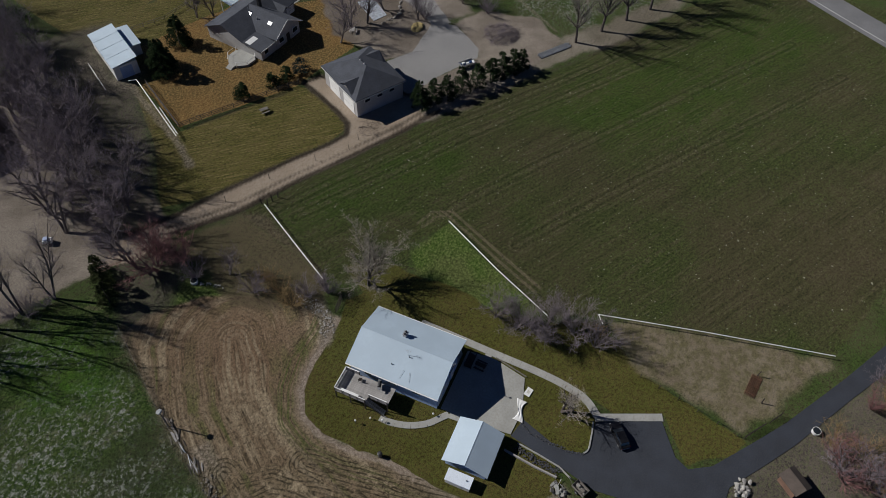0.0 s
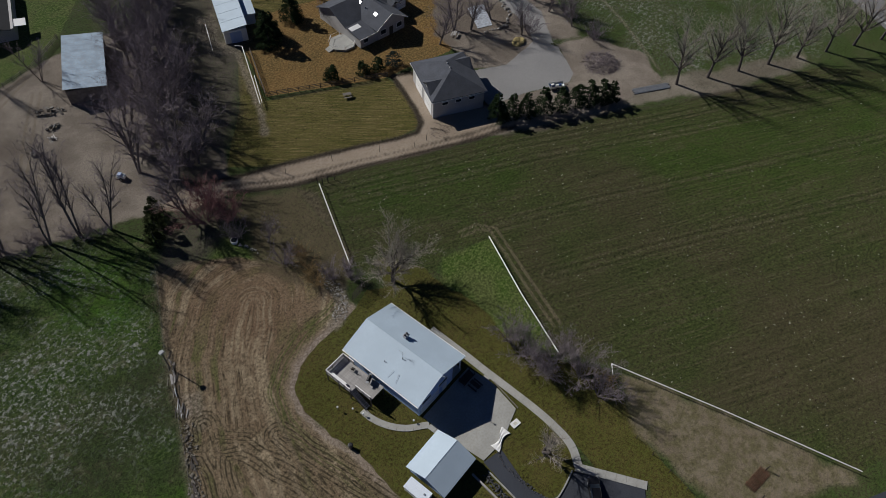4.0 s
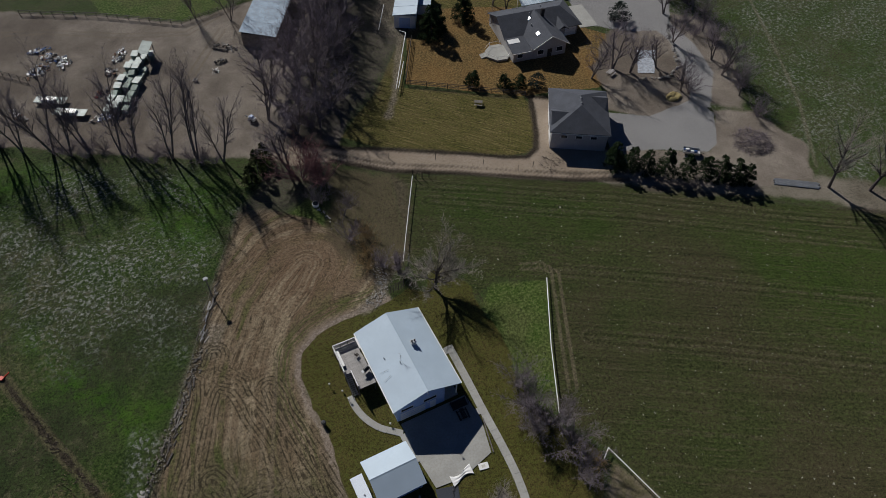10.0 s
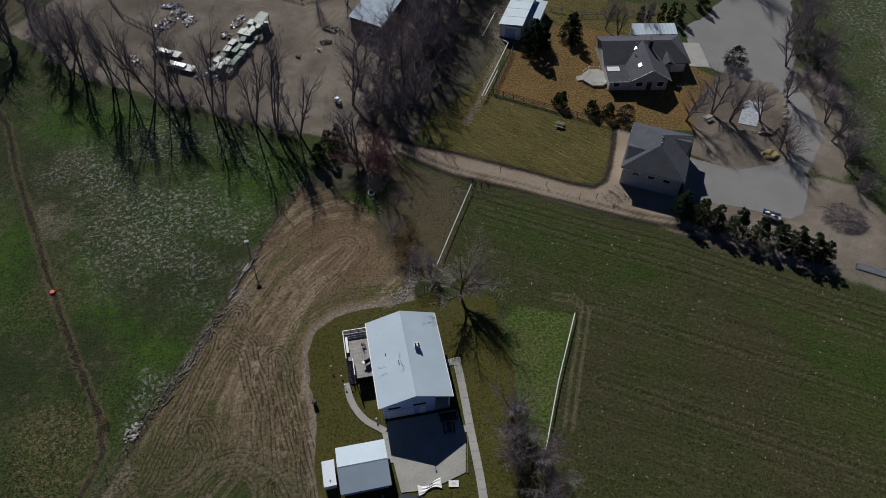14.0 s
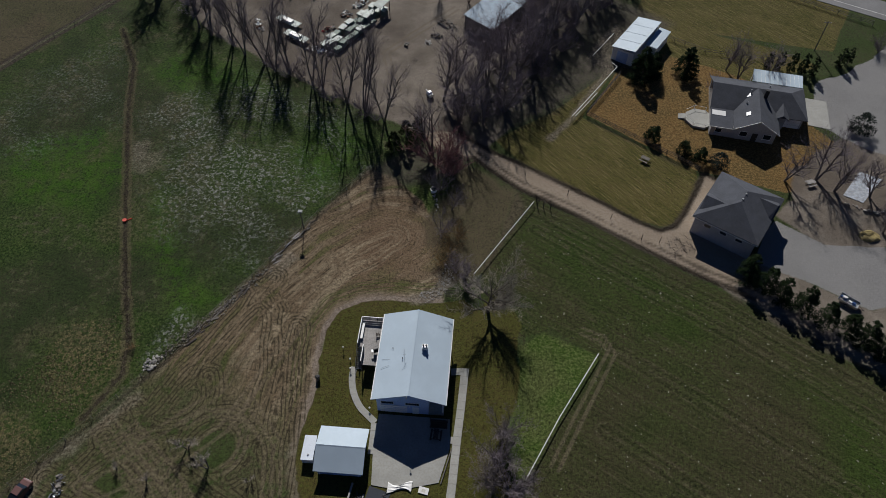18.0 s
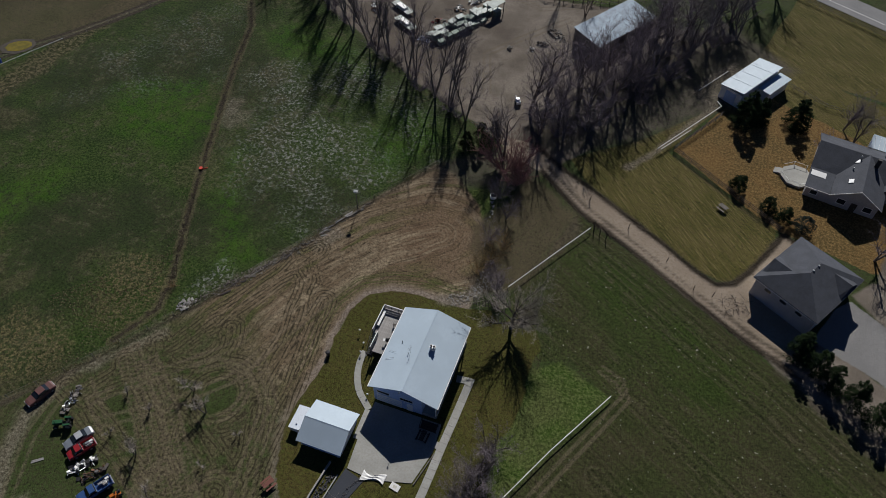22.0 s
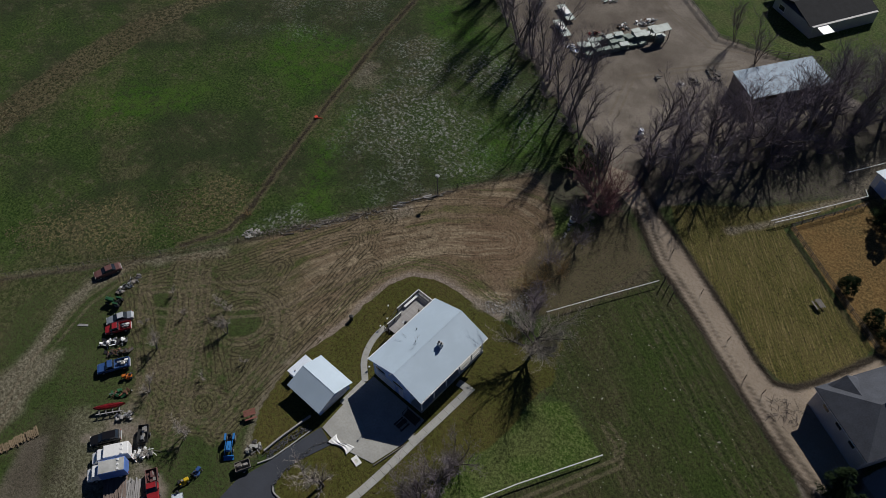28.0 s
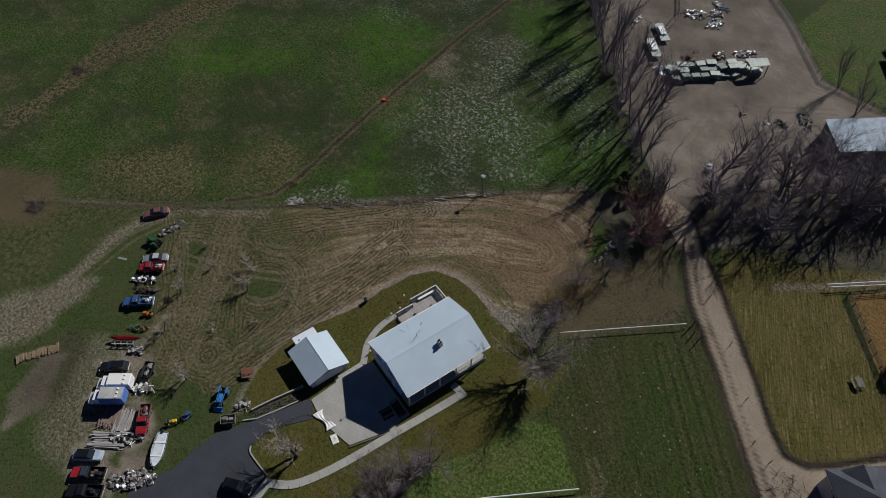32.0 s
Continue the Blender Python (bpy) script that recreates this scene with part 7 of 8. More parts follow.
# ---- the neighbouring house ----
def neighbour_house():
    h = thing("house", "beige single-storey house with dark grey shingled roofs", "house", pose(60.0, 66.0, 0, 0, 0, -10))
    e, r, ry = 3.1, 5.7, 3.3
    # main range: gable to the west, hip to the east; a front wing with a gable; a low lean-to at its side
    part("wall", extruded([(-2.0, 0), (-2.0, e), (ry, r - 0.2), (8.6, e), (8.6, 0)], -9.2, 6.0), beige, h).matrix_basis = Matrix.Rotation(radians(90), 4, "Z") @ Matrix.Scale(-1, 4, (0, 1, 0))
    part("wall", boxed(6.0, -1.0, 0, 9.8, 8.6, e), beige, h)
    label = "dark grey shingled roof plane"
    part("roof", slab_roof([(-9.8, -2.5, e), (10.4, -2.0, e), (6.4, ry, r), (-9.8, ry, r)], 0.14), roof_dark, h, label)
    part("roof", slab_roof([(10.4, 9.1, e), (-9.8, 9.1, e), (-9.8, ry, r), (6.4, ry, r)], 0.14), roof_dark, h, label)
    part("roof", slab_roof([(10.4, -2.0, e), (10.4, 9.1, e), (6.4, ry, r)], 0.14), roof_dark, h, label)
    part("wall", extruded([(-4.4, 0), (-4.4, e), (-0.4, r), (3.8, e), (3.8, 0)], -7.4, -1.0), beige, h)
    for x, k in ((-5.0, -1), (4.35, 1)):
        part("roof", slab_roof([(x, -8.2, e), (-0.4, -8.2, r + 0.25), (-0.4, ry, r + 0.25), (x, -1.9, e)], 0.14), roof_dark, h, label)
        part("fascia", slab_roof([(x, -8.26, e + 0.02), (-0.4, -8.26, r + 0.27), (-0.4, -8.2, r + 0.27), (x, -8.2, e + 0.02)], 0.2), white, h)
    part("roof", slab_roof([(-9.7, -7.8, 2.7), (-5.0, -7.8, 2.7), (-5.0, -2.4, 3.3), (-9.7, -2.4, 3.3)], 0.12), roof_dark, h, label)
    part("wall", boxed(-9.3, -7.3, 0, -4.4, -2.0, 2.6), beige, h)
    part("skylight_panel", slab_roof([(-9.4, -4.4, 3.14), (-6.6, -4.4, 3.14), (-6.6, -3.0, 3.3), (-9.4, -3.0, 3.3)], 0.06), white, h, "white translucent roof panel")
    part("fascia", boxed(-9.8, -7.86, 2.56, -5.0, -7.8, 2.72), white, h)
    # small cross gable over the east wing and its garage door
    for k in (-1, 1):
        part("roof", slab_roof([(5.0, -3.0, 4.3), (5.0 + 1.5 * k, -3.0, e + 0.05), (5.0 + 1.5 * k, -1.4, e + 0.2), (5.0, 1.0, 4.6)], 0.12), roof_dark, h, label)
    door = part("garage_door", boxed(6.2, -1.07, 0, 9.4, -1.0, 2.4), white, h, "white panelled garage door")
    for k in (0.8, 1.6):
        part("door_groove", boxed(6.22, -1.09, k, 9.38, -1.07, k + 0.03), beige, door)
    # white metal lean-to behind
    part("carport_roof", slab_roof([(-0.6, 9.2, 3.2), (10.2, 9.2, 3.2), (10.4, 13.3, 3.5), (-0.2, 13.4, 3.5)], 0.12), roof_pale, h, "white metal lean-to roof")
    for k in range(1, 12):
        x = -0.5 + k * 0.9
        part("roof_seam", boxed(x - 0.02, 9.25, 3.26, x + 0.02, 13.2, 3.3, 0, Matrix.Translation((0, 0, -0.1)) @ Matrix.Rotation(radians(4.2), 4, "X") @ Matrix.Translation((0, 0, -0.6))), white, h)
    for x in (0.0, 5.0, 10.0):
        part("carport_post", boxed(x - 0.08, 12.9, 0, x + 0.08, 13.06, 3.4), white, h)
    part("chimney", boxed(0.7, 1.0, 5.0, 1.5, 1.7, 7.0, 0.03), black, h, "dark metal chimney")
    for x, y, q in ((-1.9, 2.2, 5.5), (-2.6, -1.0, 4.75), (2.4, 5.4, 4.9)):
        part("roof_vent", tube(bmesh.new(), (x, y, q - 0.2), (x, y, q + 0.45), 0.12, 0.12, 8), metal, h)
    for x, y in ((-2.2, 1.6), (-2.4, -4.6)):
        q = r + 0.25 - 0.62 * abs(x + 0.4)
        m = Matrix.Translation((x, y, q + 0.03)) @ Matrix.Rotation(-0.55, 4, "Y")
        sky_ = part("skylight", boxed(-0.45, -0.6, -0.05, 0.45, 0.6, 0.1, 0.02, m), white, h, "white framed skylight")
        part("pane", boxed(-0.36, -0.5, 0.1, 0.36, 0.5, 0.115, 0, m), metal, sky_)
    for x in (-3.4, 1.4):
        window(h, x, x + 1.6, 1.0, 2.3, -7.4, -1)
    window(h, -8.4, -7.0, 1.0, 2.1, -7.3, -1)
    d = part("door", boxed(-0.8, -7.46, 0.02, 0.3, -7.4, 2.1), dark_wood, h)
    part("handle", tube(bmesh.new(), (0.1, -7.46, 1.0), (0.1, -7.54, 1.0), 0.03), metal, d)


neighbour_house()


def octagon_patio():
    p = thing("patio", "octagonal pale concrete patio beside the house", "patio", pose(48.3, 65.0, 0, 0, 0, -12))
    a = [(3.2 * math.cos(radians(22.5 + 45 * k)), 3.2 * math.sin(radians(22.5 + 45 * k))) for k in range(8)]
    part("slab", prism(bmesh.new(), a, -0.1, 0.45), concrete, p)
    for k in range(8):
        if k in (3, 7, 0):
            continue
        (ax, ay), (bx, by) = a[k], a[(k + 1) % 8]
        part("rail", tube(bmesh.new(), (ax, ay, 1.3), (bx, by, 1.3), 0.04), white, p)
        part("post", boxed(ax - 0.05, ay - 0.05, 0.4, ax + 0.05, ay + 0.05, 1.35), white, p)
    for k in range(3):
        part("step", boxed(-4.4 + k * 0.4, -0.8, -0.05, -4.0 + k * 0.4 + (0.5 if k == 2 else 0), 0.8, 0.12 + 0.12 * k), concrete, p)


octagon_patio()
tagged(part("pavement", prism(bmesh.new(), [(73.6, 74), (78.0, 73), (76.2, 63.6), (71.8, 64.8)], -0.1, 0.03), concrete), "pale concrete slab beside the house", "pavement", kind="structure")


def white_shed():
    s = thing("shed", "white metal shed with two pale mono-pitch roofs", "shed", pose(37.0, 90.2, 0, 0, 0, -31.5))
    part("wall", boxed(-2.6, -7.0, 0, 2.6, 7.0, 3.3), white, s)
    part("roof", slab_roof([(-2.9, -7.3, 3.55), (2.9, -7.3, 4.3), (2.9, 7.3, 4.3), (-2.9, 7.3, 3.55)], 0.12), roof_pale, s, "pale sheet metal roof")
    for k in range(1, 4):
        y = -7.3 + k * 3.65
        part("roof_seam", slab_roof([(-2.9, y - 0.02, 3.59), (2.9, y - 0.02, 4.34), (2.9, y + 0.02, 4.34), (-2.9, y + 0.02, 3.59)], 0.04), roof_pale, s)
    part("lean_to_wall", boxed(2.75, -1.0, 0, 5.6, 6.8, 2.5), white, s)
    part("lean_to_roof", slab_roof([(2.95, -1.3, 3.0), (5.9, -1.3, 2.9), (5.9, 7.1, 2.9), (2.95, 7.1, 3.0)], 0.12), roof_pale, s, "pale sheet metal roof")
    d = part("door", boxed(-1.3, -7.06, 0, 1.3, -7.0, 2.8), siding, s)
    part("handle", tube(bmesh.new(), (0.9, -7.06, 1.2), (0.9, -7.14, 1.2), 0.04), metal, d)


white_shed()


def barn():
    rusty = mat("streaked_tin_roof", (0.27, 0.365, 0.47), 0.72, 0.0, var=0.18, scale=0.5, fine=3, bump=0.05, stain=(0.28, 0.27, 0.26), spread=0.25)
    b = thing("barn", "open barn with a streaked pale tin roof", "barn", pose(4.9, 100.7, 0, 0, 0, -33.4))
    w, l = 4.3, 9.9
    n = 12
    for k in range(n):
        y = -l + 2 * l * k / n
        part("roof_sheet", slab_roof([(-w, y, 4.2), (w, y, 3.4), (w, y + 2 * l / n - 0.02, 3.4 + 0.02 * (k % 3)), (-w, y + 2 * l / n - 0.02, 4.2)], 0.06), rusty, b)
    part("wall", boxed(-w + 0.3, -l + 0.3, 0, -w + 0.45, l - 0.3, 4.0), grey_wood, b)
    part("wall", boxed(-w + 0.3, l - 0.45, 0, w - 0.3, l - 0.3, 3.4), grey_wood, b)
    part("wall", boxed(-w + 0.45, -l + 0.3, 0, w - 0.3, -l + 0.45, 3.4), grey_wood, b)
    for k in range(7):
        y = -l + 0.5 + k * (2 * l - 1) / 6
        part("post", boxed(w - 0.5, y - 0.1, 0, w - 0.3, y + 0.1, 3.35), grey_wood, b)
    return b


barn()


def dark_house():
    h = thing("house", "far low house with a black roof", "house", pose(0.0, 136.0, 0, 0, 0, -29))
    black_roof = mat("black_shingles", (0.014, 0.015, 0.018), 1.0, bump=0.3, spread=0)
    part("wall", boxed(-6, -9.5, 0, 8, 9.5, 3.0), beige, h)
    for b in gable(7.4, -10, 10, 3.0, 5.2):
        part("roof", b, black_roof, h)
    part("porch_roof", slab_roof([(-10.5, -8, 2.6), (-7.3, -8, 3.0), (-7.3, 2, 3.0), (-10.5, 2, 2.6)], 0.12), black_roof, h)
    for y in (-7.8, -3, 1.8):
        part("porch_post", boxed(-10.3, y, 0, -10.15, y + 0.15, 2.55), white, h)
    part("awning", slab_roof([(7.4, -8.5, 2.9), (10.6, -8.5, 2.6), (10.6, -5.4, 2.6), (7.4, -5.4, 2.9)], 0.08), white, h)
    window(h, -4, -2, 0.9, 2.2, -9.5, -1)


dark_house()


# ---- trees ----
def matt(*a, **k):
    m = mat(*a, **k)
    m.node_tree.nodes["Principled BSDF"].inputs["Specular IOR Level"].default_value = 0.08
    return m


def bark(name, col):
    return matt(name, col, 0.9, var=0.25, scale=1.5, fine=12, bump=0.3, spread=0.35)


bark_grey = bark("grey_bark", (0.185, 0.160, 0.150))
bark_plum = bark("plum_grey_twigs", (0.235, 0.198, 0.218))
bark_pale = bark("pale_grey_twigs", (0.40, 0.355, 0.305))
bark_red = bark("reddish_twigs", (0.27, 0.145, 0.14))
bark_tan = bark("straw_brown_twigs", (0.34, 0.24, 0.12))
bark_dark = bark("dark_bark", (0.110, 0.093, 0.088))


def limbs(rng, spec):
    """Segments (a, b, ra, rb, level) of a bare tree grown from a spec."""
    segs = []

    def grow(p, way, length, r, level):
        n = spec["joints"][level]
        kids = spec["kids"][level] if level < len(spec["kids"]) else 0
        for k in range(n):
            q_r = r * (1 - 0.75 * (k + 1) / n) if level else r * (1 - 0.55 * (k + 1) / n)
            bend = Vector((rng.uniform(-1, 1), rng.uniform(-1, 1), rng.uniform(-0.5, 1) * spec["rise"][level])) * spec["wander"][level]
            way = (way + bend).normalized()
            q = p + way * (length / n)
            if q.z < 0.05:
                q.z = 0.05
            segs.append((p, q, r * (1 - 0.55 * k / n) if not level else r * (1 - 0.75 * k / n), q_r, level))
            if kids and (k + 1) / n > spec["bare"][level]:
                for _ in range(max(1, round(kids / n))):
                    side = Vector((rng.gauss(0, 1), rng.gauss(0, 1), rng.gauss(0, 0.5))).normalized()
                    side = (side - way * side.dot(way)).normalized()
                    out = (way * spec["lean"][level] + side + Vector((0, 0, spec["up"][level]))).normalized()
                    grow(q.copy(), out, length * spec["short"][level] * rng.uniform(0.6, 1.15), max(0.012, q_r * 0.62), level + 1)
            p = q

    for s in range(spec["stems"]):
        a = rng.uniform(0, 6.28)
        t = spec["splay"] * rng.uniform(0.5, 1.2)
        grow(Vector((0.15 * math.cos(a) * (spec["stems"] > 1), 0.15 * math.sin(a) * (spec["stems"] > 1), 0)), Vector((math.cos(a) * t, math.sin(a) * t, 1)).normalized(),
             spec["height"] * rng.uniform(0.8, 1.05), spec["girth"], 0)
    return segs


def tubes_mesh(name, segs, material, thin, last=9):
    """Tapered pieces of wood; those of the last order run out to a point."""
    verts, faces = [], []
    for a, b, ra, rb, level in segs:
        n = (7, 5, 3, 3, 3)[level]
        way = (b - a).normalized()
        u = way.orthogonal().normalized()
        v = way.cross(u)
        i = len(verts)
        ring = [(6.2832 * k / n) for k in range(n)]
        ra, rb = max(ra, thin), max(rb, thin * 0.8)
        verts += [a + u * (ra * math.cos(t)) + v * (ra * math.sin(t)) for t in ring]
        if level == last:
            verts.append(b)
            faces += [(i + k, i + (k + 1) % n, i + n) for k in range(n)]
        else:
            b = b + way * 0.02
            verts += [b + u * (rb * math.cos(t)) + v * (rb * math.sin(t)) for t in ring]
            faces += [(i + k, i + (k + 1) % n, i + n + (k + 1) % n, i + n + k) for k in range(n)]
    me = bpy.data.meshes.new(name)
    me.from_pydata(verts, [], faces)
    me.materials.append(material)
    return me


SPECS = {
    "tall": dict(height=15.5, girth=0.17, stems=3, splay=0.30, joints=[8, 5, 2, 1], kids=[12, 9, 7], bare=[0.25, 0.12, 0.0], lean=[1.7, 1.3, 0.8], up=[0.5, 0.45, 0.3], short=[0.30, 0.40, 0.55],
                 wander=[0.08, 0.15, 0.24, 0.3], rise=[0.5, 0.6, 0.5, 0.4]),
    "round": dict(height=7.5, girth=0.20, stems=2, splay=0.25, joints=[6, 5, 3, 1], kids=[12, 10, 9], bare=[0.18, 0.1, 0.0], lean=[0.6, 0.8, 0.7], up=[0.6, 0.4, 0.2], short=[0.58, 0.46, 0.50],
                  wander=[0.10, 0.2, 0.26, 0.3], rise=[0.3, 0.4, 0.3, 0.2]),
    "broad": dict(height=6.0, girth=0.30, stems=2, splay=0.5, joints=[5, 6, 4, 1], kids=[10, 12, 12], bare=[0.2, 0.1, 0.0], lean=[0.7, 0.9, 0.7], up=[0.5, 0.3, 0.15], short=[0.72, 0.46, 0.42],
                  wander=[0.16, 0.22, 0.28, 0.3], rise=[0.2, 0.3, 0.3, 0.2]),
    "oak": dict(height=4.6, girth=0.30, stems=1, splay=0.05, joints=[6, 8, 4, 1], kids=[17, 24, 20], bare=[0.33, 0.2, 0.0], lean=[0.40, 1.0, 0.8], up=[0.50, 0.30, 0.15], short=[1.42, 0.36, 0.42],
                wander=[0.06, 0.13, 0.24, 0.3], rise=[0.3, 0.4, 0.3, 0.2]),
    "shrub": dict(height=4.6, girth=0.10, stems=6, splay=0.75, joints=[5, 4, 3, 1], kids=[10, 8, 6], bare=[0.12, 0.1, 0.0], lean=[0.8, 0.8, 0.7], up=[0.45, 0.35, 0.2], short=[0.50, 0.46, 0.45],
                  wander=[0.14, 0.22, 0.28, 0.3], rise=[0.3, 0.3, 0.3, 0.2]),
    "vase": dict(height=8.0, girth=0.26, stems=1, splay=0.08, joints=[5, 7, 4, 1], kids=[18, 14, 10], bare=[0.25, 0.12, 0.0], lean=[0.55, 1.2, 0.8], up=[0.85, 0.5, 0.3], short=[0.80, 0.36, 0.45],
                 wander=[0.06, 0.10, 0.22, 0.3], rise=[0.4, 0.7, 0.5, 0.3]),
    "bush": dict(height=3.2, girth=0.045, stems=12, splay=0.8, joints=[5, 3, 1], kids=[10, 9], bare=[0.1, 0.0], lean=[0.9, 0.8], up=[0.35, 0.25], short=[0.42, 0.5], wander=[0.18, 0.26, 0.3], rise=[0.3, 0.3, 0.2]),
    "small": dict(height=2.6, girth=0.10, stems=2, splay=0.4, joints=[4, 4, 1], kids=[14, 22], bare=[0.25, 0.0], lean=[0.6, 0.7], up=[0.4, 0.2], short=[0.55, 0.5], wander=[0.14, 0.24, 0.3], rise=[0.3, 0.3, 0.2]),
}
WOOD = {}


def bare_tree(spec, seed, twig_mat, trunk_mat, name, label, category):
    """One grown tree with trunk, limbs and twigs; kept to be copied."""
    rng = random.Random(seed)
    segs = limbs(rng, SPECS[spec])
    last = len(SPECS[spec]["kids"])
    t = thing(name, label, category)
    wood = 0 if category == "bush" else 1 + (last > 2)
    for n, m, some, thin in (("trunk", trunk_mat, [s for s in segs if s[4] < wood], 0.022), ("crown", twig_mat, [s for s in segs if s[4] >= wood], 0.0115)):
        if some:
            new(n, tubes_mesh(n, some, m, thin, last)).parent = t
    return t


def stock(key, spec, twig, trunk, name, label, category, count):
    WOOD[key] = [(spec, 31 * k + len(key), twig, trunk, name, label, category) for k in range(count)]


stock("cottonwood", "tall", bark_plum, bark_grey, "cottonwood_tree", "tall bare cottonwood tree with upright grey limbs", "tree", 4)
stock("belt", "round", bark_plum, bark_grey, "bare_tree", "leafless plum-grey tree standing in the windbreak", "tree", 4)
stock("pale", "broad", bark_pale, bark_dark, "bare_tree", "leafless spreading tree with pale grey twigs", "tree", 2)
stock("shade", "oak", bark_pale, bark_dark, "bare_tree", "large leafless shade tree with pale grey twigs", "tree", 1)
stock("row", "vase", bark_pale, bark_dark, "bare_tree", "leafless vase-shaped tree in the row beside the track", "tree", 3)
stock("garden", "broad", bark_plum, bark_dark, "bare_tree", "leafless spreading tree with plum-grey twigs", "tree", 3)
stock("hedge", "shrub", bark_plum, bark_grey, "shrub_tree", "bushy leafless plum-grey tree beside the footpath", "tree", 3)
stock("bush", "bush", bark_plum, bark_grey, "bush", "bare many-stemmed plum-grey bush on rough ground", "bush", 3)
stock("red", "bush", bark_red, bark_red, "bush", "bare rounded bush with reddish twigs", "bush", 2)
stock("straw", "bush", bark_tan, bark_tan, "bush", "dry straw-brown bush in rough grass", "bush", 2)
stock("orchard", "small", bark_pale, bark_grey, "fruit_tree", "small bare fruit tree on mown ground", "tree", 2)
MADE, TURN = {}, random.Random(12)


def plant(key, x, y, size=1.0, lean=0.0):
    k = TURN.randrange(len(WOOD[key]))
    m = pose(x, y, -0.06, TURN.uniform(-3, 3) + lean, TURN.uniform(-3, 3), TURN.uniform(0, 360)) @ Matrix.Scale(size * TURN.uniform(0.92, 1.08), 4)
    if (key, k) not in MADE:
        MADE[key, k] = bare_tree(*WOOD[key][k])
        MADE[key, k].matrix_basis = m
        return MADE[key, k]
    ob = copy_thing(MADE[key, k], Matrix())
    ob.matrix_basis = m
    return ob


def scatter(key, outline, count, size, seed, gap=3.0):
    rng = random.Random(seed)
    xs, ys = [p[0] for p in outline], [p[1] for p in outline]
    spots = []
    for _ in range(count * 60):
        x, y = rng.uniform(min(xs), max(xs)), rng.uniform(min(ys), max(ys))
        if signed(outline, np.array([x]), np.array([y]))[0] > 0.5 and all((x - a) ** 2 + (y - b) ** 2 > gap * gap for a, b in spots):
            spots.append((x, y))
            plant(key, x, y, size * rng.uniform(0.8, 1.2))
        if len(spots) == count:
            break


# the garden and the walk
plant("shade", 3.2, 11.9, 1.12)
plant("garden", -1.0, 17.5, 0.55)
for x, y, s in ((5.8, -10.5, 1.0), (5.2, -14.6, 1.2), (6.8, -19.0, 1.25), (7.6, -23.4, 1.25), (6.1, -27.4, 1.2), (4.6, -18.6, 0.95)):
    plant("hedge", x, y, s)
plant("pale", -6.8, -25.6, 0.8)
# by the lane and at the head of the ploughed loop
for key, x, y, s in (("red", -7.8, 47.6, 2.3), ("red", -4.6, 44.5, 1.7), ("red", -5.4, 49.5, 1.9), ("bush", -6.8, 40.2, 1.2), ("belt", -4.2, 35.2, 0.65), ("bush", -5.8, 29.5, 1.2), ("straw", -4.2, 25.0, 1.0), ("straw", -2.5, 28.0, 0.9),
                     ("straw", -5.6, 22.0, 0.9), ("bush", -2.8, 20.5, 1.1), ("bush", -0.5, 17.5, 0.8)):
    plant(key, x, y, s)
# the edge of the scrap yard
for x, y, s in ((-19.8, 59.8, 0.95), (-24.2, 62.4, 1.1), (-28.7, 65.3, 1.1), (-34.8, 70.2, 0.9), (-37.5, 72.0, 1.05), (-42.9, 74.8, 1.1), (-46.5, 75.5, 0.95), (-49.5, 78.0, 1.1),
                (-54.9, 81.2, 1.0), (-59.0, 85.5, 1.1), (-64.5, 88.0, 1.0)):
    plant("cottonwood", x, y, s)
scatter("belt", [(-68, 88), (-90, 108), (-80, 118), (-62, 96)], 9, 1.3, 5)
scatter("bush", [(-20, 57), (-65, 86), (-64, 90), (-18, 61)], 14, 1.0, 8, 2.5)
# the windbreak north of the lane
for x, y, s in ((-1.0, 66.5, 1.45), (2.2, 74.5, 1.5), (4.6, 71.5, 1.35), (9.0, 78.0, 1.5), (12.9, 81.6, 1.6), (16.3, 89.1, 1.5), (11.0, 88.0, 1.35), (19.0, 98.0, 1.6), (21.0, 104.5, 1.5), (26.2, 105.7, 1.5), (27.9, 113.0, 1.6),
                (31.6, 116.2, 1.5), (36.3, 126.6, 1.6), (42.0, 132.0, 1.4), (14.5, 96.5, 1.3), (6.5, 84.0, 1.4), (0.5, 80.5, 1.3), (16.5, 108.5, 1.4), (22.0, 117.0, 1.5), (28.0, 124.0, 1.4), (-5.0, 73.0, 1.3), (23.0, 97.5, 1.2),
                (33.5, 108.5, 1.1), (6.0, 65.0, 1.2), (1.5, 60.5, 1.1)):
    plant("belt", x, y, s)
scatter("bush", [(-10, 58), (2, 60), (18, 78), (34, 108), (24, 108), (0, 80)], 22, 1.2, 9, 3.0)
plant("belt", 12.0, 96.0, 1.45)
plant("belt", 15.5, 101.5, 1.4)
plant("cottonwood", -10.5, 111.1, 0.6)
plant("cottonwood", -3.1, 106.5, 0.65)
plant("belt", -8.9, 51.0, 1.2)
plant("belt", -3.6, 60.8, 1.4)
plant("belt", -7.6, 67.4, 1.4)
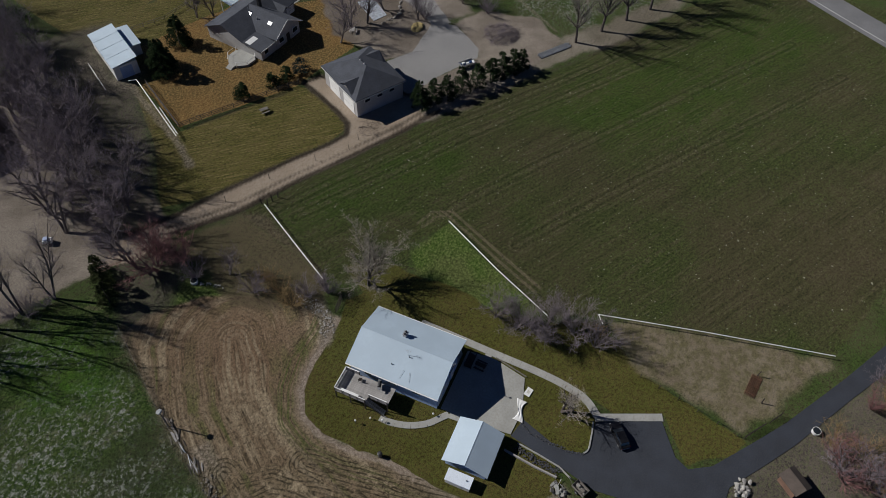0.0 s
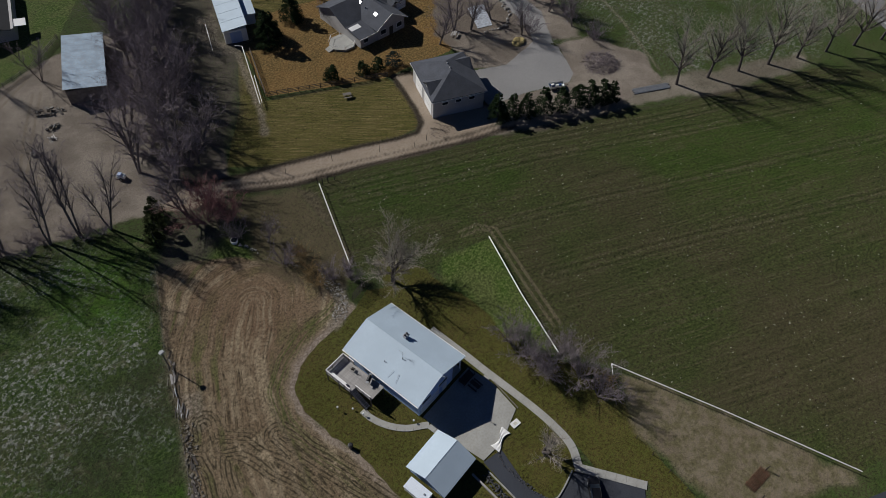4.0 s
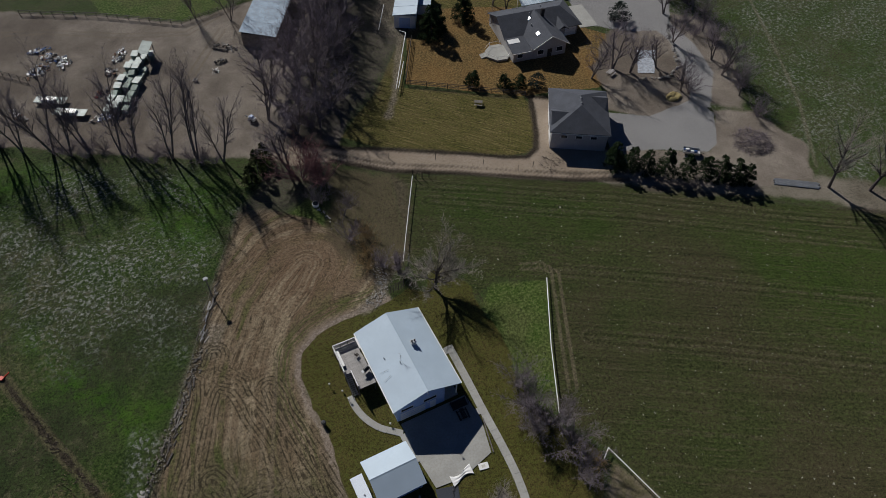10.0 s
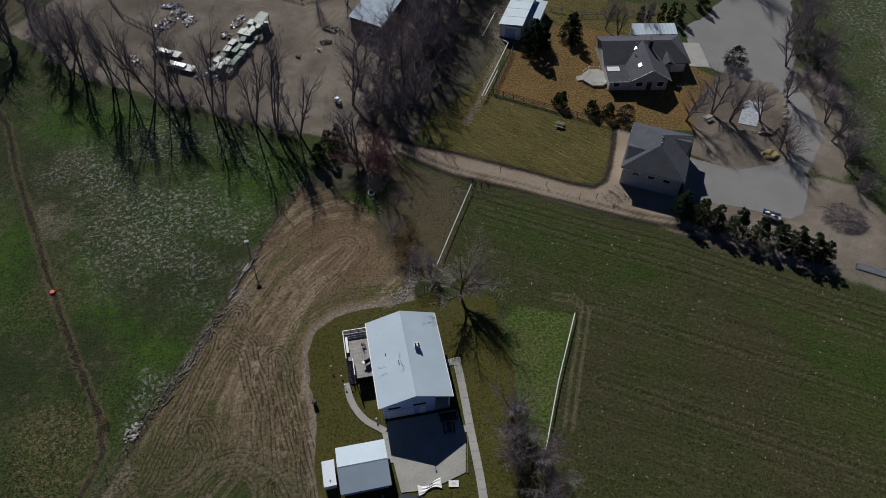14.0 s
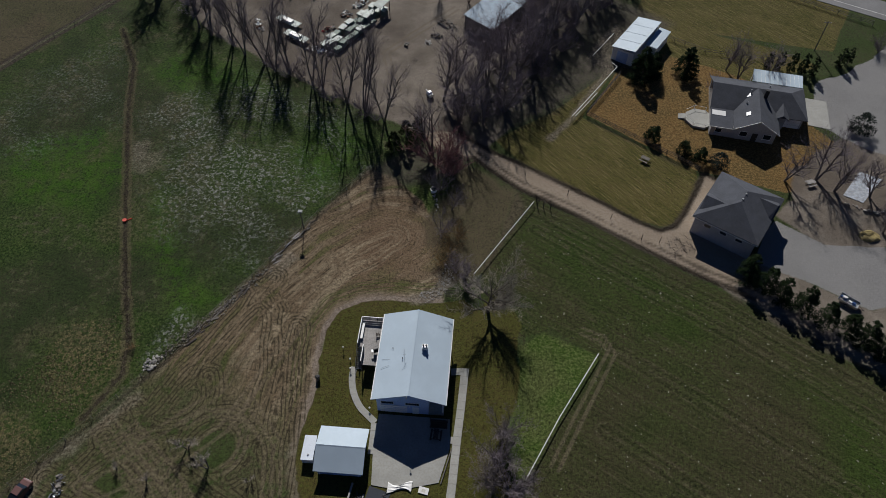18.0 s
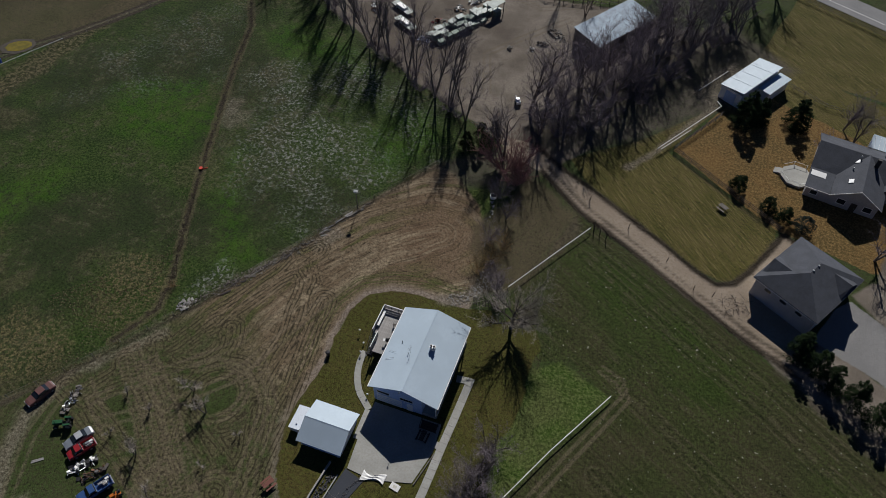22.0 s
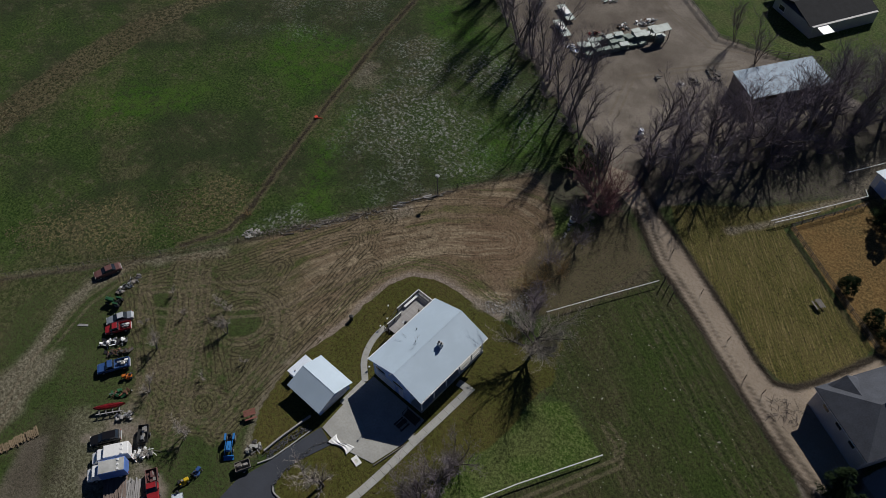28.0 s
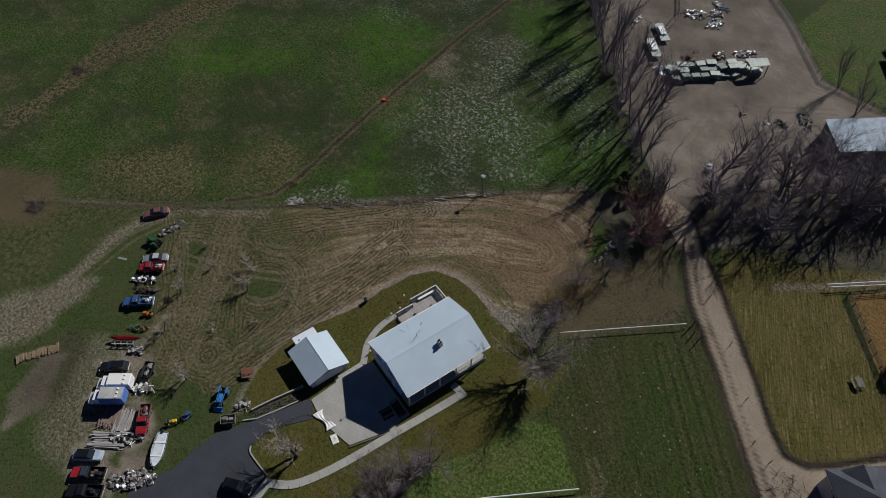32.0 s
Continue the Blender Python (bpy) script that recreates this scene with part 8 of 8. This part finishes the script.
# the far end of the track, the neighbours' yard and the wood by the road
for k in range(9):
    plant("row", 84.4 + 6.75 * k, -2.8 - 4.45 * k, 1.25)
for key, x, y, s in (("belt", 78, 34.5, 0.95), ("belt", 78.4, 43.7, 0.9), ("belt", 88.2, 49.6, 1.0), ("belt", 57.5, 83.0, 0.9),
                     ("bush", 53.5, 74.3, 1.2), ("belt", 59.7, 79.8, 0.8), ("belt", 62.5, 47.5, 1.1), ("belt", 68.8, 47.8, 1.2), ("belt", 71.8, 45.2, 1.05), ("bush", 79.2, 33.4, 1.4), ("belt", 100.2, 71.0, 1.2), ("belt", 90, 34.7, 1.0), ("belt", 88.6, 27.0, 0.9), ("bush", 87.1, 20, 1.2), ("belt", 101.6, 58.1, 1.1), ("belt", 94, 60, 1.1), ("belt", 98, 50, 1.0), ("belt", 103, 66, 1.1), ("belt", 108, 77, 1.1), ("belt", 92, 40, 1.0), ("belt", 100, 96, 1.4), ("belt", 105, 101, 1.3),
                     ("bush", 96, 93, 1.2), ("belt", 66, 79.5, 0.9), ("belt", 112, 92, 1.2)):
    plant(key, x, y, s)
scatter("bush", [(86, 30), (92, 28), (110, 74), (104, 76), (95, 58)], 8, 1.2, 21, 4)
scatter("garden", [(24, -76), (9, -66), (2, -61), (-3, -62), (-6, -66), (-5, -85), (40, -110)], 10, 0.75, 6, 3.6)
scatter("red", [(26, -78), (10, -67.5), (2, -62), (-4, -64), (0, -80), (40, -110)], 26, 1.35, 26, 2.6)
scatter("straw", [(24, -76), (9, -65.5), (1, -60.5), (-6, -64), (-8, -80), (40, -105)], 18, 1.0, 16, 3.0)
for x, y, s in ((-41.5, -15.6, 1.05), (-37.6, -18.4, 1.0), (-44.2, -27.8, 1.1), (-28.3, -33.6, 1.1), (-49.5, -26.2, 0.5), (-46.2, -20.8, 0.5), (-33.6, -26.2, 0.5), (-38.4, -33.0, 0.9), (-51.0, -19.5, 0.5), (-31.0, -20.0, 0.45)):
    plant("orchard", x, y, s)
plant("straw", -55.5, 1.0, 0.4)


# ---- evergreens ----
def needles_mat(name, col):
    return matt(name, col, 0.95, var=0.4, scale=1.2, fine=7, bump=0.0, spread=0.3)


spruce_green = needles_mat("dark_needles", (0.020, 0.034, 0.013))
olive_green = needles_mat("olive_needles", (0.034, 0.042, 0.016))
blue_green = needles_mat("blue_grey_needles", (0.032, 0.045, 0.038))


def evergreen(name, label, height, width, seed, needles, taper=1.0, tufts=1500, ball=False, fineness=0.62):
    """A trunk and a crown of many small tufts of needles on drooping boughs."""
    rng = random.Random(seed)
    t = thing(name, label, "tree")
    part("trunk", tube(bmesh.new(), (0, 0, -0.1), (0, 0, height * 0.85), 0.05 + height * 0.018, 0.03, 7), bark_dark, t)
    verts, faces = [], []
    boughs = [(rng.uniform(0.04, 0.97), rng.uniform(0, 6.283), rng.uniform(0.75, 1.12)) for _ in range(int(26 + height * 9))]
    for _ in range(int(tufts * 1.8)):
        h, a, reach = rng.choice(boughs)
        prof = math.sin(math.pi * min(1, (0.12 + h * 0.88))) ** 0.6 if ball else (1 - h) ** taper * (0.55 + 0.45 * min(1, h * 6)) + 0.03
        s = rng.random() ** 0.5
        r = width * prof * reach * s
        a += rng.gauss(0, 0.16)
        p = Vector((r * math.cos(a), r * math.sin(a), h * height * 0.98 + 0.1 - 0.16 * r + rng.gauss(0, 0.07)))
        out = Vector((math.cos(a), math.sin(a), rng.uniform(-0.2, 0.7))).normalized()
        side = out.cross(Vector((rng.gauss(0, 0.5), rng.gauss(0, 0.5), 1))).normalized()
        up = side.cross(out)
        z = rng.uniform(0.16, 0.34) * (0.8 + 0.05 * height) * fineness
        i = len(verts)
        verts += [p - side * z * 0.5, p + out * z * 0.9 - side * z * 0.25 + up * 0.04, p + out * z * 1.4, p + out * z * 0.9 + side * z * 0.3 - up * 0.04, p + side * z * 0.5, p + up * z * 0.5 + out * z * 0.4]
        faces += [(i, i + 1, i + 5), (i + 1, i + 2, i + 5), (i + 2, i + 3, i + 5), (i + 3, i + 4, i + 5)]
    me = bpy.data.meshes.new("crown")
    me.from_pydata(verts, [], faces)
    me.materials.append(needles)
    ob = new("crown", me)
    ob.parent = t
    return t


def evergreens(make, spots, group):
    first = None
    for k, (x, y, s) in enumerate(spots):
        m = pose(x, y, -0.05, TURN.uniform(-3, 3), TURN.uniform(-3, 3), TURN.uniform(0, 360)) @ Matrix.Scale(s, 4)
        if first is None or k % 3 == 0:
            first = make(k)
            tagged(first, group=group)
            first.matrix_basis = m
        else:
            copy_thing(first, Matrix()).matrix_basis = m


evergreens(lambda k: evergreen("pine_tree", "dark green pine in the row beside the gravel yard", 6.2, 2.5, 40 + k, spruce_green, 0.62, 1700),
           [(49.6, 21.6, 1.1), (52.3, 20.0, 0.95), (54.4, 17.6, 0.98), (57.6, 15.6, 1.05), (60.6, 13.0, 0.98), (63.8, 11.2, 0.95), (65.9, 9.2, 1.05), (68.3, 7.4, 1.0), (70.2, 6.0, 0.85)], "pines in a row")
evergreens(lambda k: evergreen("spruce_tree", "tall dark spruce on the golden lawn", 8.2, 3.9, 60 + k, spruce_green, 0.8, 4200), [(37.4, 77.8, 1.1), (47.6, 81.1, 0.95), (40.0, 80.2, 0.8)], "spruces on the lawn")
evergreens(lambda k: evergreen("juniper", "rounded dark green juniper", 3.3, 1.75, 70 + k, spruce_green, 0.5, 1000), [(37.3, 58.2, 1.15), (43.2, 54.0, 1.05), (46.2, 52.3, 1.05)], "junipers along the fence")
evergreens(lambda k: evergreen("round_spruce", "rounded blue-grey spruce by the workshop", 3.6, 2.2, 80 + k, blue_green, 0.5, 1100, True), [(49.6, 50.8, 0.95), (82.2, 63.5, 1.3)], "rounded spruces")
evergreens(lambda k: evergreen("cypress", "narrow columnar evergreen by the forecourt", 5.0, 1.1, 90 + k, spruce_green, 0.4, 800), [(67.5, 84.5, 0.9), (70, 84.2, 1.0), (72.5, 83.8, 1.0), (75, 83.3, 1.1), (77.2, 82.6, 1.0), (84.5, 86.5, 1.0), (86.8, 87.4, 0.9)], "columnar evergreens")
evergreens(lambda k: evergreen("pine_tree", "shaggy olive-green pine at the end of the lane", 6.0, 2.3, 97 + k, olive_green, 0.6, 1500, False), [(-14.6, 53.4, 1.0), (-16.8, 50.6, 0.9), (-12.4, 56.0, 0.8)], "pines at the end of the lane")


# ---- tufts and clods ----
def tufts(name, label, spots, size, high, material, seed):
    """Many small uneven lumps on the ground, each a low pyramid with a leaning tip."""
    rng = random.Random(seed)
    verts, faces = [], []
    for x, y in spots:
        r, h, a = size * rng.uniform(0.5, 1.3), high * rng.uniform(0.5, 1.4), rng.uniform(0, 6.28)
        i = len(verts)
        verts += [(x + r * rng.uniform(0.7, 1.2) * math.cos(a + 1.257 * k), y + r * rng.uniform(0.7, 1.2) * math.sin(a + 1.257 * k), -0.12) for k in range(5)]
        verts.append((x + rng.uniform(-0.4, 0.4) * r, y + rng.uniform(-0.4, 0.4) * r, h))
        faces += [(i + k, i + (k + 1) % 5, i + 5) for k in range(5)]
    me = bpy.data.meshes.new(name)
    me.from_pydata(verts, [], faces)
    me.materials.append(material)
    return tagged(new(name, me), label, "grass" if name != "clods" else "soil", kind="stuff")


def strewn(line, count, wide, seed):
    rng = random.Random(seed)
    p = [Vector((x, y, 0)) for x, y in line]
    lengths = [(b - a).length for a, b in zip(p[:-1], p[1:])]
    out = []
    for _ in range(count):
        k = rng.choices(range(len(lengths)), lengths)[0]
        q = p[k].lerp(p[k + 1], rng.random())
        out.append((q.x + rng.gauss(0, wide), q.y + rng.gauss(0, wide)))
    return out


def patches(outline, count, seed, keep=0.5):
    """Spots inside an outline, gathered in uneven patches."""
    rng = np.random.RandomState(seed)
    q = np.array(outline)
    x, y = (rng.uniform(q[:, k].min(), q[:, k].max(), count) for k in (0, 1))
    ok = (signed(outline, x, y) > 0) & (fuzz(x, y, 7.0) + 0.35 * (rng.rand(count) - 0.5) > keep)
    return list(zip(x[ok], y[ok]))


dry_tuft = mat("dry_grass_tufts", (0.125, 0.104, 0.052), 0.95, var=0.35, scale=0.8, fine=5, spread=0)
green_tuft = mat("green_grass_tufts", (0.046, 0.076, 0.016), 0.95, var=0.35, scale=0.5, fine=5, spread=0)
dark_clod = mat("trodden_soil", (0.105, 0.083, 0.057), 0.95, var=0.3, scale=0.8, fine=5, spread=0)
tufts("clods", "trodden clods along the narrow hoof track", strewn(HOOFWAY, 1300, 0.42, 1), 0.17, 0.10, dark_clod, 2)
tufts("dry_grass", "dry grass tufts beside the hoof track", strewn(HOOFWAY, 1500, 1.6, 3), 0.15, 0.08, dry_tuft, 4)
tufts("dry_grass", "dry tussocks on the rough strip of pasture", patches([(-104, -40), (-106.4, -31), (-112.2, -16), (-116.2, 6), (-118.6, 31), (-126, 24), (-125, 8), (-121.4, -14.6), (-113.3, -28)], 9000, 5, 0.40), 0.24, 0.13, dry_tuft, 6)
tufts("dry_grass", "dry tussocks in the trodden pasture corner", patches([(-88, -32), (-70, -30), (-62, -18), (-58, -8), (-60, 8), (-68, 0), (-84, -18)], 9000, 7, 0.45), 0.19, 0.11, dry_tuft, 8)
tufts("grass", "coarse green grass tufts of the pasture", patches([(-21, 46), (-30, 33), (-49, 1), (-62, -18), (-100, -40), (-115, 30), (-90, 95), (-42, 72)], 26000, 9, 0.45), 0.15, 0.05, green_tuft, 10)
tufts("dry_grass", "straw-coloured weeds along the pasture fence", strewn([(-21.2, 45.2), (-29.8, 32.2), (-38.8, 16.6), (-49.4, -0.4), (-62.8, -19.2), (-80, -41)], 3400, 0.5, 11), 0.12, 0.06, dry_tuft, 12)
tufts("clods", "low berm of dirt clods along the gravel lane", strewn(LANE[1:14], 3000, 0.32, 13) + strewn([(50, 17.4), (41, 22.0), (20.4, 34.9), (8.8, 41.6), (-0.5, 49.8)], 2200, 0.35, 14), 0.11, 0.09, dark_clod, 15)

brush_pile(80.2, 14.2, 4.2, 1.8, 2, "large heap of cut plum-brown branches", bark_plum, 700)
brush_pile(39.0, 28.6, 2.6, 0.35, 5, "dead branches lying beside the lane", bark_dark, 60)
brush_pile(9.6, -27.6, 1.0, 0.4, 7, "small heap of dry sticks by the fence end", bark_tan, 80)
brush_pile(-78.9, -41.9, 1.6, 0.5, 8, "dark heap of branches in the pasture", bark_dark, 160)
brush_pile(-114.4, -21.3, 1.3, 0.6, 9, "dark heap of branches in the far pasture", bark_dark, 140)
